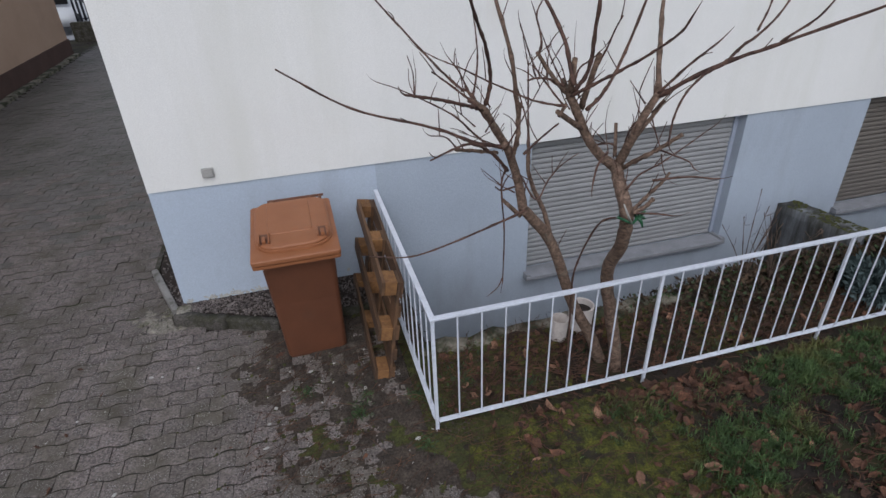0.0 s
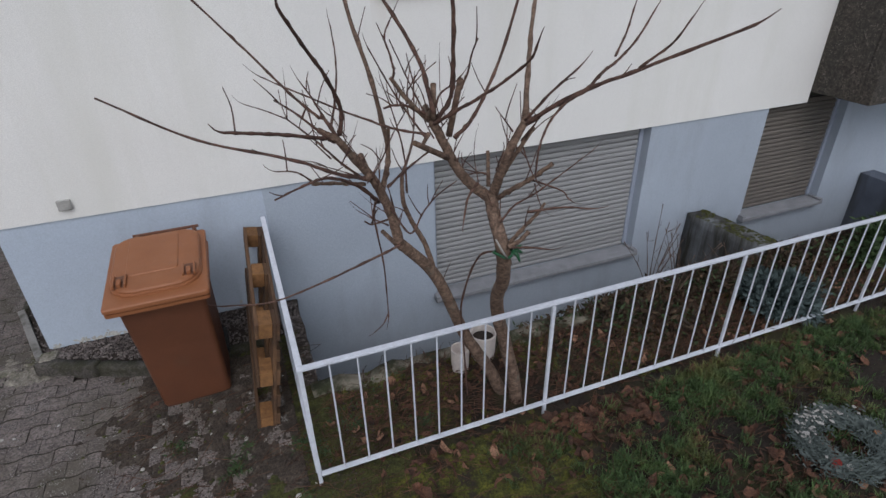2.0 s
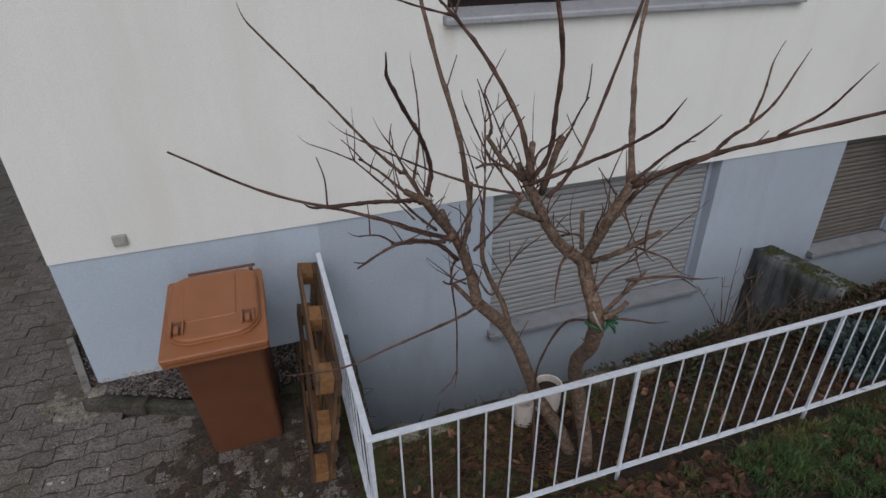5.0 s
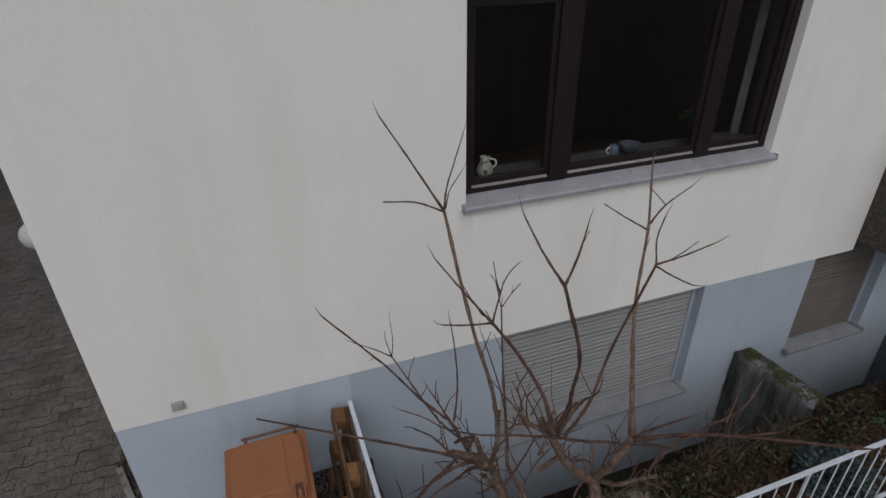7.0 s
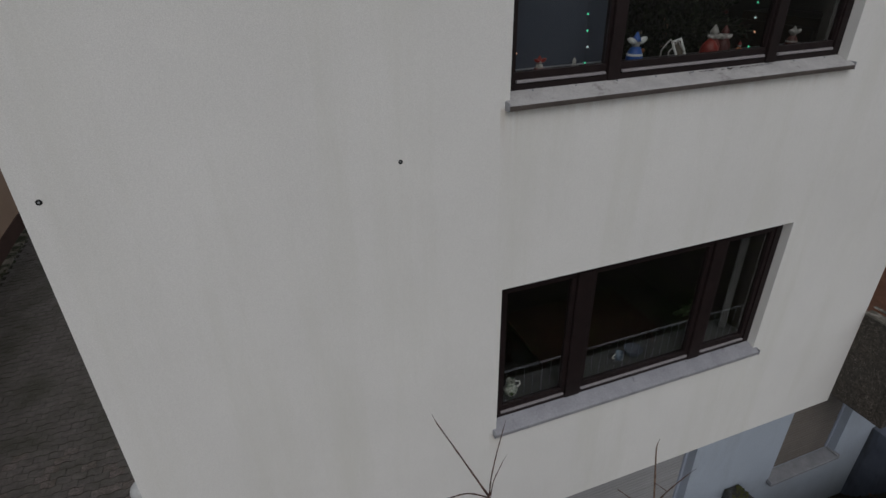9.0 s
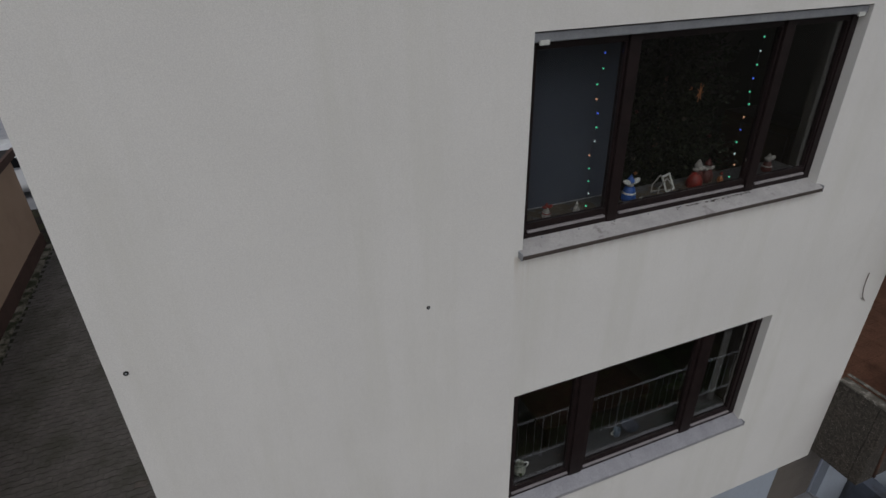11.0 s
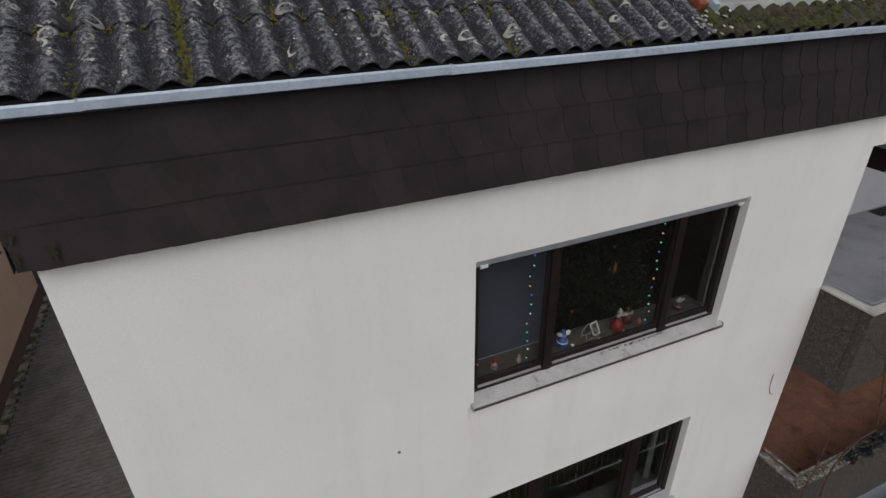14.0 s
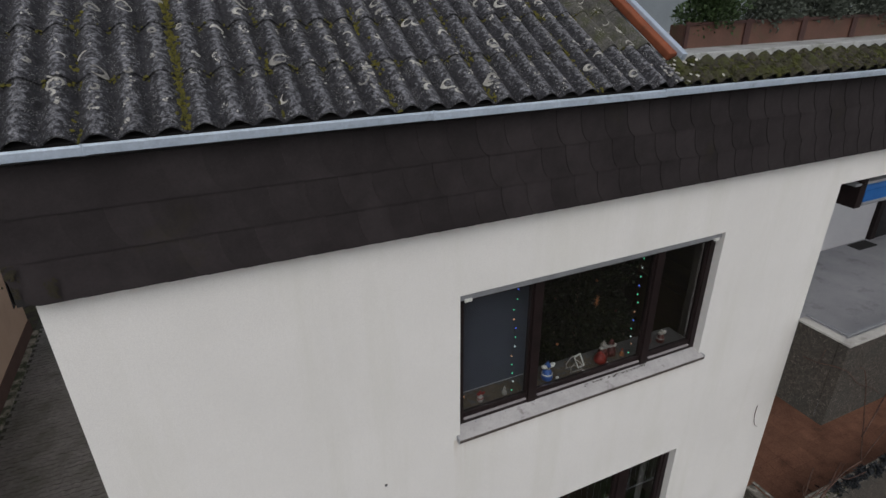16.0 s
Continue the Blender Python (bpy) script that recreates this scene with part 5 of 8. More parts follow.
limb("branch", [(2.66, -2, 1.66), (2.607, -2.005, 1.594), (2.577, -2.03, 1.518)], 0.0065, 0.005, TWIG, 0)
limb("branch", [(2.75, -2, 1.7), (2.778, -1.99, 1.76), (2.823, -1.994, 1.811)], 0.004, 0.003, TWIG, 2)
limb("branch", [(2.29, -0.90, 2.78), (2.17, -0.74, 3.01), (2.035, -0.55, 3.26)], 0.0075, 0.004, TWIG, 0)
limb("branch", [(2.29, -0.90, 2.775), (2.14, -0.86, 2.84), (1.95, -0.87, 2.88)], 0.006, 0.0035, TWIG, 0)
limb("branch", [(2.86, -2.05, 1.93), (3.0, -1.81, 2.16), (3.14, -1.59, 2.38), (3.34, -1.36, 2.68), (3.50, -1.12, 2.99)], 0.014, 0.005, BARK, 1)
limb("branch", [(3.34, -1.36, 2.68), (3.24, -1.28, 2.74), (3.15, -1.19, 2.80)], 0.005, 0.003, TWIG, 0)
limb("branch", [(3.36, -1.34, 2.70), (3.46, -1.33, 2.80), (3.62, -1.32, 2.88)], 0.006, 0.003, TWIG, 1)
limb("branch", [(2.39, -2.02, 2.93), (2.34, -1.92, 3.04), (2.30, -1.83, 3.16)], 0.007, 0.003, TWIG, 0, curl=0.3)
limb("branch", [(2.39, -2.02, 2.93), (2.50, -1.93, 3.0), (2.59, -1.84, 3.07)], 0.006, 0.003, TWIG, 1, curl=0.3)
limb("branch", [(3.04, -1.79, 2.76), (3.13, -1.84, 2.81), (3.25, -1.89, 2.88)], 0.0055, 0.003, TWIG, 1, curl=0.6)
limb("branch", [(3.04, -1.79, 2.75), (3.05, -1.90, 2.755), (3.07, -1.99, 2.76)], 0.0045, 0.003, TWIG, 0, curl=0.7)
limb("branch", [(3.04, -1.79, 2.76), (3.07, -1.73, 2.86), (3.12, -1.70, 2.95)], 0.0045, 0.003, TWIG, 0)
limb("branch", [(2.24, -1.69, 2.56), (2.14, -1.59, 2.69), (2.04, -1.48, 2.83)], 0.006, 0.003, TWIG, 0, curl=0.4)
limb("branch", [(2.24, -1.69, 2.56), (2.29, -1.64, 2.64), (2.34, -1.59, 2.71)], 0.005, 0.003, TWIG, 2)
limb("branch", [(2.86, -2.06, 1.93), (2.99, -2.22, 2.08), (3.15, -2.42, 2.21), (3.33, -2.72, 2.39)], 0.012, 0.005, TWIG, 1, curl=0.5)
limb("branch", [(3.07, -2.35, 2.25), (3.14, -2.31, 2.33), (3.20, -2.26, 2.41)], 0.005, 0.003, TWIG, 0)
limb("branch", [(3.14, -2.41, 2.21), (3.20, -2.50, 2.31), (3.22, -2.55, 2.40)], 0.006, 0.003, TWIG, 0)
limb("branch", [(2.86, -2.05, 1.94), (2.93, -2.14, 2.08), (3.0, -2.22, 2.19)], 0.008, 0.004, TWIG, 1)
limb("branch", [(2.73, -2.12, 1.34), (2.68, -1.96, 1.22), (2.66, -1.80, 0.85), (2.70, -1.72, 0.55), (2.78, -1.62, -0.10)], 0.0055, 0.006, TWIG, 0)
limb("branch", [(2.29, -0.9, 2.78), (2.33, -0.84, 2.89), (2.41, -0.75, 3.0), (2.49, -0.68, 3.13)], 0.006, 0.003, TWIG, 0)
limb("branch", [(2.30, -0.9, 2.79), (2.34, -0.86, 2.88), (2.43, -0.80, 2.95)], 0.0045, 0.0025, TWIG, 0)
limb("branch", [(2.24, -1.69, 2.56), (2.10, -1.71, 2.60), (1.985, -1.72, 2.64)], 0.0055, 0.003, TWIG, 0, curl=0.7)
limb("branch", [(2.20, -1.67, 2.60), (2.15, -1.64, 2.69), (2.11, -1.60, 2.78)], 0.004, 0.002, TWIG, 0, curl=0.5)
stub((2.355, -1.561, 1.711), (2.366, -1.555, 1.824), 0.01)
stub((2.387, -1.575, 1.138), (2.318, -1.446, 1.202), 0.013)
stub((2.205, -1.756, 1.661), (2.202, -1.605, 1.729), 0.016)
stub((2.063, -1.827, 1.893), (1.983, -1.826, 1.949), 0.014)
stub((2.488, -1.875, 1.943), (2.483, -1.908, 2.11), 0.014)
stub((2.591, -1.81, 1.838), (2.611, -1.905, 2.119), 0.014)
stub((2.475, -1.871, 1.944), (2.473, -1.817, 1.995), 0.014)
stub((2.547, -1.904, 1.765), (2.346, -2.036, 1.906), 0.013)
stub((2.464, -1.89, 1.891), (2.418, -1.912, 1.841), 0.009)
stub((2.744, -1.937, 1.598), (2.765, -1.877, 1.757), 0.009)

# fine shoots crowding round the crowns of both trunks
shoot_rng = random.Random(63)
for at, count, reach in (((2.21, -1.72, 1.64), 4, 0.22), ((2.06, -1.80, 1.88), 3, 0.18), ((2.33, -1.69, 1.38), 4, 0.20), ((2.48, -1.88, 1.95), 4, 0.20), ((2.86, -2.05, 1.93), 3, 0.14)):
    for _ in range(count):
        a = shoot_rng.uniform(0, math.tau)
        way = Vector((math.cos(a), 0.8 * math.sin(a), shoot_rng.uniform(0.15, 1.2))).normalized()
        ln = reach * shoot_rng.uniform(0.35, 1.0)
        p0 = Vector(at) + Vector((shoot_rng.gauss(0, 0.02), shoot_rng.gauss(0, 0.02), shoot_rng.uniform(-0.10, 0.04)))
        bend = Vector((shoot_rng.uniform(-0.07, 0.07), shoot_rng.uniform(-0.07, 0.07), shoot_rng.uniform(0.02, 0.10)))
        limb("shoot", [p0, p0 + way * ln * 0.5 + bend * 0.4, p0 + way * ln + bend], shoot_rng.uniform(0.003, 0.0055), 0.0018, TWIG, 0.6, sides=5)

tie = thing("plant_tie", "green plastic tie knotted round the trunk", "tie", (2.75, -2.15, 1.36))
bm = bmesh.new()
ring = [(2.735 + 0.046 * math.cos(k * math.tau / 14), -2.13 + 0.046 * math.sin(k * math.tau / 14), 1.335 + 0.01 * math.sin(k)) for k in range(15)]
add_tube(bm, ring, [0.007] * 15, 6)
part("loop", bm, TIE_GREEN, tie, smooth=True)
bm = bmesh.new()
for dx, dy, dz in ((0.035, -0.02, 0.045), (0.045, -0.015, -0.005), (0.03, -0.025, -0.045)):
    add_tube(bm, curve_through([(2.775, -2.15, 1.335), (2.775 + dx * 0.6, -2.15 + dy * 0.6, 1.335 + dz * 0.4 + 0.01), (2.775 + dx, -2.15 + dy, 1.335 + dz)], 3), [0.006, 0.009, 0.010, 0.010, 0.009, 0.007, 0.004], 5)
part("loose_ends", bm, TIE_GREEN, tie, smooth=True)
bm = bmesh.new()
add_tube(bm, [(2.735, -2.18, 1.325), (2.70, -2.19, 1.38), (2.665, -2.19, 1.45)], [0.005, 0.006, 0.004], 5)
part("white_strip", bm, ORNAMENT_WHITE, tie, "pale plastic strip of the tie", smooth=True)


# ---- fascia shingles: three courses with one rounded lower corner ----
def shingle_mesh(w, h, r=0.13):
    bm = bmesh.new()
    out = [(w, 0.0), (w, h), (0.0, h), (0.0, r)]
    for k in range(1, 8):
        a = radians(180 + 90 * k / 7)
        out.append((0.50 * r + 0.50 * r * math.cos(a), r + r * math.sin(a)))
    # the curved side lies over the neighbour, whose plain side runs on beneath it
    front = [bm.verts.new((x, -0.004 - 0.013 * (1 - z / h) - 0.007 * (1 - x / w), z)) for x, z in out]
    rear = [bm.verts.new((x, -0.013 * (1 - z / h) - 0.007 * (1 - x / w), z)) for x, z in out]
    bm.faces.new(front)
    bm.faces.new(rear[::-1])
    for k in range(len(out)):
        j = (k + 1) % len(out)
        bm.faces.new((front[j], front[k], rear[k], rear[j]))
    bmesh.ops.recalc_face_normals(bm, faces=bm.faces)
    me = bpy.data.meshes.new("shingle")
    bm.to_mesh(me)
    bm.free()
    me.materials.append(SLATE)
    return me


SW, SH = 0.2235, 0.258
shingle = shingle_mesh(SW + 0.13, SH + 0.10, 0.245)
top_shingle = shingle_mesh(SW + 0.13, SH + 0.02, 0.245)
rng = random.Random(7)
for row in range(3):
    for c in range(71):
        x = -0.058 + (c - (0.5 if row % 2 else 0)) * SW
        if x < -0.06:
            x = -0.058
        link_mesh("shingle", top_shingle if row == 2 else shingle, fascia, m=Matrix.Translation((x, FY + 0.014 + rng.uniform(-0.0006, 0.0006), FZ0 - 0.0055 * max(0.0, x) + (0.012 + row * SH + rng.uniform(-0.002, 0.002) if row else 0.0))) @ Matrix.Rotation(radians(rng.uniform(-0.4, 0.4) if row else 0), 4, "Y"))
for row in range(3):
    for c in range(12):
        link_mesh("shingle", top_shingle if row == 2 else shingle, fascia, m=Matrix.Translation((-0.058, 0.2 - FY + c * SW - 0.3, FZ0 + row * SH)) @ Matrix.Rotation(radians(-90), 4, "Z") @ Matrix.Translation((-SW, 0, 0)))



# ---- moss and lichen on the roof ----
def scatter(name, blobs, material, parent, label, category):
    """Many small flattened lumps as one mesh: (place, radii, turn)."""
    verts, faces = [], []
    base = [(1, 0, 0), (0.5, 0.87, 0), (-0.5, 0.87, 0), (-1, 0, 0), (-0.5, -0.87, 0), (0.5, -0.87, 0), (0.55, 0.1, 0.7), (-0.2, 0.5, 0.75), (-0.3, -0.45, 0.7)]
    tri = [(0, 1, 6), (1, 2, 7), (1, 7, 6), (2, 3, 7), (3, 8, 7), (3, 4, 8), (4, 5, 8), (5, 6, 8), (5, 0, 6), (6, 7, 8)]
    for m, sx, sy, sz in blobs:
        o = len(verts)
        for x, y, z in base:
            verts.append(m @ Vector((x * sx, y * sy, z * sz)))
        faces += [tuple(o + i for i in f) for f in tri]
    return tagged(raw_mesh(name, verts, faces, material, parent), label, category, kind="stuff")


def on_roof(x, s):
    """A place on the roof skin, s metres up the slope."""
    crest = wave_height(x + 0.03)
    fall = (s % ROW) * math.tan(radians(1.7))
    return frame_roof @ Matrix.Translation((x, s, 0.017 + crest - fall))


rng = random.Random(31)
blobs = []
for vly, amount in ((6, 420), (13, 60), (3, 45), (17, 70), (9, 30), (22, 120)):
    for _ in range(amount):
        x = -0.03 + vly * WAVE + rng.gauss(0, 0.016)
        s = rng.uniform(0.02, 2.6) if vly == 6 else rng.choice([0, 1, 2, 3]) * ROW + rng.gauss(0, 0.10) + 0.05
        if s > 0.0 and x < 4.6:
            blobs.append((on_roof(x, s) @ Matrix.Rotation(rng.uniform(0, 6), 4, "Z"), rng.uniform(0.008, 0.022), rng.uniform(0.008, 0.02), rng.uniform(0.006, 0.018)))
for r in range(1, 6):
    for _ in range(170):
        vly = rng.randint(0, 25)
        x = -0.03 + vly * WAVE + rng.gauss(0, 0.02)
        if x < 4.6:
            blobs.append((on_roof(x, r * ROW - 0.004 + rng.gauss(0, 0.012)) @ Matrix.Rotation(rng.uniform(0, 6), 4, "Z"), rng.uniform(0.006, 0.016), rng.uniform(0.006, 0.014), rng.uniform(0.004, 0.011)))
scatter("roof_moss", blobs, MOSS, None, "yellow-green moss cushions in the roof valleys", "moss")
blobs = []
for _ in range(2600):
    x, s = rng.uniform(4.6, 12.0), rng.uniform(0.0, 0.29)
    crest = wave_height(x + 0.03)
    if noise.noise((x * 2.2, s * 4, 4.0)) > -0.12:
        blobs.append((frame_roof @ Matrix.Translation((x, s, 0.012 + crest)) @ Matrix.Rotation(rng.uniform(0, 6), 4, "Z"), rng.uniform(0.006, 0.024), rng.uniform(0.006, 0.020), rng.uniform(0.004, 0.014)))
scatter("ledge_moss", blobs, LEDGE_MOSS, None, "dark olive moss over the short sheets below the terrace", "moss")
blobs = []
for _ in range(420):
    x, s = rng.uniform(0.0, 4.6), rng.uniform(0.02, 3.6)
    x = -0.03 + (round((x + 0.03) / WAVE - 0.5) + 0.5) * WAVE + rng.gauss(0, 0.026)
    q = rng.uniform(0.5, 1.4)
    for _ in range(rng.randint(2, 6)):
        blobs.append((on_roof(x + rng.gauss(0, 0.010 * q), max(0.01, s + rng.gauss(0, 0.016 * q))) @ Matrix.Rotation(rng.uniform(0, 6), 4, "Z"), rng.uniform(0.005, 0.014) * q, rng.uniform(0.004, 0.011) * q, rng.uniform(0.002, 0.005)))
for _ in range(34):
    x, s = 4.45 + abs(rng.gauss(0, 0.24)), rng.uniform(0.0, 0.28)
    crest = wave_height(x + 0.03)
    blobs.append((frame_roof @ Matrix.Translation((x, s, 0.020 + crest)) @ Matrix.Rotation(rng.uniform(0, 6), 4, "Z"), rng.uniform(0.012, 0.030), rng.uniform(0.008, 0.018), 0.006))
scatter("lichen_crust", blobs, LICHEN, None, "pale lumpy lichen crusts on the roof waves", "lichen")

verts, faces = [], []
for _ in range(270):
    x, s = rng.uniform(-0.0, 4.6), rng.uniform(0.03, 3.6)
    crestx = -0.03 + (round((x + 0.03) / WAVE - 0.5) + 0.5) * WAVE + rng.gauss(0, 0.022)
    m = on_roof(crestx, s) @ Matrix.Rotation(rng.uniform(0, 6.3), 4, "Z")
    r, th = rng.uniform(0.012, 0.042), rng.uniform(0.005, 0.013)
    span, n = rng.uniform(2.2, 6.0), 10
    for k in range(n + 1):
        a = span * k / n
        t = th * math.sin(math.pi * (0.12 + 0.76 * k / n)) * rng.uniform(0.7, 1.3)
        for rr, h in ((r - t, 0.001), (r, 0.006), (r + t, 0.001)):
            p = m @ Vector((rr * math.cos(a), 1.25 * rr * math.sin(a), 0))
            lx = p.x
            up = wave_height(lx + 0.03) - wave_height(m.translation.x + 0.03)
            verts.append(p + frame_roof.to_3x3() @ Vector((0, 0, up + h)))
    o = len(verts) - 3 * (n + 1)
    for k in range(n):
        for q in range(2):
            faces.append((o + 3 * k + q, o + 3 * k + q + 1, o + 3 * k + q + 4, o + 3 * k + q + 3))
tagged(raw_mesh("roof_lichen", verts, faces, LICHEN), "pale curled lichen rings on the roof", "lichen", kind="stuff")

blobs = []
for x, z, w, h in ((0.16, 7.585, 0.035, 0.075), (0.13, 7.60, 0.022, 0.05), (-0.03, 7.72, 0.03, 0.06), (0.0, 7.70, 0.02, 0.04), (-0.02, 7.60, 0.02, 0.05)):
    for _ in range(14):
        blobs.append((Matrix.Translation((x + rng.gauss(0, w * 0.5), -0.1515, z + rng.gauss(0, h * 0.5))) @ Matrix.Rotation(radians(90), 4, "X") @ Matrix.Rotation(rng.uniform(0, 6), 4, "Z"), w * rng.uniform(0.2, 0.5), h * rng.uniform(0.10, 0.25), 0.0012))
scatter("fascia_lichen", blobs, FASCIA_LICHEN, None, "dull olive lichen patches at the end of the fascia", "lichen")

# ---- roof terrace: verge, ledge, planters, dormer ----
vg = structure(thing("verge", "orange verge strip with a pale metal flashing up the roof", "verge", (4.72, 0, 8.5)), "orange verge strip with a pale metal flashing up the roof", "verge")
box("verge_board", (4.70, 0.33, 0.02), (4.785, 5.0, 0.088), VERGE, vg, bevel=0.012, m=frame_roof)
box("flashing", (4.786, 0.28, 0.03), (4.84, 5.0, 0.115), ZINC, vg, "pale zinc flashing", bevel=0.006, m=frame_roof)
structure(box("terrace_ledge", (4.85, 0.035, 8.30), (16.0, 0.62, 8.575), LEDGE_WHITE, bevel=0.01), "pale sheet-covered ledge of the roof terrace", "ledge")
structure(box("terrace_floor", (4.85, 0.621, 8.0), (16.0, 4.2, 8.50), LEDGE_WHITE, bevel=0), "pale floor of the roof terrace", "floor")
structure(box("dormer_wall", (4.85, 2.6, 8.50), (16.0, 2.8, 11.2), DORMER, bevel=0.004), "grey sheet-clad rear wall of the roof terrace", "wall")
structure(box("dormer_cheek", (4.842, 0.75, 8.505), (4.90, 2.6, 10.0), DORMER, bevel=0.004), "grey sheet-clad cheek beside the roof terrace", "wall")


def leaf_cloud(name, centre, radii, count, size, material, parent, seed, label="", up=0.0):
    """A crown of many small leaves within an uneven body."""
    r = random.Random(seed)
    c = Vector(centre)
    verts, faces = [], []
    while len(faces) < count:
        d = Vector((r.gauss(0, 1), r.gauss(0, 1), r.gauss(0, 1))).normalized()
        f = r.random() ** 0.45
        k = 0.75 + 0.5 * noise.noise(d * 1.8 + Vector((seed, 0, 0)))
        p = c + Vector((d.x * radii[0], d.y * radii[1], d.z * radii[2])) * f * k
        ax = (d + Vector((r.gauss(0, 0.6), r.gauss(0, 0.6), r.gauss(0, 0.6) + up))).normalized()
        sd = ax.orthogonal().normalized()
        sd.rotate(Matrix.Rotation(r.uniform(0, 6.3), 3, ax))
        l, w = size * r.uniform(0.6, 1.4), size * r.uniform(0.16, 0.3)
        o = len(verts)
        verts += [p, p + ax * l * 0.5 + sd * w, p + ax * l, p + ax * l * 0.5 - sd * w]
        faces.append((o, o + 1, o + 2, o + 3))
    ob = raw_mesh(name, verts, faces, material, parent)
    if label:
        ob["label"] = label
    return ob


for i in range(10):
    x = 5.16 + i * 0.775
    pl = thing("planter_box", "brown planter box with grey-green evergreen plants on the terrace ledge", "planter", (x, 0.42, 8.565), "planter boxes on the terrace")
    bm = bmesh.new()
    add_box(bm, (x + 0.012, 0.345, 8.57), (x + 0.74, 0.375, 8.765), 0.006)
    add_box(bm, (x + 0.012, 0.515, 8.57), (x + 0.74, 0.545, 8.765), 0.006)
    add_box(bm, (x + 0.012, 0.376, 8.57), (x + 0.04, 0.514, 8.765), 0.006)
    add_box(bm, (x + 0.712, 0.376, 8.57), (x + 0.74, 0.514, 8.765), 0.006)
    add_box(bm, (x + 0.041, 0.376, 8.57), (x + 0.711, 0.514, 8.735), 0.0)
    part("trough", bm, PLANTER_BOX, pl)
    for q in (0.0, 0.735):
        box("frame_post", (x + q - 0.012, 0.328, 8.565), (x + q + 0.03, 0.344, 8.80), PLANTER_POST, pl, bevel=0.004)
    box("frame_rail", (x + 0.031, 0.330, 8.765), (x + 0.722, 0.344, 8.79), PLANTER_POST, pl, bevel=0.003)
    leaf_cloud("foliage", (x + 0.37, 0.45, 8.90), (0.48, 0.25, 0.31), 4200, 0.042, SAGE if i % 4 else GREEN_LEAF, pl, 50 + i, up=0.5)


# ---- pavers: wavy interlocking stones, laid in rows along the house ----
paving = structure(thing("paving", "worn grey interlocking concrete pavers with moss in the joints", "paving", (0, -1, -0.14)), "worn grey interlocking concrete pavers with moss in the joints", "paving")
PX, PY, AMP = 0.19, 0.132, 0.0105


def paver_mesh(phase):
    bm = bmesh.new()
    g, gy, n = 0.0012, 0.0048, 8
    out = []
    wave = lambda x: AMP * math.tanh(2.2 * math.sin(math.tau * x / PX + phase))
    for k in range(n + 1):
        x = g + (PX - 2 * g) * k / n
        out.append((x, gy + wave(x)))
    for k in range(n + 1):
        x = PX - g - (PX - 2 * g) * k / n
        out.append((x, PY - gy + wave(x)))
    c = Vector((PX / 2, PY / 2, 0))
    low = [bm.verts.new((x, y, -0.045)) for x, y in out]
    mid = [bm.verts.new((x, y, -0.004)) for x, y in out]
    top = [bm.verts.new((c.x + (x - c.x) * 0.975, c.y + (y - c.y) * 0.965, 0.0)) for x, y in out]
    for a, b in ((low, mid), (mid, top)):
        for k in range(len(out)):
            j = (k + 1) % len(out)
            bm.faces.new((a[k], a[j], b[j], b[k]))
    for face in bm.faces:
        face.material_index = 1 if all(v in low or v in mid for v in face.verts) else 0
    bm.faces.new(top)
    bmesh.ops.recalc_face_normals(bm, faces=bm.faces)
    me = bpy.data.meshes.new("paver")
    bm.to_mesh(me)
    bm.free()
    me.materials.append(PAVER)
    me.materials.append(PAVER_SAND)
    return me


def paved_to(y):
    """How far the pavers reach in x at a given y."""
    if y > -0.02:
        return -0.06 - 0.373 * min(y + 0.02, 0.76)
    if y > -0.62:
        return (-y - 0.13) / 0.45
    return 1.60 if y > -1.95 else min(3.0, 1.45 + (-1.95 - y) * 0.9)


pm = [paver_mesh(0.0), paver_mesh(math.pi)]
rng = random.Random(3)
jv, jf, lv, lf = [], [], [], []
for r in range(-48, 131):
    y = -0.36 + r * PY
    for c in range(-24, 16):
        x = c * PX + (PX / 2 if r % 2 else 0)
        end = min(paved_to(y), paved_to(y + PY))
        fit_x = min(1.0, (end - x) / PX)
        if fit_x < 0.2 or x < -4.4:
            continue
        z = ground_z(x, y) + 0.022 + rng.gauss(0, 0.0020)
        if x > 0.9 and y > -2.2 and rng.random() < 0.05:
            continue
        m = Matrix.Translation((x + PX / 2, y + PY / 2, z)) @ Euler((rng.gauss(0, 0.012), rng.gauss(0, 0.008), rng.gauss(0, 0.012))).to_matrix().to_4x4() @ Matrix.Translation((-PX / 2, -PY / 2, 0)) @ Matrix.Diagonal((fit_x, 1, 1, 1))
        if -1.05 < x < 1.6 and -2.55 < y < -0.3:
            link_mesh("paver", pm[r % 2], paving, m=m)
        else:
            # darker stones increase down the lane, painting in the shade of its walls
            pv, pf = (lv, lf) if rng.random() < smooth_step(0.3, 5.0, y) else (jv, jf)
            o = len(pv)
            pv += [m @ v.co for v in pm[r % 2].vertices]
            pf += [tuple(o + i for i in p.vertices) for p in pm[r % 2].polygons]
sides = [p.material_index for p in pm[0].polygons]
beyond = tagged(raw_mesh("pavers_beyond", jv, jf, PAVER, paving), kind="stuff")
lane = tagged(raw_mesh("lane_pavers", lv, lf, LANE, paving), "damp pavers of the lane beside the house, wall shade in their colour", kind="stuff")
for ob in (beyond, lane):
    ob.data.materials.append(PAVER_SAND)
    ob.data.polygons.foreach_set("material_index", sides * (len(ob.data.polygons) // len(sides)))
verts, faces = [], []
px = [-4.5, -3, -2, -1, -0.30, 0.2, 0.5, 0.8, 1.1, 1.4, 1.62]
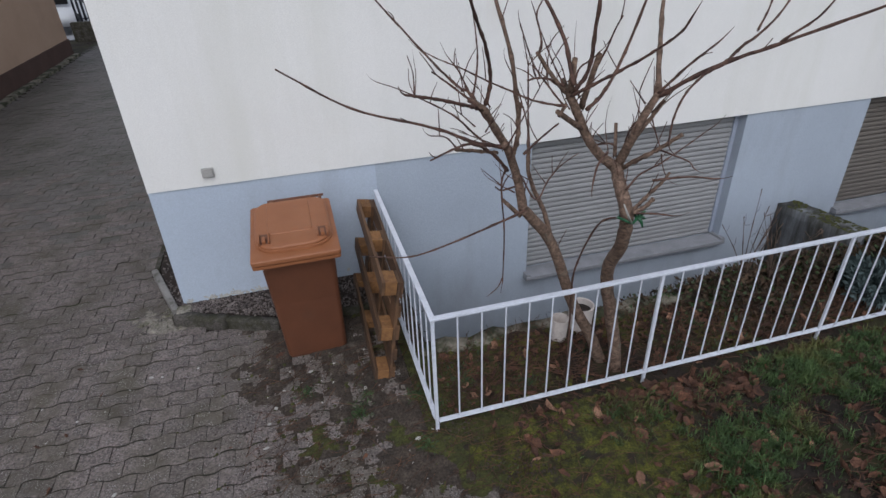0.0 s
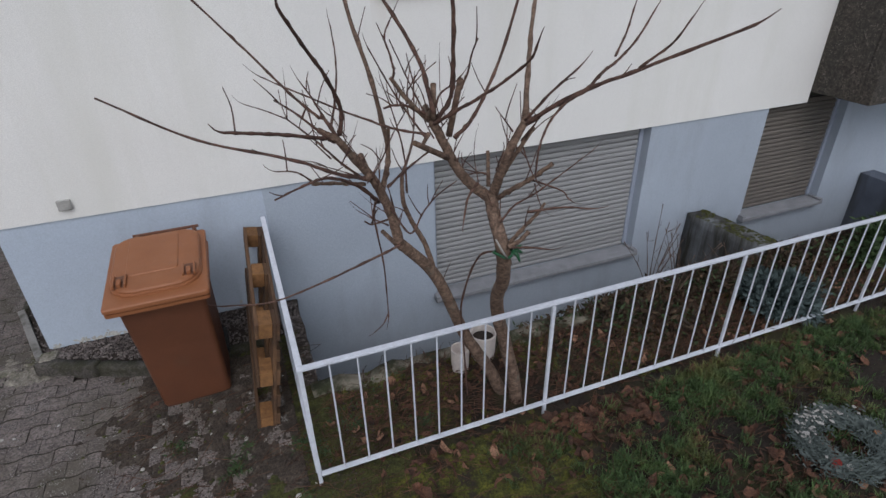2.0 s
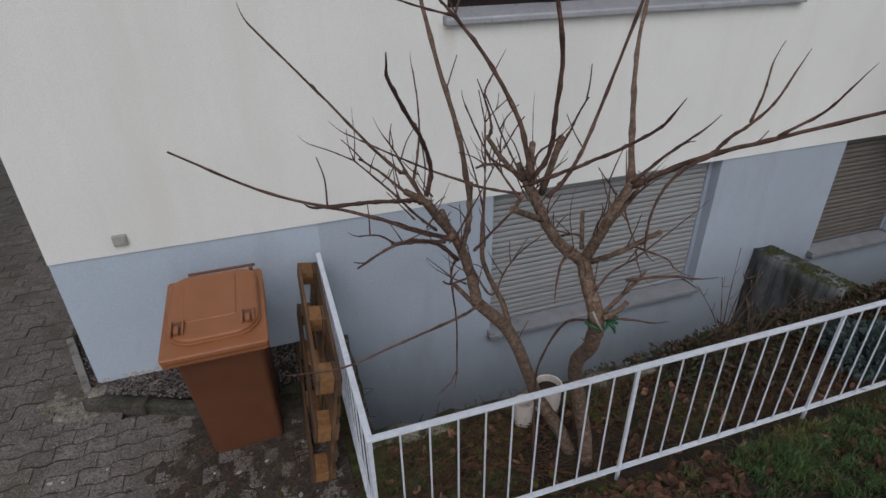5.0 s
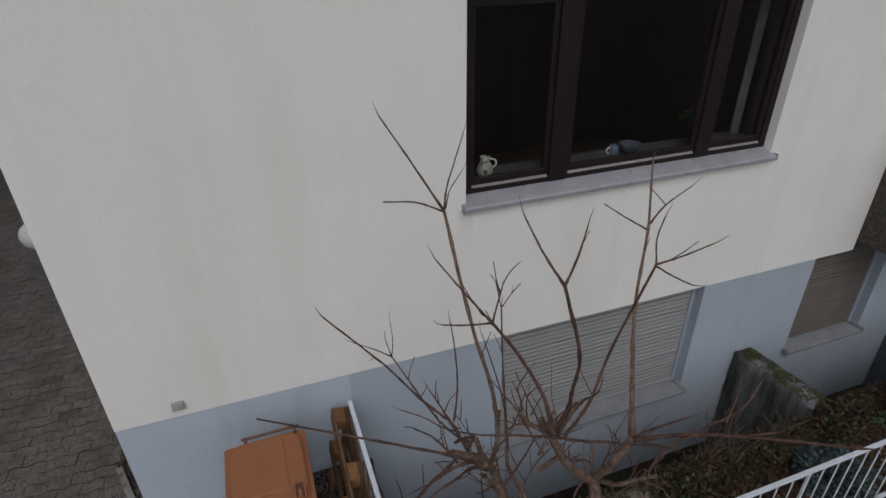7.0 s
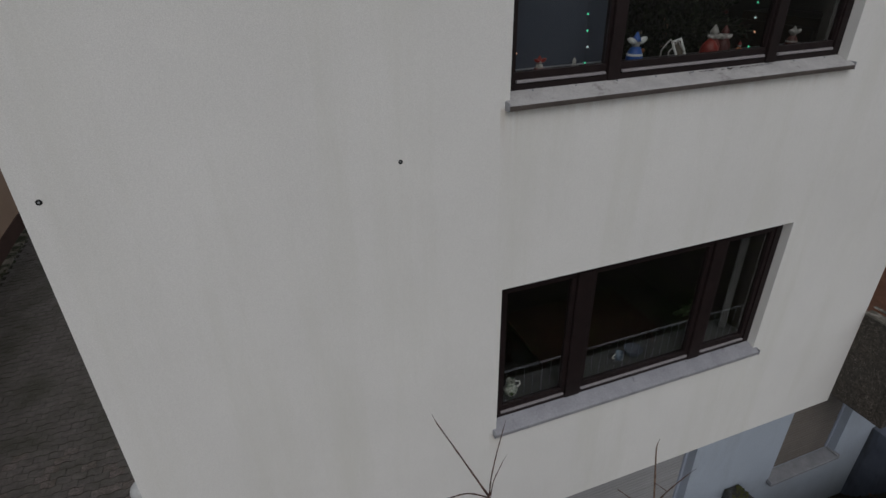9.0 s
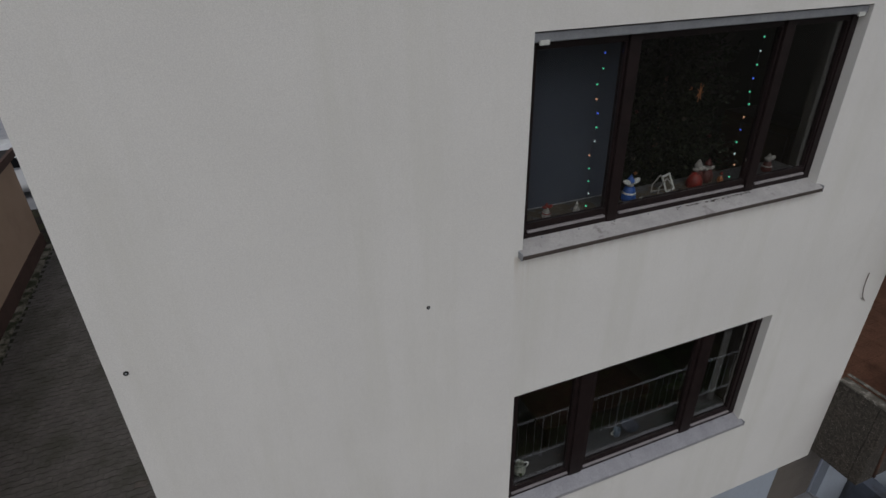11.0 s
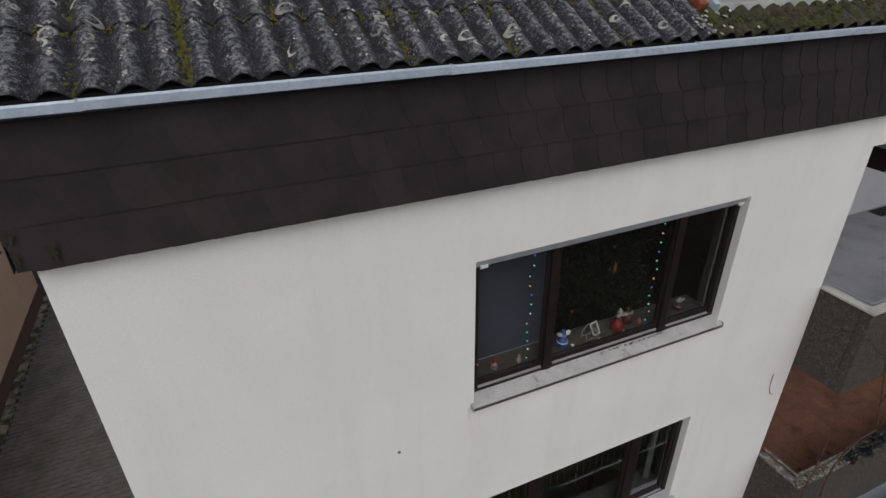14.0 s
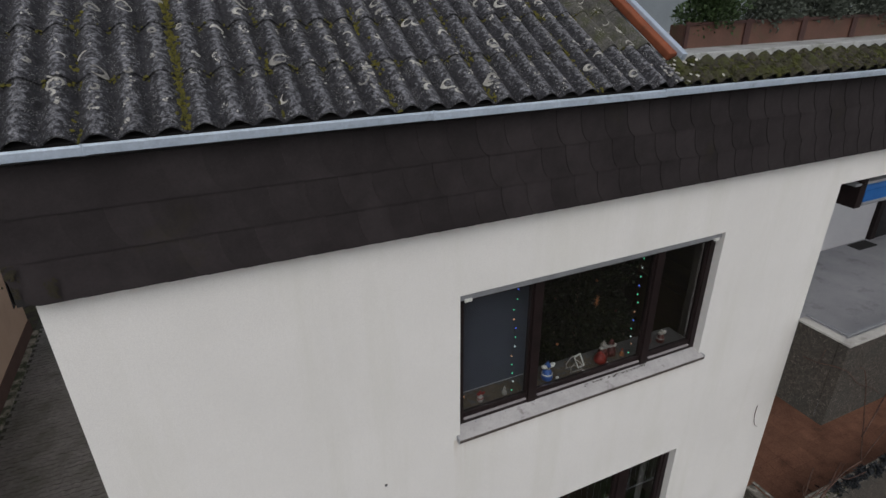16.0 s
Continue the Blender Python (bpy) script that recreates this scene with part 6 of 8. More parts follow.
py = [-6.7, -5.4, -4.2, -3.2, -2.6, -2.0, -1.6, -1.2, -0.8, -0.36]
jx = [(x, y, ground_z(x, y) + 0.008) for y in py for x in px]
raw_mesh("joint_sand", jx, [(j * len(px) + i, j * len(px) + i + 1, (j + 1) * len(px) + i + 1, (j + 1) * len(px) + i) for j in range(len(py) - 1) for i in range(len(px) - 1)], PAVER_SAND, paving)
raw_mesh("joint_sand", [(-4.5, -0.36, -0.142), (-0.02, -0.36, -0.142), (-0.30, 17.0, -0.142), (-4.5, 17.0, -0.142)], [(0, 1, 2, 3)], PAVER_SAND, paving)
structure(raw_mesh("yard", [(-30, 17.3, -0.12), (6, 17.3, -0.12), (6, 60, -0.12), (-30, 60, -0.12)], [(0, 1, 2, 3)], LOGGIA_FLOOR), "grey yard behind the low wall", "ground")

# moss lines and small weeds between the pavers
blobs = []
rng = random.Random(8)
for _ in range(1500):
    x, y = rng.uniform(-1.0, 2.0), rng.uniform(-2.6, -0.4)
    if x > paved_to(y):
        continue
    dens = smooth_step(-0.3, 1.5, x) * (0.5 + noise.noise((x * 2.3, y * 2.3, 1.0)))
    if rng.random() < dens:
        r = round((y + 0.36) / PY)
        if rng.random() < 0.6:
            y = -0.36 + r * PY + AMP * math.sin(math.tau * x / PX + (math.pi if r % 2 else 0)) + rng.gauss(0, 0.007)
        blobs.append((Matrix.Translation((x, y, ground_z(x, y) + 0.017)) @ Matrix.Rotation(rng.uniform(0, 6), 4, "Z"), rng.uniform(0.006, 0.026), rng.uniform(0.005, 0.018), rng.uniform(0.005, 0.010)))
GROUND_MOSS = surf("dark_ground_moss", (0.064, 0.066, 0.013), (0.026, 0.028, 0.010), 20, 0.95, 1.0, 80, grain=(0.4, 1.6))
scatter("paver_moss", blobs, GROUND_MOSS, None, "dark green moss between and over the pavers", "moss")

# soil and moss spread over the pavers: uneven skins that cover the stones where they lie thick
def ground_skin(name, region, step, depth, material, label, category):
    x0, x1, y0, y1 = region
    nx, ny = int((x1 - x0) / step), int((y1 - y0) / step)
    verts, faces = [], []
    for j in range(ny + 1):
        for i in range(nx + 1):
            x, y = x0 + i * step, y0 + j * step
            h = depth(x, y) + 0.004 * noise.noise((x * 18, y * 18, 5.0)) + 0.005 * noise.noise((x * 45, y * 45, 2.0)) + 0.004 * noise.noise((x * 110, y * 110, 8.0))
            verts.append((x, y, ground_z(x, y) + 0.022 + max(-0.022, min(0.010, h))))
    low = [v[2] - ground_z(v[0], v[1]) < 0.0015 for v in verts]
    for j in range(ny):
        for i in range(nx):
            q = (j * (nx + 1) + i, j * (nx + 1) + i + 1, (j + 1) * (nx + 1) + i + 1, (j + 1) * (nx + 1) + i)
            if not all(low[k] for k in q):
                faces.append(q)
    return tagged(raw_mesh(name, verts, faces, material), label, category, kind="stuff")


def lawn_moss_depth(x, y):
    edge = smooth_step(-0.10, 0.15, x - paved_to(y)) * (1 - smooth_step(2.3, 3.3, x + 0.3 * (y + 2.4))) * (1 - smooth_step(-2.06, -1.99, y))
    return -0.022 + 0.034 * edge * (0.62 + 0.7 * noise.noise((x * 3.1, y * 3.1, 81.0)) + 0.3 * noise.noise((x * 10.0, y * 10.0, 85.0)))


def soil_depth(x, y):
    near = smooth_step(0.15, 1.75, x + 0.35 * (y + 1.6))
    if x > paved_to(y) + 0.05:
        return -0.03
    by_bin = math.exp(-((x - 1.0) ** 2 + (y + 0.8) ** 2) / 0.22)
    return 0.030 * (0.58 * near + 0.30 * by_bin - 0.46 + 0.50 * noise.noise((x * 2.4, y * 2.4, 11.0)) + 0.45 * noise.noise((x * 9.0, y * 9.0, 31.0))) - 0.004


def moss_depth(x, y):
    near = smooth_step(0.6, 1.6, x)
    by_weed = math.exp(-((x - 1.52) ** 2 + (y + 1.85) ** 2) / 0.07)
    return 0.040 * (0.40 * near + 0.30 * by_weed - 0.58 + 0.55 * noise.noise((x * 3.6, y * 3.6, 51.0)) + 0.45 * noise.noise((x * 12.0, y * 12.0, 71.0))) - 0.003


PAVER_DIRT = surf("trodden_dirt", (0.066, 0.050, 0.038), (0.028, 0.021, 0.016), 11, 0.95, 1.0, 70, grain=(0.4, 1.6), stain=(0.115, 0.096, 0.080), stain_scale=14, stain_from=0.56, stain_to=0.72)
ground_skin("paver_soil", (0.1, 2.6, -2.95, -0.36), 0.012, soil_depth, PAVER_DIRT, "brown dirt trodden over the pavers", "soil")
ground_skin("paver_moss_patch", (0.2, 2.3, -2.6, -0.36), 0.012, moss_depth, GROUND_MOSS, "dark green moss patches creeping over the pavers", "moss")
BRIGHT_MOSS = surf("bright_lawn_moss", (0.092, 0.092, 0.011), (0.016, 0.018, 0.006), 13, 0.95, 1.0, 80, grain=(0.35, 1.7), stain=(0.024, 0.018, 0.012), stain_scale=11, stain_from=0.50, stain_to=0.62)
ground_skin("lawn_moss_carpet", (1.4, 3.4, -3.5, -1.98), 0.016, lawn_moss_depth, BRIGHT_MOSS, "yellow-green moss carpet at the edge of the lawn", "moss")
rng = random.Random(41)
# small pale crumbs of stone on the pavers
blobs = []
for _ in range(150):
    x, y = rng.uniform(-1.0, 1.7), rng.uniform(-2.6, -0.45)
    if rng.random() < 0.35 + 0.6 * noise.noise((x * 2, y * 2, 91.0)):
        s = rng.choice((0.006, 0.008, 0.010, 0.016))
        blobs.append((Matrix.Translation((x, y, ground_z(x, y) + 0.0225)) @ Matrix.Rotation(rng.uniform(0, 6), 4, "Z"), s * rng.uniform(0.7, 1.5), s * rng.uniform(0.5, 1.0), s * 0.35))
crumbs, bits = [], []
while len(crumbs) < 3800:
    x, y = rng.uniform(0.2, 2.6), rng.uniform(-2.95, -0.4)
    if x < paved_to(y) + 0.5 and rng.random() < smooth_step(0.1, 1.6, x) * (0.35 + noise.noise((x * 3.1, y * 3.1, 14.0))):
        s = rng.uniform(0.002, 0.008)
        crumbs.append((Matrix.Translation((x, y, ground_z(x, y) + 0.0225)) @ Matrix.Rotation(rng.uniform(0, 6), 4, "Z"), s * 1.3, s, s * 0.8))
scatter("soil_crumbs", crumbs, PAVER_DIRT, None, "crumbs of dark soil and grit on the pavers", "soil")
scatter("pale_crumbs", blobs, PALE_CRUMB, None, "pale crumbs of mortar and stone on the pavers", "stones")
blobs = []
while len(blobs) < 3000:
    x, y = rng.uniform(1.55, 3.6), rng.uniform(-3.3, -1.98)
    if x > paved_to(y) - 0.12 and rng.random() < (1 - smooth_step(2.4, 3.5, x)) * (0.3 + noise.noise((x * 2, y * 2, 15.0))):
        blobs.append((Matrix.Translation((x, y, ground_z(x, y) + 0.001)) @ Matrix.Rotation(rng.uniform(0, 6), 4, "Z"), rng.uniform(0.010, 0.034), rng.uniform(0.008, 0.028), rng.uniform(0.005, 0.014)))
LAWN_MOSS = surf("lawn_moss", (0.084, 0.086, 0.012), (0.028, 0.031, 0.009), 12, 0.95, 0.9, 90, island=0.35)
scatter("lawn_moss", blobs, LAWN_MOSS, None, "yellow-green moss cushions at the edge of the lawn", "moss")

# ---- kerbs and gravel along the house ----
kerb = structure(thing("kerb", "low grey kerb stones along the house", "kerb", (0, -0.3, -0.1)), "low grey kerb stones along the house", "kerb")
slant = Matrix.Translation((-0.03, -0.125, 0)) @ Matrix.Rotation(radians(-23.5), 4, "Z")
for k in range(2):
    stone = rough_box("kerb_stone", (k * 0.46, -0.075, -0.19), (0.45 + k * 0.46, 0.0, -0.032), 0.035, 0.018, KERB, 20.0 + k, parent=kerb)
    stone.data.transform(slant)
rough_box("kerb_stone", (0.82, -0.56, -0.19), (1.66, -0.48, -0.045), 0.04, 0.018, KERB, 24.0, parent=kerb)
flare = Matrix.Translation((-0.03, -0.06, 0)) @ Matrix.Rotation(radians(20.5), 4, "Z")
bm = bmesh.new()
add_box(bm, (-0.055, 0.0, -0.18), (0.0, 0.80, -0.038), 0.008, flare)
part("edging_slab", bm, KERB_PALE, kerb, "pale upright edging slab")
for k in range(7):
    bm = bmesh.new()
    add_box(bm, (-0.36, 0.75 + k * 0.99, -0.18), (-0.31, 1.73 + k * 0.99, -0.075), 0.010)
    part("kerb_stone", bm, KERB, kerb)
bm = bmesh.new()
add_box(bm, (-0.045, -0.17, -0.18), (0.075, -0.05, -0.026), 0.02, None)
part("corner_stone", bm, CORNER_STONE, kerb, "pale chipped corner stone")


def kerb_line(x):
    """The rear edge of the front kerb."""
    return -0.10 - 0.43 * x if x < 0.8 else -0.48


fill = [(-0.05, -0.05, -0.062), (-0.30, 0.72, -0.075), (-0.30, 8.0, -0.085), (0.02, 8.0, -0.06), (0.02, 0.02, -0.052)]
rear = [(x, 0.01, -0.052) for x in (0.02, 0.5, 1.0, 1.74)]
front = [(x, kerb_line(x) - 0.01, -0.062) for x in (-0.02, 0.5, 1.0, 1.74)]
structure(raw_mesh("gravel_bed", fill + rear + front, [(0, 1, 4), (1, 2, 3, 4)] + [(9 + k, 10 + k, 6 + k, 5 + k) for k in range(3)], SOIL), "dark soil under the gravel along the house", "ground")
blobs = []
rng = random.Random(12)
while len(blobs) < 3000:
    if rng.random() < 0.8:
        x = rng.uniform(-0.02, 1.72)
        y = rng.uniform(kerb_line(x), -0.005)
    else:
        y = rng.uniform(0.0, 3.5)
        x = rng.uniform(-0.05 - 0.36 * min(y, 0.7), -0.01)
    blobs.append((Matrix.Translation((x, y, -0.058 + rng.uniform(0, 0.012))) @ Euler((rng.uniform(-0.5, 0.5), rng.uniform(-0.5, 0.5), rng.uniform(0, 6))).to_matrix().to_4x4(), rng.uniform(0.005, 0.015), rng.uniform(0.005, 0.012), rng.uniform(0.006, 0.014)))
scatter("gravel", blobs, GRAVEL, None, "grey gravel strip along the house wall", "gravel")


def mortar_depth(x, y):
    heap = sum(w * math.exp(-((x - a) ** 2 + (y - b) ** 2) / c) for a, b, c, w in ((-0.24, 0.03, 0.022, 1.1), (-0.09, -0.08, 0.014, 1.1), (0.02, -0.26, 0.010, 1.0), (-0.38, -0.08, 0.010, 0.9), (-0.14, -0.22, 0.014, 0.95), (-0.28, -0.16, 0.010, 0.8)))
    return -0.022 + 0.032 * heap * (0.62 + 0.9 * noise.noise((x * 11, y * 11, 3.0)) + 0.5 * noise.noise((x * 34, y * 34, 7.0)))


ground_skin("mortar_smear", (-0.62, 0.16, -0.46, 0.24), 0.010, mortar_depth, CORNER_STONE, "pale crumbling mortar smeared over the pavers", "mortar")


# ---- lawn, litter, bed ----
def blades(name, spots, material, label, category, seed, lean=0.6, wide=0.004):
    r = random.Random(seed)
    verts, faces = [], []
    for x, y, h in spots:
        z = ground_z(x, y) - 0.004
        a, b = r.uniform(0, 6.3), r.uniform(0.1, lean)
        d = Vector((math.cos(a), math.sin(a), 0))
        s = Vector((-d.y, d.x, 0)) * wide * r.uniform(0.6, 1.3)
        p = Vector((x, y, z))
        q = p + Vector((0, 0, h * 0.6)) + d * h * b * 0.4
        t = p + Vector((0, 0, h * (1 - 0.35 * b))) + d * h * b
        o = len(verts)
        verts += [p - s, p + s, q + s * 0.8, q - s * 0.8, t]
        faces += [(o, o + 1, o + 2, o + 3), (o + 3, o + 2, o + 4)]
    return tagged(raw_mesh(name, verts, faces, material), label, category, kind="stuff")


rng = random.Random(17)
spots = []
while len(spots) < 24000:
    x, y = rng.uniform(1.75, 9.0), rng.uniform(-4.6, -2.02)
    g = noise.noise((x * 1.7, y * 1.7, 3.0)) + 0.6 * noise.noise((x * 5, y * 5, 7.0))
    edge_in = smooth_step(2.0, 3.0, x + 0.25 * (y + 2.0))
    if rng.random() < (0.10 + edge_in) * (0.12 + 1.0 * max(0.0, g + 0.2)):
        spots.append((x, y, rng.uniform(0.015, 0.05)))
tufts = 0
while tufts < 1500:
    x, y = rng.uniform(2.1, 9.0), rng.uniform(-4.4, -2.03)
    g = noise.noise((x * 1.7, y * 1.7, 3.0)) + 0.5 * noise.noise((x * 4, y * 4, 7.0)) - 0.35 * smooth_step(-2.75, -3.2, y)
    if rng.random() < smooth_step(2.2, 3.1, x + 0.25 * (y + 2.0)) * max(0.04, g + 0.18):
        tufts += 1
        size = rng.uniform(0.5, 1.25)
        for _ in range(rng.randint(22, 60)):
            a, d = rng.uniform(0, 6.3), abs(rng.gauss(0, 0.030 * size))
            spots.append((x + d * math.cos(a), y + d * math.sin(a), size * rng.uniform(0.035, 0.10)))
blades("grass", spots, GRASS, "patchy winter grass with green tufts", "grass", 5, 0.9, 0.003)
spots = []
for cx, cy in ((1.27, -1.66), (1.65, -1.62), (1.62, -2.05), (0.95, -1.35), (1.75, -1.70), (1.34, -1.52), (2.0, -1.6), (2.4, -1.75), (3.9, -1.5)):
    for _ in range(130):
        a, d = rng.uniform(0, 6.3), abs(rng.gauss(0, 0.045))
        spots.append((cx + d * math.cos(a), cy + d * math.sin(a), rng.uniform(0.02, 0.06)))
blades("weeds", spots, GREEN_LEAF, "small green weeds between the stones", "weed", 6, 1.6, 0.006)
spots = []
while len(spots) < 4500:
    x, y = rng.uniform(1.75, 9.0), rng.uniform(-1.92, -1.08)
    if noise.noise((x * 2, y * 2, 9.0)) + 0.6 * smooth_step(3.2, 5.0, x) > 0.22:
        spots.append((x, y, rng.uniform(0.02, 0.09) * (1 + 1.3 * smooth_step(3.8, 5.2, x))))
blades("dry_bed_growth", spots, STRAW, "dry brown stalks and dead growth in the bed", "dead plants", 9, 2.2, 0.0022)
spots = []
while len(spots) < 1500:
    x, y = rng.uniform(1.8, 9.0), rng.uniform(-1.92, -1.0)
    if noise.noise((x * 2.4, y * 2.4, 19.0)) + 0.25 * smooth_step(3.2, 4.6, x) - 0.12 > 0.0:
        spots.append((x, y, rng.uniform(0.015, 0.06)))
blades("ground_cover", spots, GREEN_LEAF, "low green ground cover and moss in the bed", "ground cover", 10, 2.0, 0.007)


def sticks(name, count, region, material, label, seed, lo=0.08, hi=0.3):
    r = random.Random(seed)
    bm_v, bm_f = [], []
    for _ in range(count):
        x, y = r.uniform(region[0], region[1]), r.uniform(region[2], region[3])
        a, l = r.gauss(0.2, 0.7), r.uniform(lo, hi)
        d = Vector((math.cos(a), math.sin(a), r.uniform(-0.03, 0.08)))
        p = Vector((x, y, ground_z(x, y) + r.uniform(0.012, 0.035)))
        s = Vector((-d.y, d.x, 0)).normalized() * 0.0018
        u = Vector((0, 0, 0.0025))
        bend = Vector((r.uniform(-0.02, 0.02), r.uniform(-0.02, 0.02), 0.006))
        o = len(bm_v)
        for q in (p, p + d * l * 0.5 + bend, p + d * l):
            bm_v += [q - s, q + s, q + u]
        for k in (0, 3):
            for i in range(3):
                j = (i + 1) % 3
                bm_f.append((o + k + i, o + k + j, o + k + 3 + j, o + k + 3 + i))
    return tagged(raw_mesh(name, bm_v, bm_f, material), label, "twigs", kind="stuff")


sticks("bed_twigs", 1500, (1.78, 5.6, -1.92, -1.27), STRAW, "reddish dry stalks lying in the bed", 2)
sticks("paver_straw", 620, (0.5, 2.5, -2.8, -0.7), STRAW, "dry straw and twigs scattered on the pavers", 3, 0.05, 0.28)
sticks("lawn_twigs", 700, (1.55, 5.0, -3.2, -2.0), STRAW, "dry twigs lying in the grass", 4, 0.06, 0.25)


def leaves(name, count, place, material, label, seed, size=0.035):
    r = random.Random(seed)
    verts, faces = [], []
    n = 0
    while n < count:
        got = place(r)
        if got is None:
            continue
        x, y = got
        n += 1
        s = size * r.uniform(0.55, 1.5)
        m = Matrix.Translation((x, y, ground_z(x, y) + r.uniform(0.010, 0.035))) @ Euler((r.gauss(0, 0.55), r.gauss(0, 0.55), r.uniform(0, 6.3))).to_matrix().to_4x4()
        # a crumpled leaf: a ragged rim round a folded midrib
        c, w = r.uniform(-0.8, 1.5), r.uniform(0.34, 0.68)
        o, rim = len(verts), 10
        for k in range(rim):
            a = math.tau * k / rim
            far = r.uniform(0.72, 1.12) * (1.0 if k % 2 else 0.86)
            u, v = far * math.cos(a), far * w * math.sin(a)
            verts.append(m @ Vector((u * s, v * s, s * (c * 0.8 * v * v + 0.30 * c * u * u + 0.12 * r.uniform(-1, 1)))))
        verts += [m @ Vector((u * s, 0, s * (0.10 * c * u * u - 0.05 + 0.05 * r.uniform(-1, 1)))) for u in (-0.4, 0.4)]
        for k in range(rim):
            j = (k + 1) % rim
            mid = o + rim + (1 if math.cos(math.tau * (k + 0.5) / rim) > 0 else 0)
            faces.append((o + k, o + j, mid))
        faces += [(o + 3, o + rim, o + rim + 1), (o + 8, o + rim + 1, o + rim)]
    return tagged(raw_mesh(name, verts, faces, material), label, "dead leaves", kind="stuff")


def on_lawn(r):
    x, y = r.uniform(1.85, 7.5), r.uniform(-3.9, -2.0)
    return (x, y) if r.random() < 0.35 + 0.7 * noise.noise((x * 1.3, y * 1.3, 6.0)) + 0.25 * smooth_step(-2.5, -2.0, y) else None


def by_fence(r):
    x, y = r.uniform(2.2, 5.4), -2.02 - abs(r.gauss(0, 0.16))
    return (x, y) if noise.noise((x * 1.6, y * 2.0, 44.0)) > -0.12 else None


def in_bed(r):
    return r.uniform(1.78, 8.0), r.uniform(-1.94, -1.27)


def in_well(r):
    return r.uniform(6.5, 9.0), r.uniform(-1.05, -0.05)


leaves("lawn_leaves", 430, on_lawn, DEAD_LEAF, "brown fallen leaves on the grass", 1, 0.048)
leaves("fence_leaves", 330, by_fence, DEAD_LEAF, "reddish brown leaves gathered along the foot of the railing", 12, 0.050)
leaves("lawn_leaves_pale", 130, on_lawn, DEAD_LEAF_PALE, "pale curled fallen leaves on the grass", 2, 0.050)
leaves("litter_patch", 420, lambda r: (3.9 + r.gauss(0, 0.7), -3.25 + r.gauss(0, 0.28)), DEAD_LEAF, "dark reddish leaf litter lying on bare soil", 7, 0.034)
leaves("bed_leaves", 650, in_bed, DEAD_LEAF, "dark brown leaf litter in the bed", 3)
leaves("bed_leaves_pale", 150, in_bed, DEAD_LEAF_PALE, "pale leaf litter in the bed", 4)
leaves("deep_well_leaves", 420, lambda r: (r.uniform(1.95, 6.15), r.uniform(-1.1, -0.03)), DEAD_LEAF, "dark leaf litter on the soil of the light well", 8)
leaves("well_leaves", 260, in_well, DEAD_LEAF, "leaf litter under the balcony", 5)
leaves("leaf_bits", 420, lambda r: (0.3 + 2.0 * r.random() ** 0.6, r.uniform(-2.9, -0.5)), DEAD_LEAF, "small bits of dead leaf on pavers and moss", 9, 0.011)
leaves("paver_leaves", 26, lambda r: (r.uniform(-1.2, 1.6), r.uniform(-2.3, -0.5)), DEAD_LEAF, "single dark leaves on the pavers", 6, 0.03)

blobs = []
rng = random.Random(55)
while len(blobs) < 1700:
    x, y = rng.uniform(1.8, 8.5), rng.uniform(-1.92, -1.24)
    if rng.random() < 0.05 + noise.noise((x * 1.8, y * 2.5, 23.0)) + 0.8 * smooth_step(-1.45, -1.15, y):
        blobs.append((Matrix.Translation((x, y, max(ground_z(x, y), -0.10) + 0.004)) @ Matrix.Rotation(rng.uniform(0, 6), 4, "Z"), rng.uniform(0.010, 0.04), rng.uniform(0.010, 0.03), rng.uniform(0.008, 0.03)))
scatter("bed_moss", blobs, LAWN_MOSS, None, "mossy hummocks along the edge of the light well", "moss")

blobs = []
for _ in range(230):
    x, y = rng.uniform(6.15, 6.37), rng.uniform(-1.0, -0.02)
    if rng.random() < 0.45 + 1.2 * noise.noise((x * 6, y * 4, 33.0)):
        blobs.append((Matrix.Translation((x, y, -0.089 - 0.08 * y)) @ Matrix.Rotation(rng.uniform(0, 6), 4, "Z"), rng.uniform(0.010, 0.03), rng.uniform(0.010, 0.026), rng.uniform(0.006, 0.018)))
scatter("wall_moss", blobs, LAWN_MOSS, None, "moss cushions on top of the cross wall", "moss")

def undergrowth(name, count, material, label, seed, size):
    """Tangled low leaves along the edge of the light well."""
    r = random.Random(seed)
    verts, faces, n = [], [], 0
    while n < count:
        x = r.uniform(3.4, 8.8)
        y = r.uniform(-1.85 if r.random() < 0.3 else -1.42, -1.02 - 0.1 * r.random() if x < 6.1 else -0.95)
        top = 0.20 * smooth_step(3.3, 4.6, x) * max(0.0, 0.55 + 0.9 * noise.noise((x * 2.2, y * 3.0, 61.0))) * smooth_step(-1.95, -1.5, y)
        if r.random() > 0.25 + top * 6:
            continue
        n += 1
        p = Vector((x, y, (max(ground_z(x, y), -0.10) if x < 6.36 else ground_z(x, y)) + r.uniform(-0.01, top)))
        ax = Vector((r.gauss(0, 1), r.gauss(0, 1), r.gauss(0.4, 0.6))).normalized()
        sd = ax.orthogonal().normalized()
        sd.rotate(Matrix.Rotation(r.uniform(0, 6.3), 3, ax))
        l, w = size * r.uniform(0.6, 1.5), size * r.uniform(0.14, 0.32)
        o = len(verts)
        verts += [p, p + ax * l * 0.5 + sd * w, p + ax * l, p + ax * l * 0.5 - sd * w]
        faces.append((o, o + 1, o + 2, o + 3))
    return tagged(raw_mesh(name, verts, faces, material), label, "undergrowth", kind="stuff")


undergrowth("brown_undergrowth", 15000, DRY_LITTER, "tangled tan and brown dead growth in the bed", 71, 0.05)
undergrowth("green_undergrowth", 4200, GREEN_LEAF, "dark green low leaves among the dead growth", 72, 0.045)

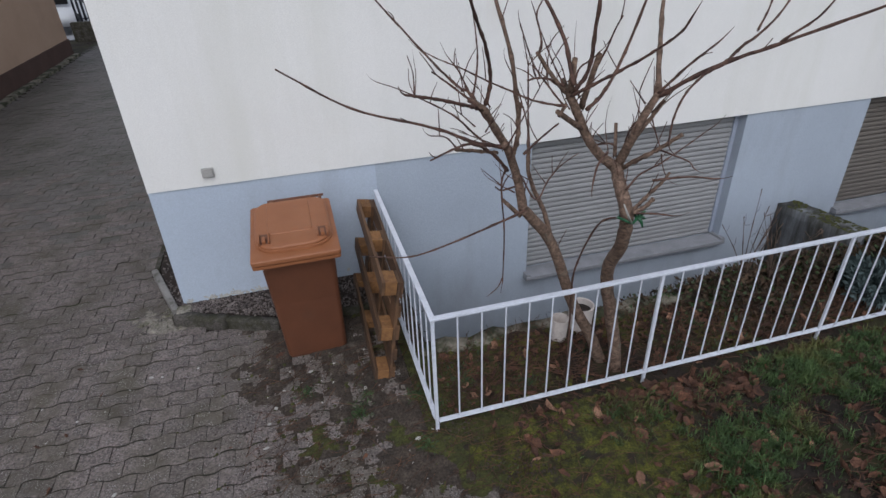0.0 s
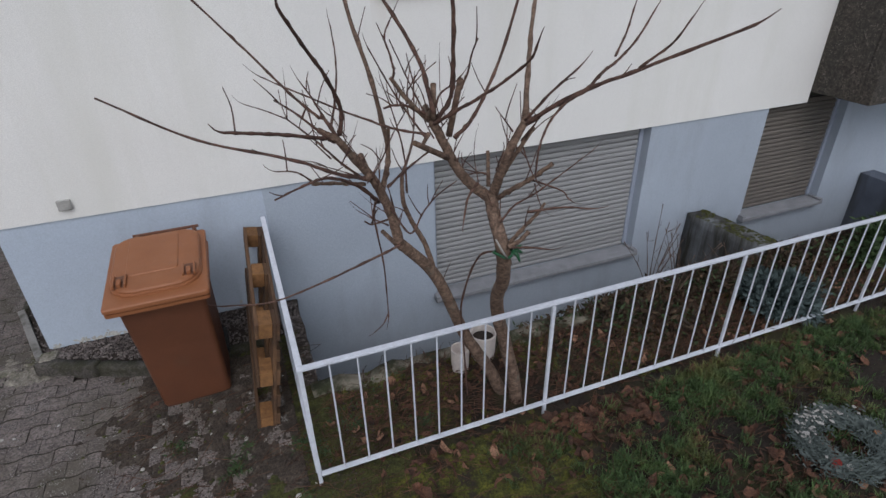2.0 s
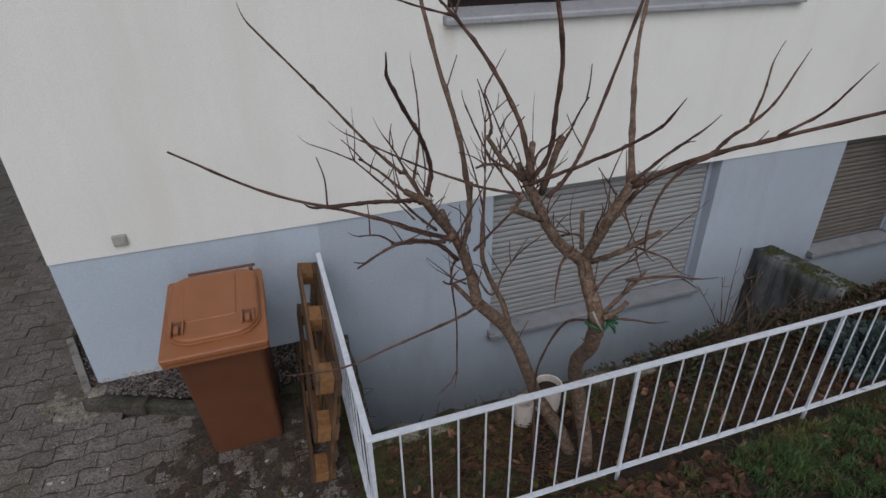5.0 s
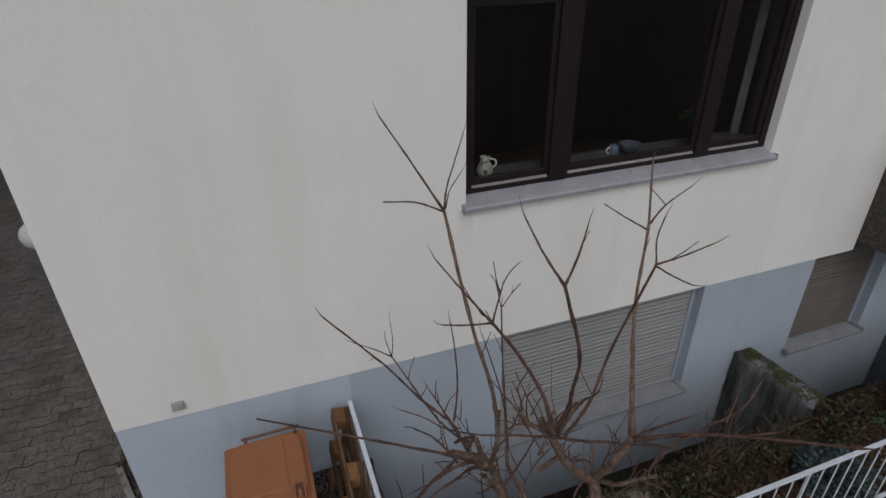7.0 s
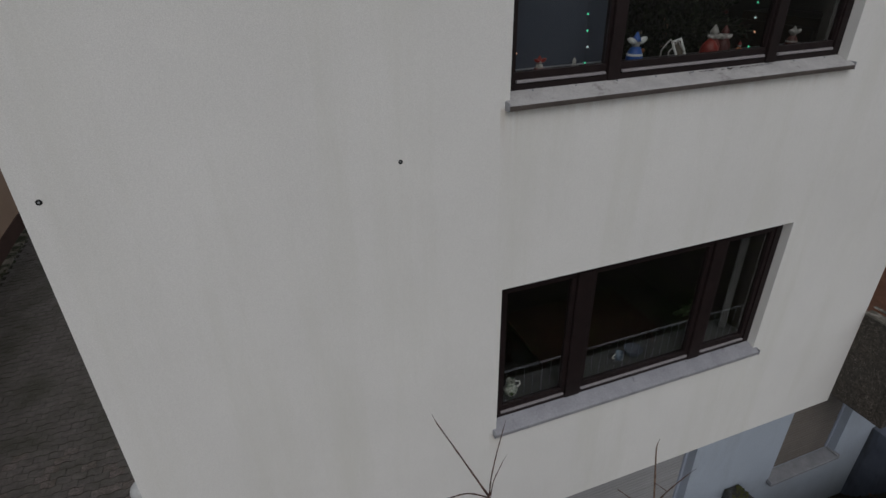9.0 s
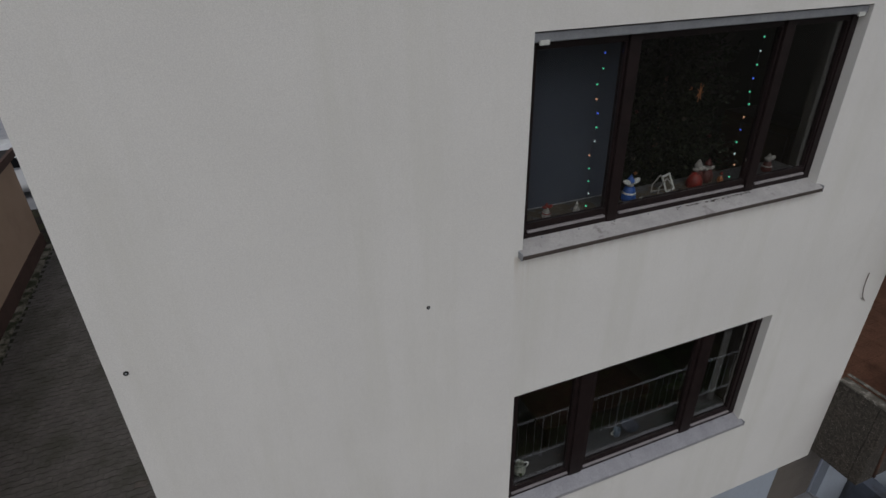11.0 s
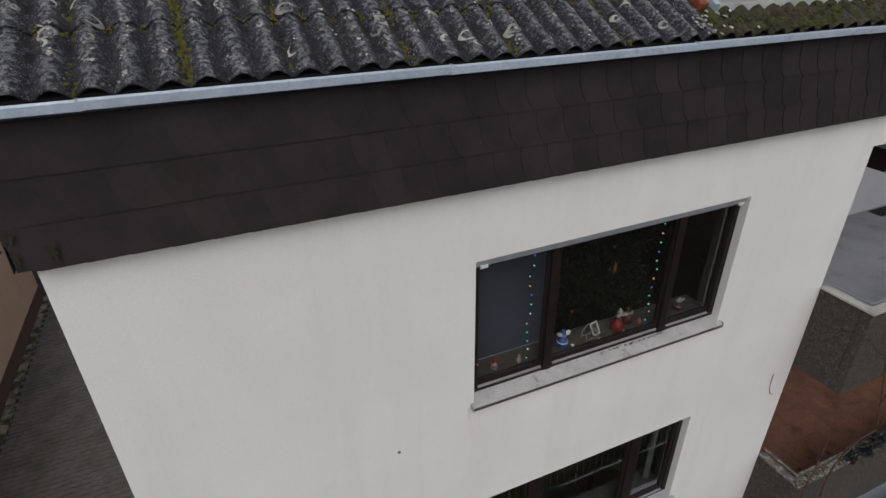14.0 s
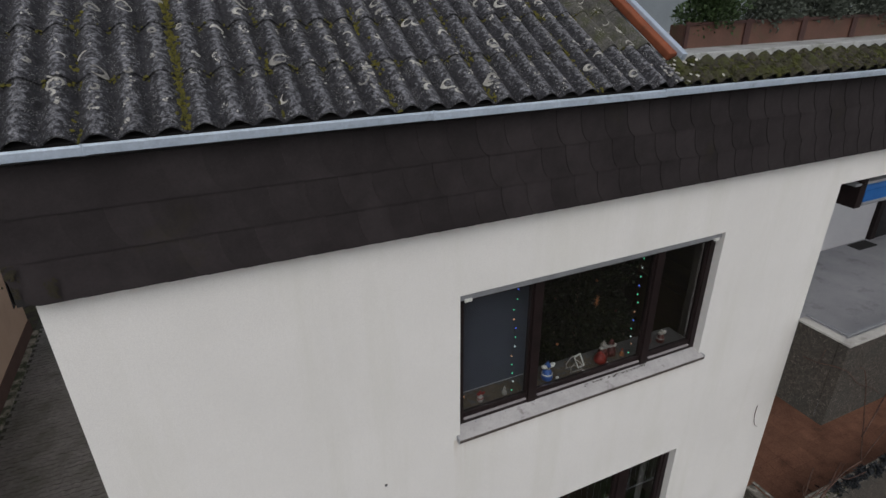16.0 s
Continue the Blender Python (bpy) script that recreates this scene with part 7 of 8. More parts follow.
# ---- shrubs in the bed ----
def bare_shrub(at, count, height, seed, label):
    sh = thing("shrub", label, "shrub", at)
    r = random.Random(seed)
    for _ in range(count):
        a, sp = r.uniform(0, 6.3), r.uniform(0.05, 0.36)
        h = height * r.uniform(0.6, 1.1)
        p = [Vector(at), Vector(at) + Vector((math.cos(a) * sp * 0.35, math.sin(a) * sp * 0.3, h * 0.5)), Vector(at) + Vector((math.cos(a) * sp, math.sin(a) * sp * 0.7, h))]
        line = curve_through(p, 4)
        bm = bmesh.new()
        add_tube(bm, line, [0.0042 - 0.0028 * k / len(line) + (0.002 if k % 3 == 2 else 0) for k in range(len(line))], 5)
        stalk = part("stem", bm, DRY_STEM, sh, smooth=True)
        for _ in range(2):
            q = line[r.randint(4, len(line) - 2)]
            tip = q + Vector((r.uniform(-0.09, 0.09), r.uniform(-0.07, 0.07), r.uniform(0.04, 0.13)))
            bm = bmesh.new()
            add_tube(bm, [q, (q + tip) / 2 + Vector((0.008, 0, -0.006)), tip], [0.0024, 0.002, 0.001], 4)
            part("side_shoot", bm, DRY_STEM, stalk)
    return sh


bare_shrub((4.64, -1.17, -0.08), 9, 0.72, 3, "leafless shrub with thin upright brown stems")
bare_shrub((4.85, -1.25, -0.08), 9, 0.60, 4, "low leafless shrub with brown stems")
bare_shrub((5.50, -1.22, -0.08), 5, 0.35, 5, "small leafless shrub with brown stems")
con = thing("low_conifer", "low blue-grey conifer in the bed", "shrub", (5.52, -1.68, -0.08))
leaf_cloud("crown", (5.52, -1.68, 0.06), (0.36, 0.34, 0.20), 4200, 0.055, BLUE_FIR, con, 5)
bm = bmesh.new()
add_tube(bm, [(5.50, -1.68, -0.12), (5.52, -1.68, 0.08)], [0.018, 0.010], 7)
part("trunk", bm, BARK, con)
dk = thing("evergreen_shrub", "dark green evergreen shrub behind the railing", "shrub", (7.1, -1.5, -0.08))
leaf_cloud("crown", (7.2, -1.5, 0.12), (0.85, 0.32, 0.28), 4200, 0.06, GREEN_LEAF, dk, 8)
bm = bmesh.new()
add_tube(bm, [(7.1, -1.5, -0.12), (7.15, -1.5, 0.15)], [0.02, 0.012], 7)
part("trunk", bm, BARK, dk)

vine = thing("climbing_shrub", "leafless climbing shrub in front of the balconies", "shrub", (8.2, -0.85, 0.05))


def vine_stem(nodes, r0, r1):
    line = curve_through(nodes, 5)
    bm = bmesh.new()
    add_tube(bm, [p + 0.008 * Vector((noise.noise(p * 9), noise.noise(p * 9 + Vector((5, 0, 0))), noise.noise(p * 9 + Vector((0, 5, 0))))) for p in line], [r0 + (r1 - r0) * k / len(line) for k in range(len(line))], 6)
    part("stem", bm, TWIG, vine, smooth=True)


vine_stem([(8.2, -0.85, -0.1), (8.05, -0.80, 1.2), (7.85, -0.76, 2.45), (8.15, -0.74, 2.95), (8.6, -0.74, 3.1)], 0.018, 0.008)
vine_stem([(7.98, -0.76, 2.7), (8.02, -0.75, 3.0), (8.05, -0.76, 3.35)], 0.008, 0.004)
vine_stem([(8.2, -0.75, 2.97), (8.5, -0.74, 2.8), (8.9, -0.74, 2.75)], 0.008, 0.004)
vine_stem([(8.6, -0.74, 3.1), (8.3, -0.72, 3.9), (7.95, -0.70, 4.75), (7.75, -0.70, 4.95)], 0.010, 0.004)
vine_stem([(EDGE + 0.12, -0.72, 1.3), (EDGE + 0.02, -0.71, 2.42), (EDGE + 0.03, -0.73, 2.85), (EDGE - 0.06, -0.75, 3.5)], 0.019, 0.006)
vine_stem([(EDGE + 0.03, -0.73, 2.80), (EDGE + 0.45, -0.72, 2.84), (EDGE + 0.95, -0.72, 3.02)], 0.013, 0.006)
vine_stem([(EDGE + 0.55, -0.72, 2.87), (EDGE + 0.66, -0.74, 3.05), (EDGE + 0.72, -0.73, 3.22)], 0.006, 0.003)
vine_stem([(EDGE + 0.01, -0.73, 2.95), (EDGE - 0.12, -0.76, 3.12), (EDGE - 0.16, -0.77, 3.25)], 0.006, 0.003)
vine_stem([(8.4, -0.72, 3.6), (8.6, -0.72, 4.4), (8.35, -0.72, 4.8), (8.2, -0.71, 5.1)], 0.010, 0.004)
vine_stem([(8.6, -0.74, 3.1), (9.2, -0.74, 3.9), (9.7, -0.73, 4.5)], 0.007, 0.003)

ivy = thing("ivy", "dark ivy hanging over the lower balcony coping", "plant", (9.2, -0.6, 2.37))
for k in range(6):
    leaf_cloud("leaves", (8.62 + k * 0.30, -0.60 - 0.02 * (k % 2), 2.40 + 0.03 * (k % 3)), (0.15, 0.10, 0.10), 260, 0.055, IVY, ivy, 130 + k)
blobs = []
rng = random.Random(88)
for k in range(190):
    x, y = EDGE + 0.16 + abs(rng.gauss(0, 0.16 if k % 3 else 0.8)), rng.uniform(-0.45, 1.4)
    blobs.append((Matrix.Translation((x, y, 1.4455)) @ Matrix.Rotation(rng.uniform(0, 6), 4, "Z"), rng.uniform(0.02, 0.05), rng.uniform(0.012, 0.03), rng.uniform(0.004, 0.012)))
scatter("loggia_leaves", blobs, DEAD_LEAF, None, "dark leaves blown against the loggia wall", "dead leaves")
blobs = []
for _ in range(70):
    x = rng.uniform(EDGE, 12.0)
    blobs.append((Matrix.Translation((x, -0.64 + rng.uniform(-0.01, 0.08), 2.3725)) @ Matrix.Rotation(rng.uniform(0, 6), 4, "Z"), rng.uniform(0.012, 0.04), rng.uniform(0.010, 0.025), rng.uniform(0.004, 0.018)))
scatter("coping_moss", blobs, GROUND_MOSS, None, "dark moss along the balcony coping", "moss")

vine = thing("dry_vine", "dry brown vine twig lying over the balcony panel", "creeper", (7.44, -0.4, 4.9))
bm = bmesh.new()
add_tube(bm, curve_through([(EDGE - 0.012, -0.20, 4.85), (EDGE - 0.02, -0.38, 4.88), (EDGE - 0.02, -0.54, 4.945), (EDGE + 0.05, -0.69, 4.93), (7.9, -0.675, 4.63), (8.3, -0.67, 4.42), (8.57, -0.66, 4.22)], 4), [0.006] * 12 + [0.005] * 13, 6)
part("stem", bm, TWIG, vine, smooth=True)
bm = bmesh.new()
add_tube(bm, curve_through([(EDGE - 0.02, -0.38, 4.88), (EDGE - 0.025, -0.41, 5.0), (EDGE - 0.015, -0.413, 5.09)], 4), [0.004] * 9, 5)
part("shoot", bm, TWIG, vine, smooth=True)
blobs = []
for _ in range(260):
    x, y = rng.uniform(6.14, 6.37), rng.uniform(-1.0, -0.02)
    if noise.noise((x * 6, y * 6, 33.0)) > -0.15:
        blobs.append((Matrix.Translation((x, y, -0.087 - 0.08 * y)) @ Matrix.Rotation(rng.uniform(0, 6), 4, "Z"), rng.uniform(0.008, 0.030), rng.uniform(0.008, 0.022), rng.uniform(0.005, 0.014)))
scatter("cross_wall_moss", blobs, GROUND_MOSS, None, "dark moss and litter on top of the cross wall", "moss")

blobs = []
for _ in range(420):
    x, y = rng.uniform(1.72, 1.85), rng.uniform(-1.1, -0.02)
    blobs.append((Matrix.Translation((x, y, -0.078 + rng.uniform(-0.006, 0.008))) @ Euler((rng.uniform(-0.5, 0.5), rng.uniform(-0.5, 0.5), rng.uniform(0, 6))).to_matrix().to_4x4(), rng.uniform(0.007, 0.020), rng.uniform(0.006, 0.014), rng.uniform(0.006, 0.014)))
scatter("edge_gravel", blobs, GRAVEL, None, "reddish grey stones along the end of the light well", "gravel")

blobs = []
for _ in range(150):
    x = rng.uniform(0.02, 1.7)
    if noise.noise((x * 5, 0.0, 47.0)) > -0.1:
        blobs.append((Matrix.Translation((x, 0.004, -0.045 + abs(rng.gauss(0, 0.018)))) @ Matrix.Rotation(radians(90), 4, "X") @ Matrix.Rotation(rng.uniform(0, 6), 4, "Z"), rng.uniform(0.008, 0.028), rng.uniform(0.005, 0.014), 0.004))
scatter("plinth_crust", blobs, PALE_CRUMB, None, "pale flaking crust at the foot of the plinth", "crust")

# ---- old advent wreath on the grass ----
wr = thing("wreath", "discarded fir wreath with red and white candles in the grass", "wreath", (4.60, -2.93, 0.0))
r = random.Random(77)
verts, faces = [], []
for _ in range(5200):
    a = r.uniform(0, math.tau)
    rad = 0.20 + r.gauss(0, 0.038)
    c = Vector((4.60 + rad * 1.1 * math.cos(a), -2.93 + rad * math.sin(a), 0.045 + ground_z(4.6, -2.93) + r.uniform(0.0, 0.055)))
    d = Vector((-math.sin(a) + r.gauss(0, 0.7), math.cos(a) + r.gauss(0, 0.7), r.gauss(0.1, 0.5))).normalized()
    s = d.orthogonal().normalized() * 0.0045
    l = r.uniform(0.02, 0.05)
    o = len(verts)
    verts += [c - s, c + s, c + d * l]
    faces.append((o, o + 1, o + 2))
raw_mesh("fir_ring", verts, faces, WREATH_FIR, wr)
gz = ground_z(4.6, -2.93)
for a, material, rr in ((150, ORNAMENT_WHITE, 0.024), (207, RED, 0.03), (225, ORNAMENT_WHITE, 0.018), (60, ORNAMENT_WHITE, 0.022), (350, ORANGE_WOOD, 0.018)):
    bm = bmesh.new()
    x, y = 4.60 + 0.22 * math.cos(radians(a)), -2.93 + 0.20 * math.sin(radians(a))
    add_lathe(bm, [(rr * 0.9, 0.03), (rr, 0.035), (rr, 0.092), (rr * 0.9, 0.096), (0.004, 0.094)], (x, y, gz), 12)
    part("candle", bm, material, wr)
blobs = []
for _ in range(70):
    a = r.gauss(1.9, 0.7)
    rad = 0.20 + r.gauss(0, 0.03)
    blobs.append((Matrix.Translation((4.60 + rad * 1.1 * math.cos(a), -2.93 + rad * math.sin(a), gz + 0.085 + r.uniform(0, 0.02))) @ Matrix.Rotation(r.uniform(0, 6), 4, "Z"), r.uniform(0.006, 0.020), r.uniform(0.005, 0.014), r.uniform(0.004, 0.010)))
snow = scatter("wreath_snow", blobs, ORNAMENT_WHITE, wr, "white artificial snow on the wreath", "")

# ---- fittings on the walls ----
vent = thing("wall_vent", "small grey plastic vent cover on the white wall", "vent", (0.45, -0.02, 1.09))
box("cover", (0.418, -0.034, 1.058), (0.504, -0.0085, 1.132), VENT_GREY, vent, bevel=0.006)
box("flap", (0.426, -0.039, 1.066), (0.496, -0.0345, 1.106), VENT_GREY, vent, bevel=0.002)
for x, z, rr in ((2.036, 4.995, 0.014), (0.10, 5.06, 0.016)):
    hole = thing("wall_hole", "small dark drill hole with an anchor in the white wall", "hole", (x, -0.008, z), "holes in the wall")
    # hole is not cut: a flat black disc paints the shade inside it
    bm = bmesh.new()
    add_tube(bm, [(x, -0.0125, z), (x, -0.0075, z)], [rr, rr], 12)
    part("socket", bm, BLACK, hole)
    bm = bmesh.new()
    add_tube(bm, [(x, -0.016, z), (x, -0.0126, z)], [rr * 0.4, rr * 0.4], 8)
    part("anchor", bm, RAIL_GREY, hole)
lamp = thing("wall_lamp", "round white glass wall lamp on the side wall", "lamp", (-0.05, 0.36, 2.5))
bm = bmesh.new()
bmesh.ops.create_uvsphere(bm, u_segments=20, v_segments=12, radius=0.092, matrix=Matrix.Translation((-0.105, 0.36, 2.47)))
part("globe", bm, GLOBE, lamp, smooth=True)
bm = bmesh.new()
add_tube(bm, [(-0.001, 0.36, 2.54), (-0.06, 0.36, 2.545), (-0.105, 0.36, 2.56)], [0.035, 0.03, 0.05], 12)
part("arm", bm, RAIL_GREY, lamp)
stem = thing("creeper_stem", "dead creeper stem on the white wall edge", "creeper", (7.18, -0.02, 3.75))
bm = bmesh.new()
add_tube(bm, curve_through([(7.30, -0.012, 3.62), (7.20, -0.03, 3.70), (7.15, -0.025, 3.86), (7.17, -0.012, 4.02)], 4), [0.0045] * 13, 6)
part("stem", bm, TWIG, stem)

# ---- neighbour's building, low wall and bar fence at the lane's end ----
nb = structure(thing("neighbour_building", "low peach-rendered neighbouring building with brown base", "building", (-4.5, 6, -0.13)), "low peach-rendered neighbouring building with brown base", "building")
box("wall", (-10.5, -6.0, 0.32), (-4.53, 14.15, 2.62), NEIGHBOUR, nb, bevel=0)
box("base", (-10.5, -6.0, -0.30), (-4.50, 14.17, 0.32), NEIGHBOUR_BASE, nb, "brown painted base", bevel=0.004)
box("roof", (-10.6, -6.1, 2.62), (-4.40, 14.27, 2.72), ROOF_DARK, nb, bevel=0.01)
box("roof_edge", (-4.46, -6.1, 2.56), (-4.37, 14.29, 2.76), NEIGHBOUR_BASE, nb, "dark red-brown roof edge", bevel=0.01)
for k in range(14):
    box("base_stone", (-4.50, 0.2 + k * 1.0, -0.16), (-4.36 + 0.02 * (k % 3), 1.17 + k * 1.0, -0.075 + 0.01 * (k % 2)), PALE_STONE, nb, bevel=0.015)
structure(box("garden_wall", (-5.2, 17.0, -0.2), (0.6, 17.25, 0.42), KERB, bevel=0.01), "low grey garden wall at the end of the lane", "wall")
gf = thing("bar_fence", "dark steel bar fence on the low garden wall", "fence", (-4.8, 17.1, 0.42))
for z in (0.50, 1.45):
    box("rail", (-5.0, 17.10, z), (0.5, 17.14, z + 0.03), DARK_METAL, gf, bevel=0.002)
for k in range(46):
    box("bar", (-5.0 + k * 0.12, 17.11, 0.44), (-4.935 + k * 0.12, 17.145, 1.7), DARK_METAL, gf, bevel=0.002)

car = thing("car", "white parked car behind the garden wall", "car", (-6.3, 20.5, -0.12))
bm = bmesh.new()
side = [(0, 0.30), (0.05, 0.62), (0.9, 0.80), (1.5, 1.28), (1.9, 1.42), (3.0, 1.42), (3.7, 1.0), (4.1, 0.92), (4.2, 0.55), (4.15, 0.28)]
rings = [[bm.verts.new((x + (0.12 if z > 1.0 else 0) * (1 if x < -6 else -1), 18.2 + y, -0.12 + z)) for y, z in side] for x in (-7.15, -5.45)]
for k in range(len(side)):
    j = (k + 1) % len(side)
    bm.faces.new((rings[0][k], rings[0][j], rings[1][j], rings[1][k]))
bm.faces.new(rings[0][::-1])
bm.faces.new(rings[1])
bmesh.ops.recalc_face_normals(bm, faces=bm.faces)
bmesh.ops.bevel(bm, geom=bm.edges[:], offset=0.05, segments=2, affect="EDGES")
part("body", bm, CAR_WHITE, car, smooth=True)
box("side_window", (-5.50, 19.75, 0.74), (-5.435, 21.2, 1.22), CAR_GLASS, car, bevel=0.02)
box("windscreen", (-6.95, 19.05, 0.80), (-5.65, 19.12, 1.15), CAR_GLASS, car, bevel=0.02, m=None)
for y in (19.0, 21.5):
    for x in (-7.12, -5.62):
        bm = bmesh.new()
        add_tube(bm, [(x, y, 0.19), (x + 0.18, y, 0.19)], [0.31, 0.31], 20)
        wh = part("wheel", bm, TYRE, car)

# ---- behind the lower window: jug, cup, curtain, furniture ----
Y_IN, Z1S, Z2S = 0.30, W1Z0 + 0.105, W2Z0 + 0.105
jug = thing("jug", "white and green ceramic jug on the window board", "jug", (3.06, Y_IN, Z1S))
bm = bmesh.new()
add_lathe(bm, [(0.040, 0.0), (0.058, 0.02), (0.068, 0.06), (0.055, 0.10), (0.036, 0.13), (0.044, 0.165), (0.040, 0.166), (0.032, 0.13), (0.01, 0.05)], (3.06, Y_IN - 0.03, Z1S), 18)
part("body", bm, JUG_GLAZE, jug, smooth=True)
bm = bmesh.new()
add_tube(bm, curve_through([(3.115, Y_IN - 0.03, Z1S + 0.06), (3.155, Y_IN - 0.03, Z1S + 0.085), (3.15, Y_IN - 0.03, Z1S + 0.125), (3.10, Y_IN - 0.03, Z1S + 0.145)], 4), [0.007] * 13, 6)
part("handle", bm, WHITE_GLAZE, jug)
bm = bmesh.new()
bmesh.ops.create_uvsphere(bm, u_segments=10, v_segments=6, radius=0.018, matrix=Matrix.Translation((3.04, Y_IN - 0.092, Z1S + 0.06)))
part("green_spot", bm, GREEN_LEAF, jug)
cup = thing("cup", "dull blue mug with a white handle on the window board", "cup", (4.30, Y_IN, Z1S))
bm = bmesh.new()
add_lathe(bm, [(0.034, 0.0), (0.040, 0.01), (0.042, 0.09), (0.038, 0.09), (0.036, 0.015), (0.004, 0.012)], (4.30, Y_IN, Z1S), 16)
part("body", bm, DULL_BLUE, cup, smooth=True)
bm = bmesh.new()
add_tube(bm, curve_through([(4.262, Y_IN, Z1S + 0.075), (4.228, Y_IN, Z1S + 0.065), (4.232, Y_IN, Z1S + 0.03), (4.264, Y_IN, Z1S + 0.02)], 4), [0.006] * 13, 6)
part("handle", bm, WHITE_GLAZE, cup)
bw = thing("bowl", "dark blue bowl on the window board", "bowl", (4.46, Y_IN, Z1S))
bm = bmesh.new()
add_lathe(bm, [(0.03, 0.0), (0.07, 0.035), (0.10, 0.085), (0.095, 0.085), (0.06, 0.035), (0.004, 0.02)], (4.47, Y_IN, Z1S), 18)
part("shell", bm, BLIND, bw, smooth=True)


def curtain(name, x0, x1, y, z0, z1, folds, material, label):
    c = thing(name, label, "curtain", ((x0 + x1) / 2, y, z0))
    verts, faces, n = [], [], folds * 8
    for z in (z0, z1):
        for k in range(n + 1):
            verts.append((x0 + (x1 - x0) * k / n, y + 0.022 * math.sin(k * math.tau / 8), z))
    faces = [(k, k + 1, n + 2 + k, n + 1 + k) for k in range(n)]
    ob = raw_mesh("cloth", verts, faces, material, c)
    ob.modifiers.new("thick", "SOLIDIFY").thickness = 0.003
    return c


plant = thing("house_plant", "potted house plant with a stem of small white blossoms", "plant", (5.35, 0.50, Z1S - 0.2))
bm = bmesh.new()
add_lathe(bm, [(0.07, 0), (0.09, 0.16), (0.08, 0.16), (0.004, 0.13)], (5.3, 0.36, Z1S), 14)
part("pot", bm, ROOM_WOOD, plant)
leaf_cloud("foliage", (5.34, 0.45, Z1S + 0.24), (0.14, 0.10, 0.10), 26, 0.10, GREEN_LEAF, plant, 12)
for k in range(11):
    bm = bmesh.new()
    bmesh.ops.create_icosphere(bm, subdivisions=1, radius=0.012 + 0.004 * (k % 3), matrix=Matrix.Translation((5.24 + 0.03 * (k % 4), 0.38, Z1S + 0.36 + 0.035 * k - 0.02 * (k % 3))))
    part("blossom", bm, ORNAMENT_WHITE, plant)
bm = bmesh.new()
add_tube(bm, [(5.31, 0.39, Z1S + 0.14), (5.30, 0.39, Z1S + 0.45), (5.24, 0.38, Z1S + 0.74)], [0.004, 0.003, 0.002], 5)
part("flower_stem", bm, GREEN_LEAF, plant)
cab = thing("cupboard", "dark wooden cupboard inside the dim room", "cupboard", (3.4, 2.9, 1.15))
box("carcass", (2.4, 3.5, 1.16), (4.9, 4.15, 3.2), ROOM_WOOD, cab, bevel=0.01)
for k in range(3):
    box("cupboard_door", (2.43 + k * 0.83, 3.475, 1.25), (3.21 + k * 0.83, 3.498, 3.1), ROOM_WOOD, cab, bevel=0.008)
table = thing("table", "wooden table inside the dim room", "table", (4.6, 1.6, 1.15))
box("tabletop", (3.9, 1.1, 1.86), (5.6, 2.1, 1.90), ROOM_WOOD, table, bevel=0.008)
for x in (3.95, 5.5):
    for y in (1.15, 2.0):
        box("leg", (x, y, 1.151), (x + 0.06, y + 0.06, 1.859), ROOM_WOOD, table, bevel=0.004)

# ---- behind the upper window: blind, fairy lights, winter ornaments ----
bl = thing("roller_blind", "drawn blue-grey roller blind behind one casement", "blind", (3.2, 0.42, Z2S))
box("cloth", (WX0 + 0.02, 0.425, Z2S + 0.01), (3.85, 0.431, W2Z1 - 0.02), BLIND, bl, bevel=0)
box("hem_bar", (WX0 + 0.02, 0.421, Z2S + 0.001), (3.85, 0.435, Z2S + 0.012), RAIL_GREY, bl, bevel=0.003)
bulbs = [glow("bulb_green", (0.10, 0.75, 0.42), 1.2), glow("bulb_blue", (0.06, 0.14, 0.9), 1.4), glow("bulb_warm", (0.9, 0.45, 0.25), 1.0), glow("bulb_white", (0.7, 0.85, 0.85), 1.0)]
bm = bmesh.new()
bmesh.ops.create_icosphere(bm, subdivisions=1, radius=0.0085)
bulb_meshes = []
for b in bulbs:
    me = bpy.data.meshes.new("bulb")
    bm.to_mesh(me)
    me.materials.append(b)
    bulb_meshes.append(me)
bm.free()
rng = random.Random(5)
for x in (2.90, 3.455, 4.945):
    ls = thing("fairy_lights", "string of small coloured fairy lights hanging behind the glass", "fairy lights", (x, 0.2, W2Z1 - 0.1), "fairy light strings")
    bm = bmesh.new()
    line = [(x + 0.012 * math.sin(k * 1.3), 0.205, W2Z1 - 0.10 - k * 0.105) for k in range(13)]
    add_tube(bm, line, [0.0015] * 13, 5)
    part("cable", bm, FRAME_BLACK, ls)
    for k, p in enumerate(line):
        if x < 3 and k % 4 != 3:
            continue
        link_mesh("bulb", bulb_meshes[(k * 7 + int(x * 10)) % 4 if k % 3 else 0], ls, m=Matrix.Translation((p[0] + rng.uniform(-0.012, 0.012), p[1] - 0.006, p[2])))


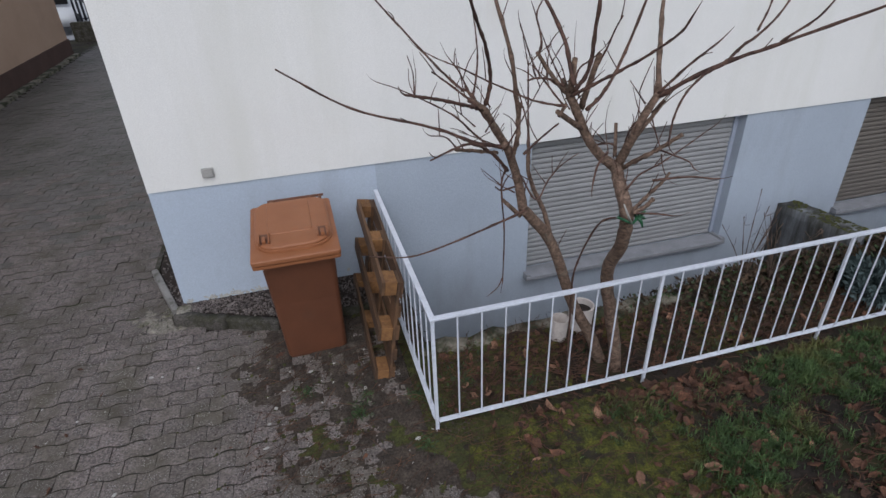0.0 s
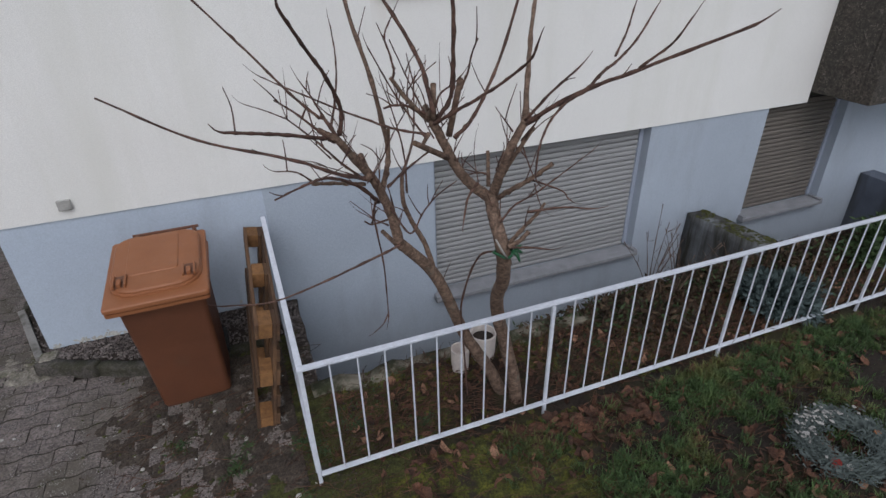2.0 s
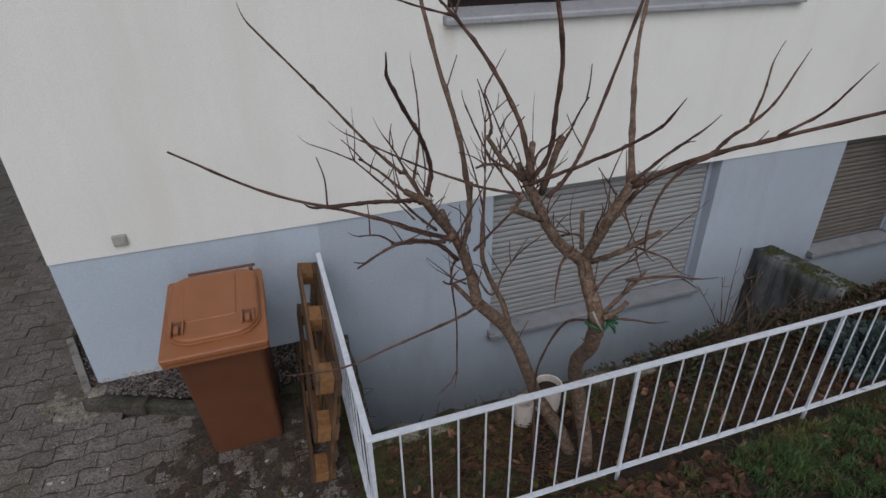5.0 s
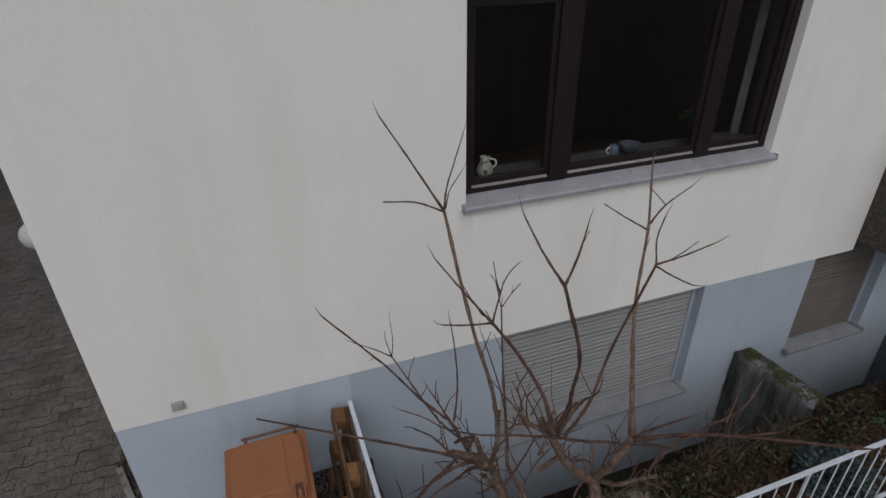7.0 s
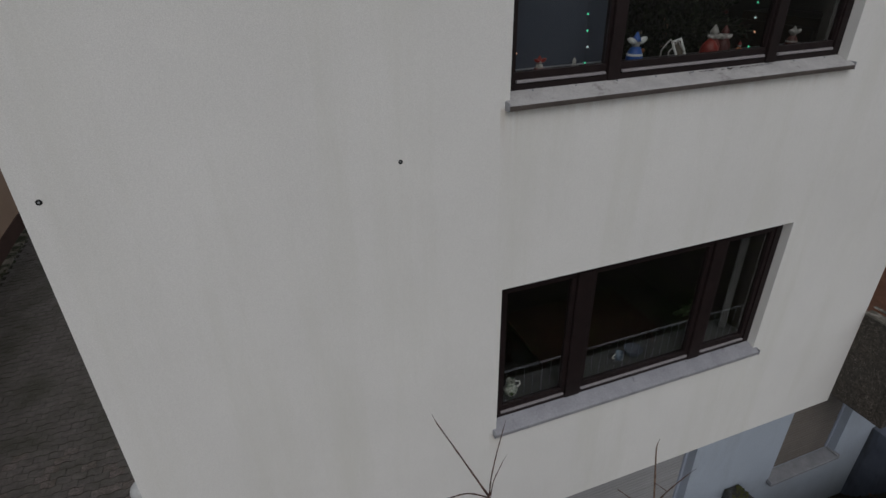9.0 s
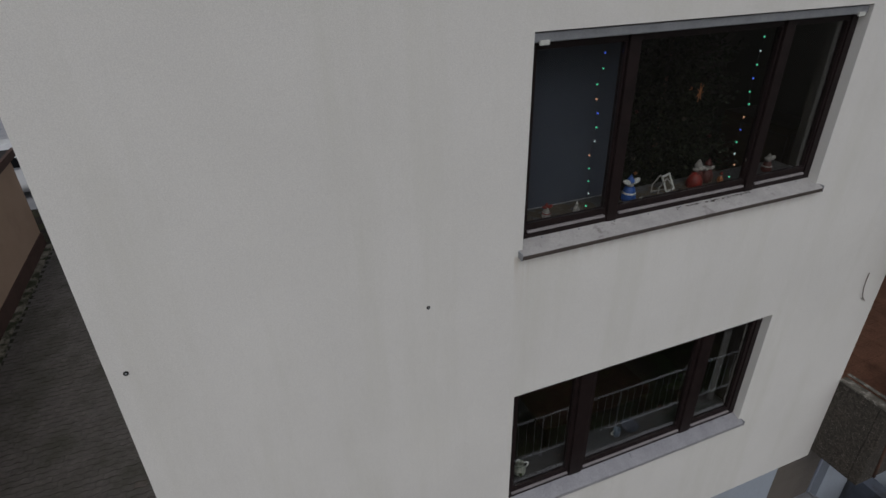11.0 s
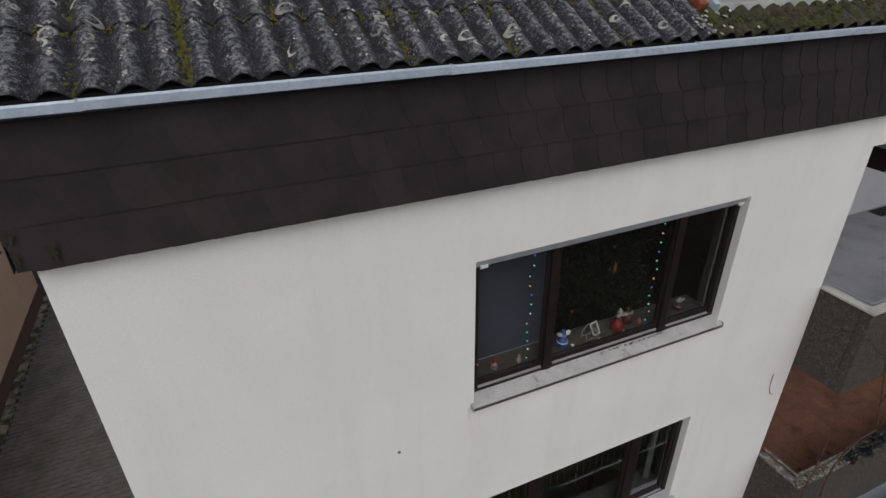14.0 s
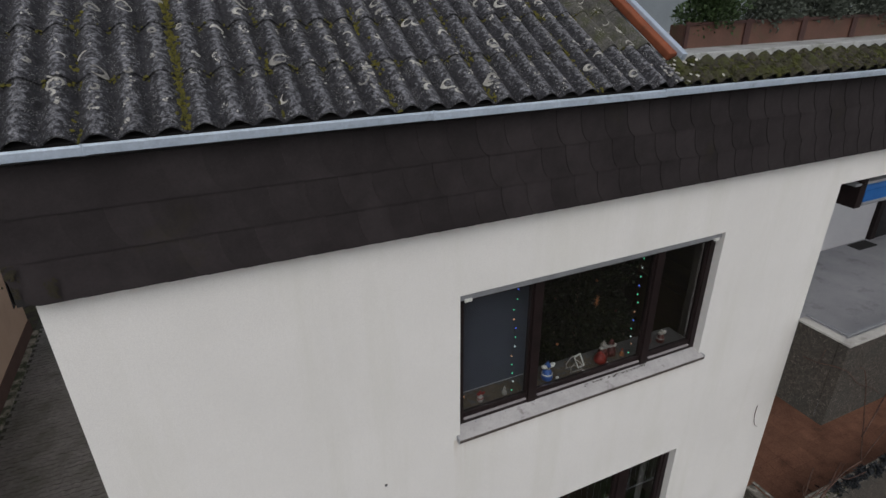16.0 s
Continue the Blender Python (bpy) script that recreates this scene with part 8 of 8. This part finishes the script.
def figurine(x, y, coat, label, h=0.17, hat=RED):
    f = thing("ornament", label, "ornament", (x, y, Z2S), "winter ornaments")
    bm = bmesh.new()
    add_lathe(bm, [(h * 0.26, 0.0), (h * 0.30, h * 0.12), (h * 0.27, h * 0.35), (h * 0.18, h * 0.56), (h * 0.10, h * 0.60)], (x, y, Z2S), 14)
    part("coat", bm, coat, f, smooth=True)
    bm = bmesh.new()
    bmesh.ops.create_uvsphere(bm, u_segments=12, v_segments=8, radius=h * 0.15, matrix=Matrix.Translation((x, y, Z2S + h * 0.70)))
    part("ball", bm, ORNAMENT_WHITE, f, smooth=True)
    bm = bmesh.new()
    add_lathe(bm, [(h * 0.17, h * 0.78), (h * 0.15, h * 0.84), (h * 0.03, h * 1.05), (h * 0.01, h * 1.07)], (x, y, Z2S), 12)
    part("cap", bm, hat, f, smooth=True)
    return f


def brimmed(f, x, y, h, material, belt):
    """A wide turned-up brim and a belt on an ornament."""
    bm = bmesh.new()
    for side in (-1, 1):
        bmesh.ops.create_uvsphere(bm, u_segments=10, v_segments=6, radius=1.0, matrix=Matrix.Translation((x + side * h * 0.21, y - 0.01, Z2S + h * 0.80)) @ Matrix.Rotation(radians(-25 * side), 4, "Y") @ Matrix.Diagonal((h * 0.20, h * 0.13, h * 0.10, 1)))
    part("brim", bm, material, f, "white turned-up brim", smooth=True)
    bm = bmesh.new()
    add_lathe(bm, [(h * 0.272, h * 0.30), (h * 0.285, h * 0.32), (h * 0.275, h * 0.37), (h * 0.255, h * 0.385)], (x, y, Z2S), 14)
    part("belt", bm, belt, f, smooth=True)


blue = figurine(3.92, 0.26, BLUE_PAINT, "blue ceramic winter ornament with a white brimmed hat", 0.21, BLUE_PAINT)
brimmed(blue, 3.92, 0.26, 0.21, WHITE_GLAZE, WHITE_GLAZE)
squat = thing("ornament", "squat red mushroom-shaped ornament on the window board", "ornament", (4.60, 0.25, Z2S), "winter ornaments")
bm = bmesh.new()
add_lathe(bm, [(0.055, 0.0), (0.070, 0.03), (0.062, 0.075), (0.035, 0.115), (0.008, 0.135)], (4.60, 0.25, Z2S), 16)
part("body", bm, RED, squat, smooth=True)
dark = figurine(4.68, 0.31, DARK_RED, "slim dark red ornament with white head", 0.21, ORNAMENT_WHITE)
brimmed(dark, 4.68, 0.31, 0.17, ORNAMENT_WHITE, DARK_RED)
dark = figurine(4.79, 0.31, DARK_RED, "slim dark red ornament with dark cap", 0.20, DARK_RED)
brimmed(dark, 4.79, 0.31, 0.16, ORNAMENT_WHITE, DARK_RED)
figurine(4.90, 0.25, ORANGE_WOOD, "small orange ornament on the window board", 0.09)
low = figurine(3.13, 0.25, ORNAMENT_WHITE, "small red and white ornament before the blind", 0.12, RED)
brimmed(low, 3.13, 0.25, 0.12, RED, RED)
figurine(3.40, 0.24, ORNAMENT_WHITE, "small white ornament before the blind", 0.09, ORNAMENT_WHITE)
figurine(5.33, 0.32, DARK_RED, "dark red ornament on the window board", 0.15, DARK_RED)
band = figurine(5.47, 0.27, DARK_RED, "striped white and brown ornament on the window board", 0.16, ORNAMENT_WHITE)
brimmed(band, 5.47, 0.27, 0.16, ORNAMENT_WHITE, ORNAMENT_WHITE)
hs = thing("ornament_house", "small white house-shaped lantern on the window board", "ornament", (4.33, 0.27, Z2S), "winter ornaments")
bm = bmesh.new()
for a, b in (((4.20, 0.0), (4.20, 0.07)), ((4.34, 0.0), (4.34, 0.07)), ((4.20, 0.07), (4.27, 0.145)), ((4.34, 0.07), (4.27, 0.145)), ((4.20, 0.006), (4.34, 0.006))):
    for y in (0.23, 0.31):
        add_tube(bm, [(a[0], y, Z2S + a[1]), (b[0], y, Z2S + b[1])], [0.006, 0.006], 4)
part("house_frame", bm, ORNAMENT_WHITE, hs)
tip_m = Matrix.Translation((4.365, 0.26, Z2S + 0.004)) @ Matrix.Rotation(radians(-14), 4, "Y") @ Matrix.Rotation(radians(-20), 4, "X")
bm = bmesh.new()
for lo, hi in (((-0.045, 0, 0), (0.045, 0.012, 0.016)), ((-0.045, 0, 0.134), (0.045, 0.012, 0.15)), ((-0.045, 0, 0.0161), (-0.030, 0.012, 0.1339)), ((0.030, 0, 0.0161), (0.045, 0.012, 0.1339))):
    add_box(bm, lo, hi, 0.002, tip_m)
part("gable_frame", bm, WHITE_GLAZE, hs, "thick white gable frame")
box("house_panel", (-0.0295, 0.004, 0.0165), (0.0295, 0.008, 0.1335), COTTON, hs, bevel=0.001, m=tip_m)
for k in range(9):
    tea = thing("tealight", "small pale tealight on the window board", "candle", (0, 0, Z2S), "tealights")
    x, y = 4.02 + k * 0.105 + 0.02 * math.sin(k * 2.1), 0.215 + 0.03 * math.sin(k * 3.7)
    bm = bmesh.new()
    add_lathe(bm, [(0.014, 0.0), (0.017, 0.004), (0.017, 0.020), (0.013, 0.021), (0.003, 0.017)], (x, y, Z2S), 10)
    part("cup", bm, COTTON if k % 3 else WHITE_GLAZE, tea)
blobs = []
for _ in range(360):
    blobs.append((Matrix.Translation((rng.choice((rng.uniform(3.75, 4.93), rng.uniform(2.88, 3.6))), rng.uniform(0.20, 0.40), Z2S - 0.001)) @ Matrix.Rotation(rng.uniform(0, 6), 4, "Z"), rng.uniform(0.02, 0.05), rng.uniform(0.012, 0.03), rng.uniform(0.003, 0.006)))
scatter("cotton_snow", blobs, COTTON, None, "strip of off-white cotton snow along the window board", "decoration")
star = thing("hanging_ornament", "small orange straw ornament hanging in the middle casement", "ornament", (4.42, 0.21, 6.25))
bm = bmesh.new()
for k in range(7):
    a = k * math.tau / 7
    add_tube(bm, [(4.42, 0.21, 6.22), (4.42 + 0.035 * math.cos(a), 0.21, 6.22 + 0.075 * math.sin(a))], [0.007, 0.002], 5)
part("straw_rays", bm, ORANGE_WOOD, star)
bm = bmesh.new()
add_tube(bm, [(4.42, 0.21, 6.23), (4.42, 0.21, W2Z1 - 0.13)], [0.0008, 0.0008], 4)
part("thread", bm, FRAME_BLACK, star)

fir = thing("christmas_tree", "dark green decorated fir tree standing inside behind the glass", "tree", (4.85, 1.05, 4.20))
bm = bmesh.new()
add_tube(bm, [(4.85, 1.05, 4.20), (4.85, 1.05, 6.75)], [0.04, 0.010], 8)
part("trunk", bm, BARK, fir)
for k in range(8):
    z = 4.60 + k * 0.29
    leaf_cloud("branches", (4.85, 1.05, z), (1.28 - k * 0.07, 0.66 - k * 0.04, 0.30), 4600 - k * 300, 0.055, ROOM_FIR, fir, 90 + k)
rng = random.Random(66)
for k in range(9):
    z = rng.uniform(4.9, 6.2)
    a, rad = rng.uniform(3.6, 5.8), 0.84 - 0.22 * (z - 4.7)
    bm = bmesh.new()
    bmesh.ops.create_icosphere(bm, subdivisions=2, radius=0.017, matrix=Matrix.Translation((4.85 + rad * math.cos(a), 1.05 + 0.62 * rad * math.sin(a), z)))
    part("bauble", bm, (DARK_RED, ORANGE_WOOD, COTTON)[k % 3], fir, smooth=True)
side_m = thing("sideboard", "brown wooden sideboard inside the dim room", "sideboard", (6.7, 1.3, 4.20))
box("carcass", (6.48, 0.85, 4.20), (6.98, 1.75, 5.48), SIDEBOARD, side_m, bevel=0.01)
for k in range(2):
    box("sideboard_door", (6.456, 0.87 + k * 0.44, 4.30), (6.479, 1.30 + k * 0.44, 5.40), SIDEBOARD, side_m, bevel=0.006)
curtain("curtain", 5.60, 5.665, 0.30, Z1S + 0.03, W1Z1 - 0.06, 4, CURTAIN, "gathered pale net curtain at the side of the window")
blobs = []
for k in range(60):
    x = rng.uniform(4.22, 5.06)
    blobs.append((Matrix.Translation((x, 0.066 - abs(rng.gauss(0, 0.012)), W2Z0 + 0.0525)) @ Matrix.Rotation(rng.uniform(0, 6), 4, "Z"), rng.uniform(0.006, 0.020), rng.uniform(0.003, 0.010), 0.002))
scatter("sill_flakes", blobs, SILL_LIP, None, "dark flakes of peeling paint along the window sill", "paint flakes")
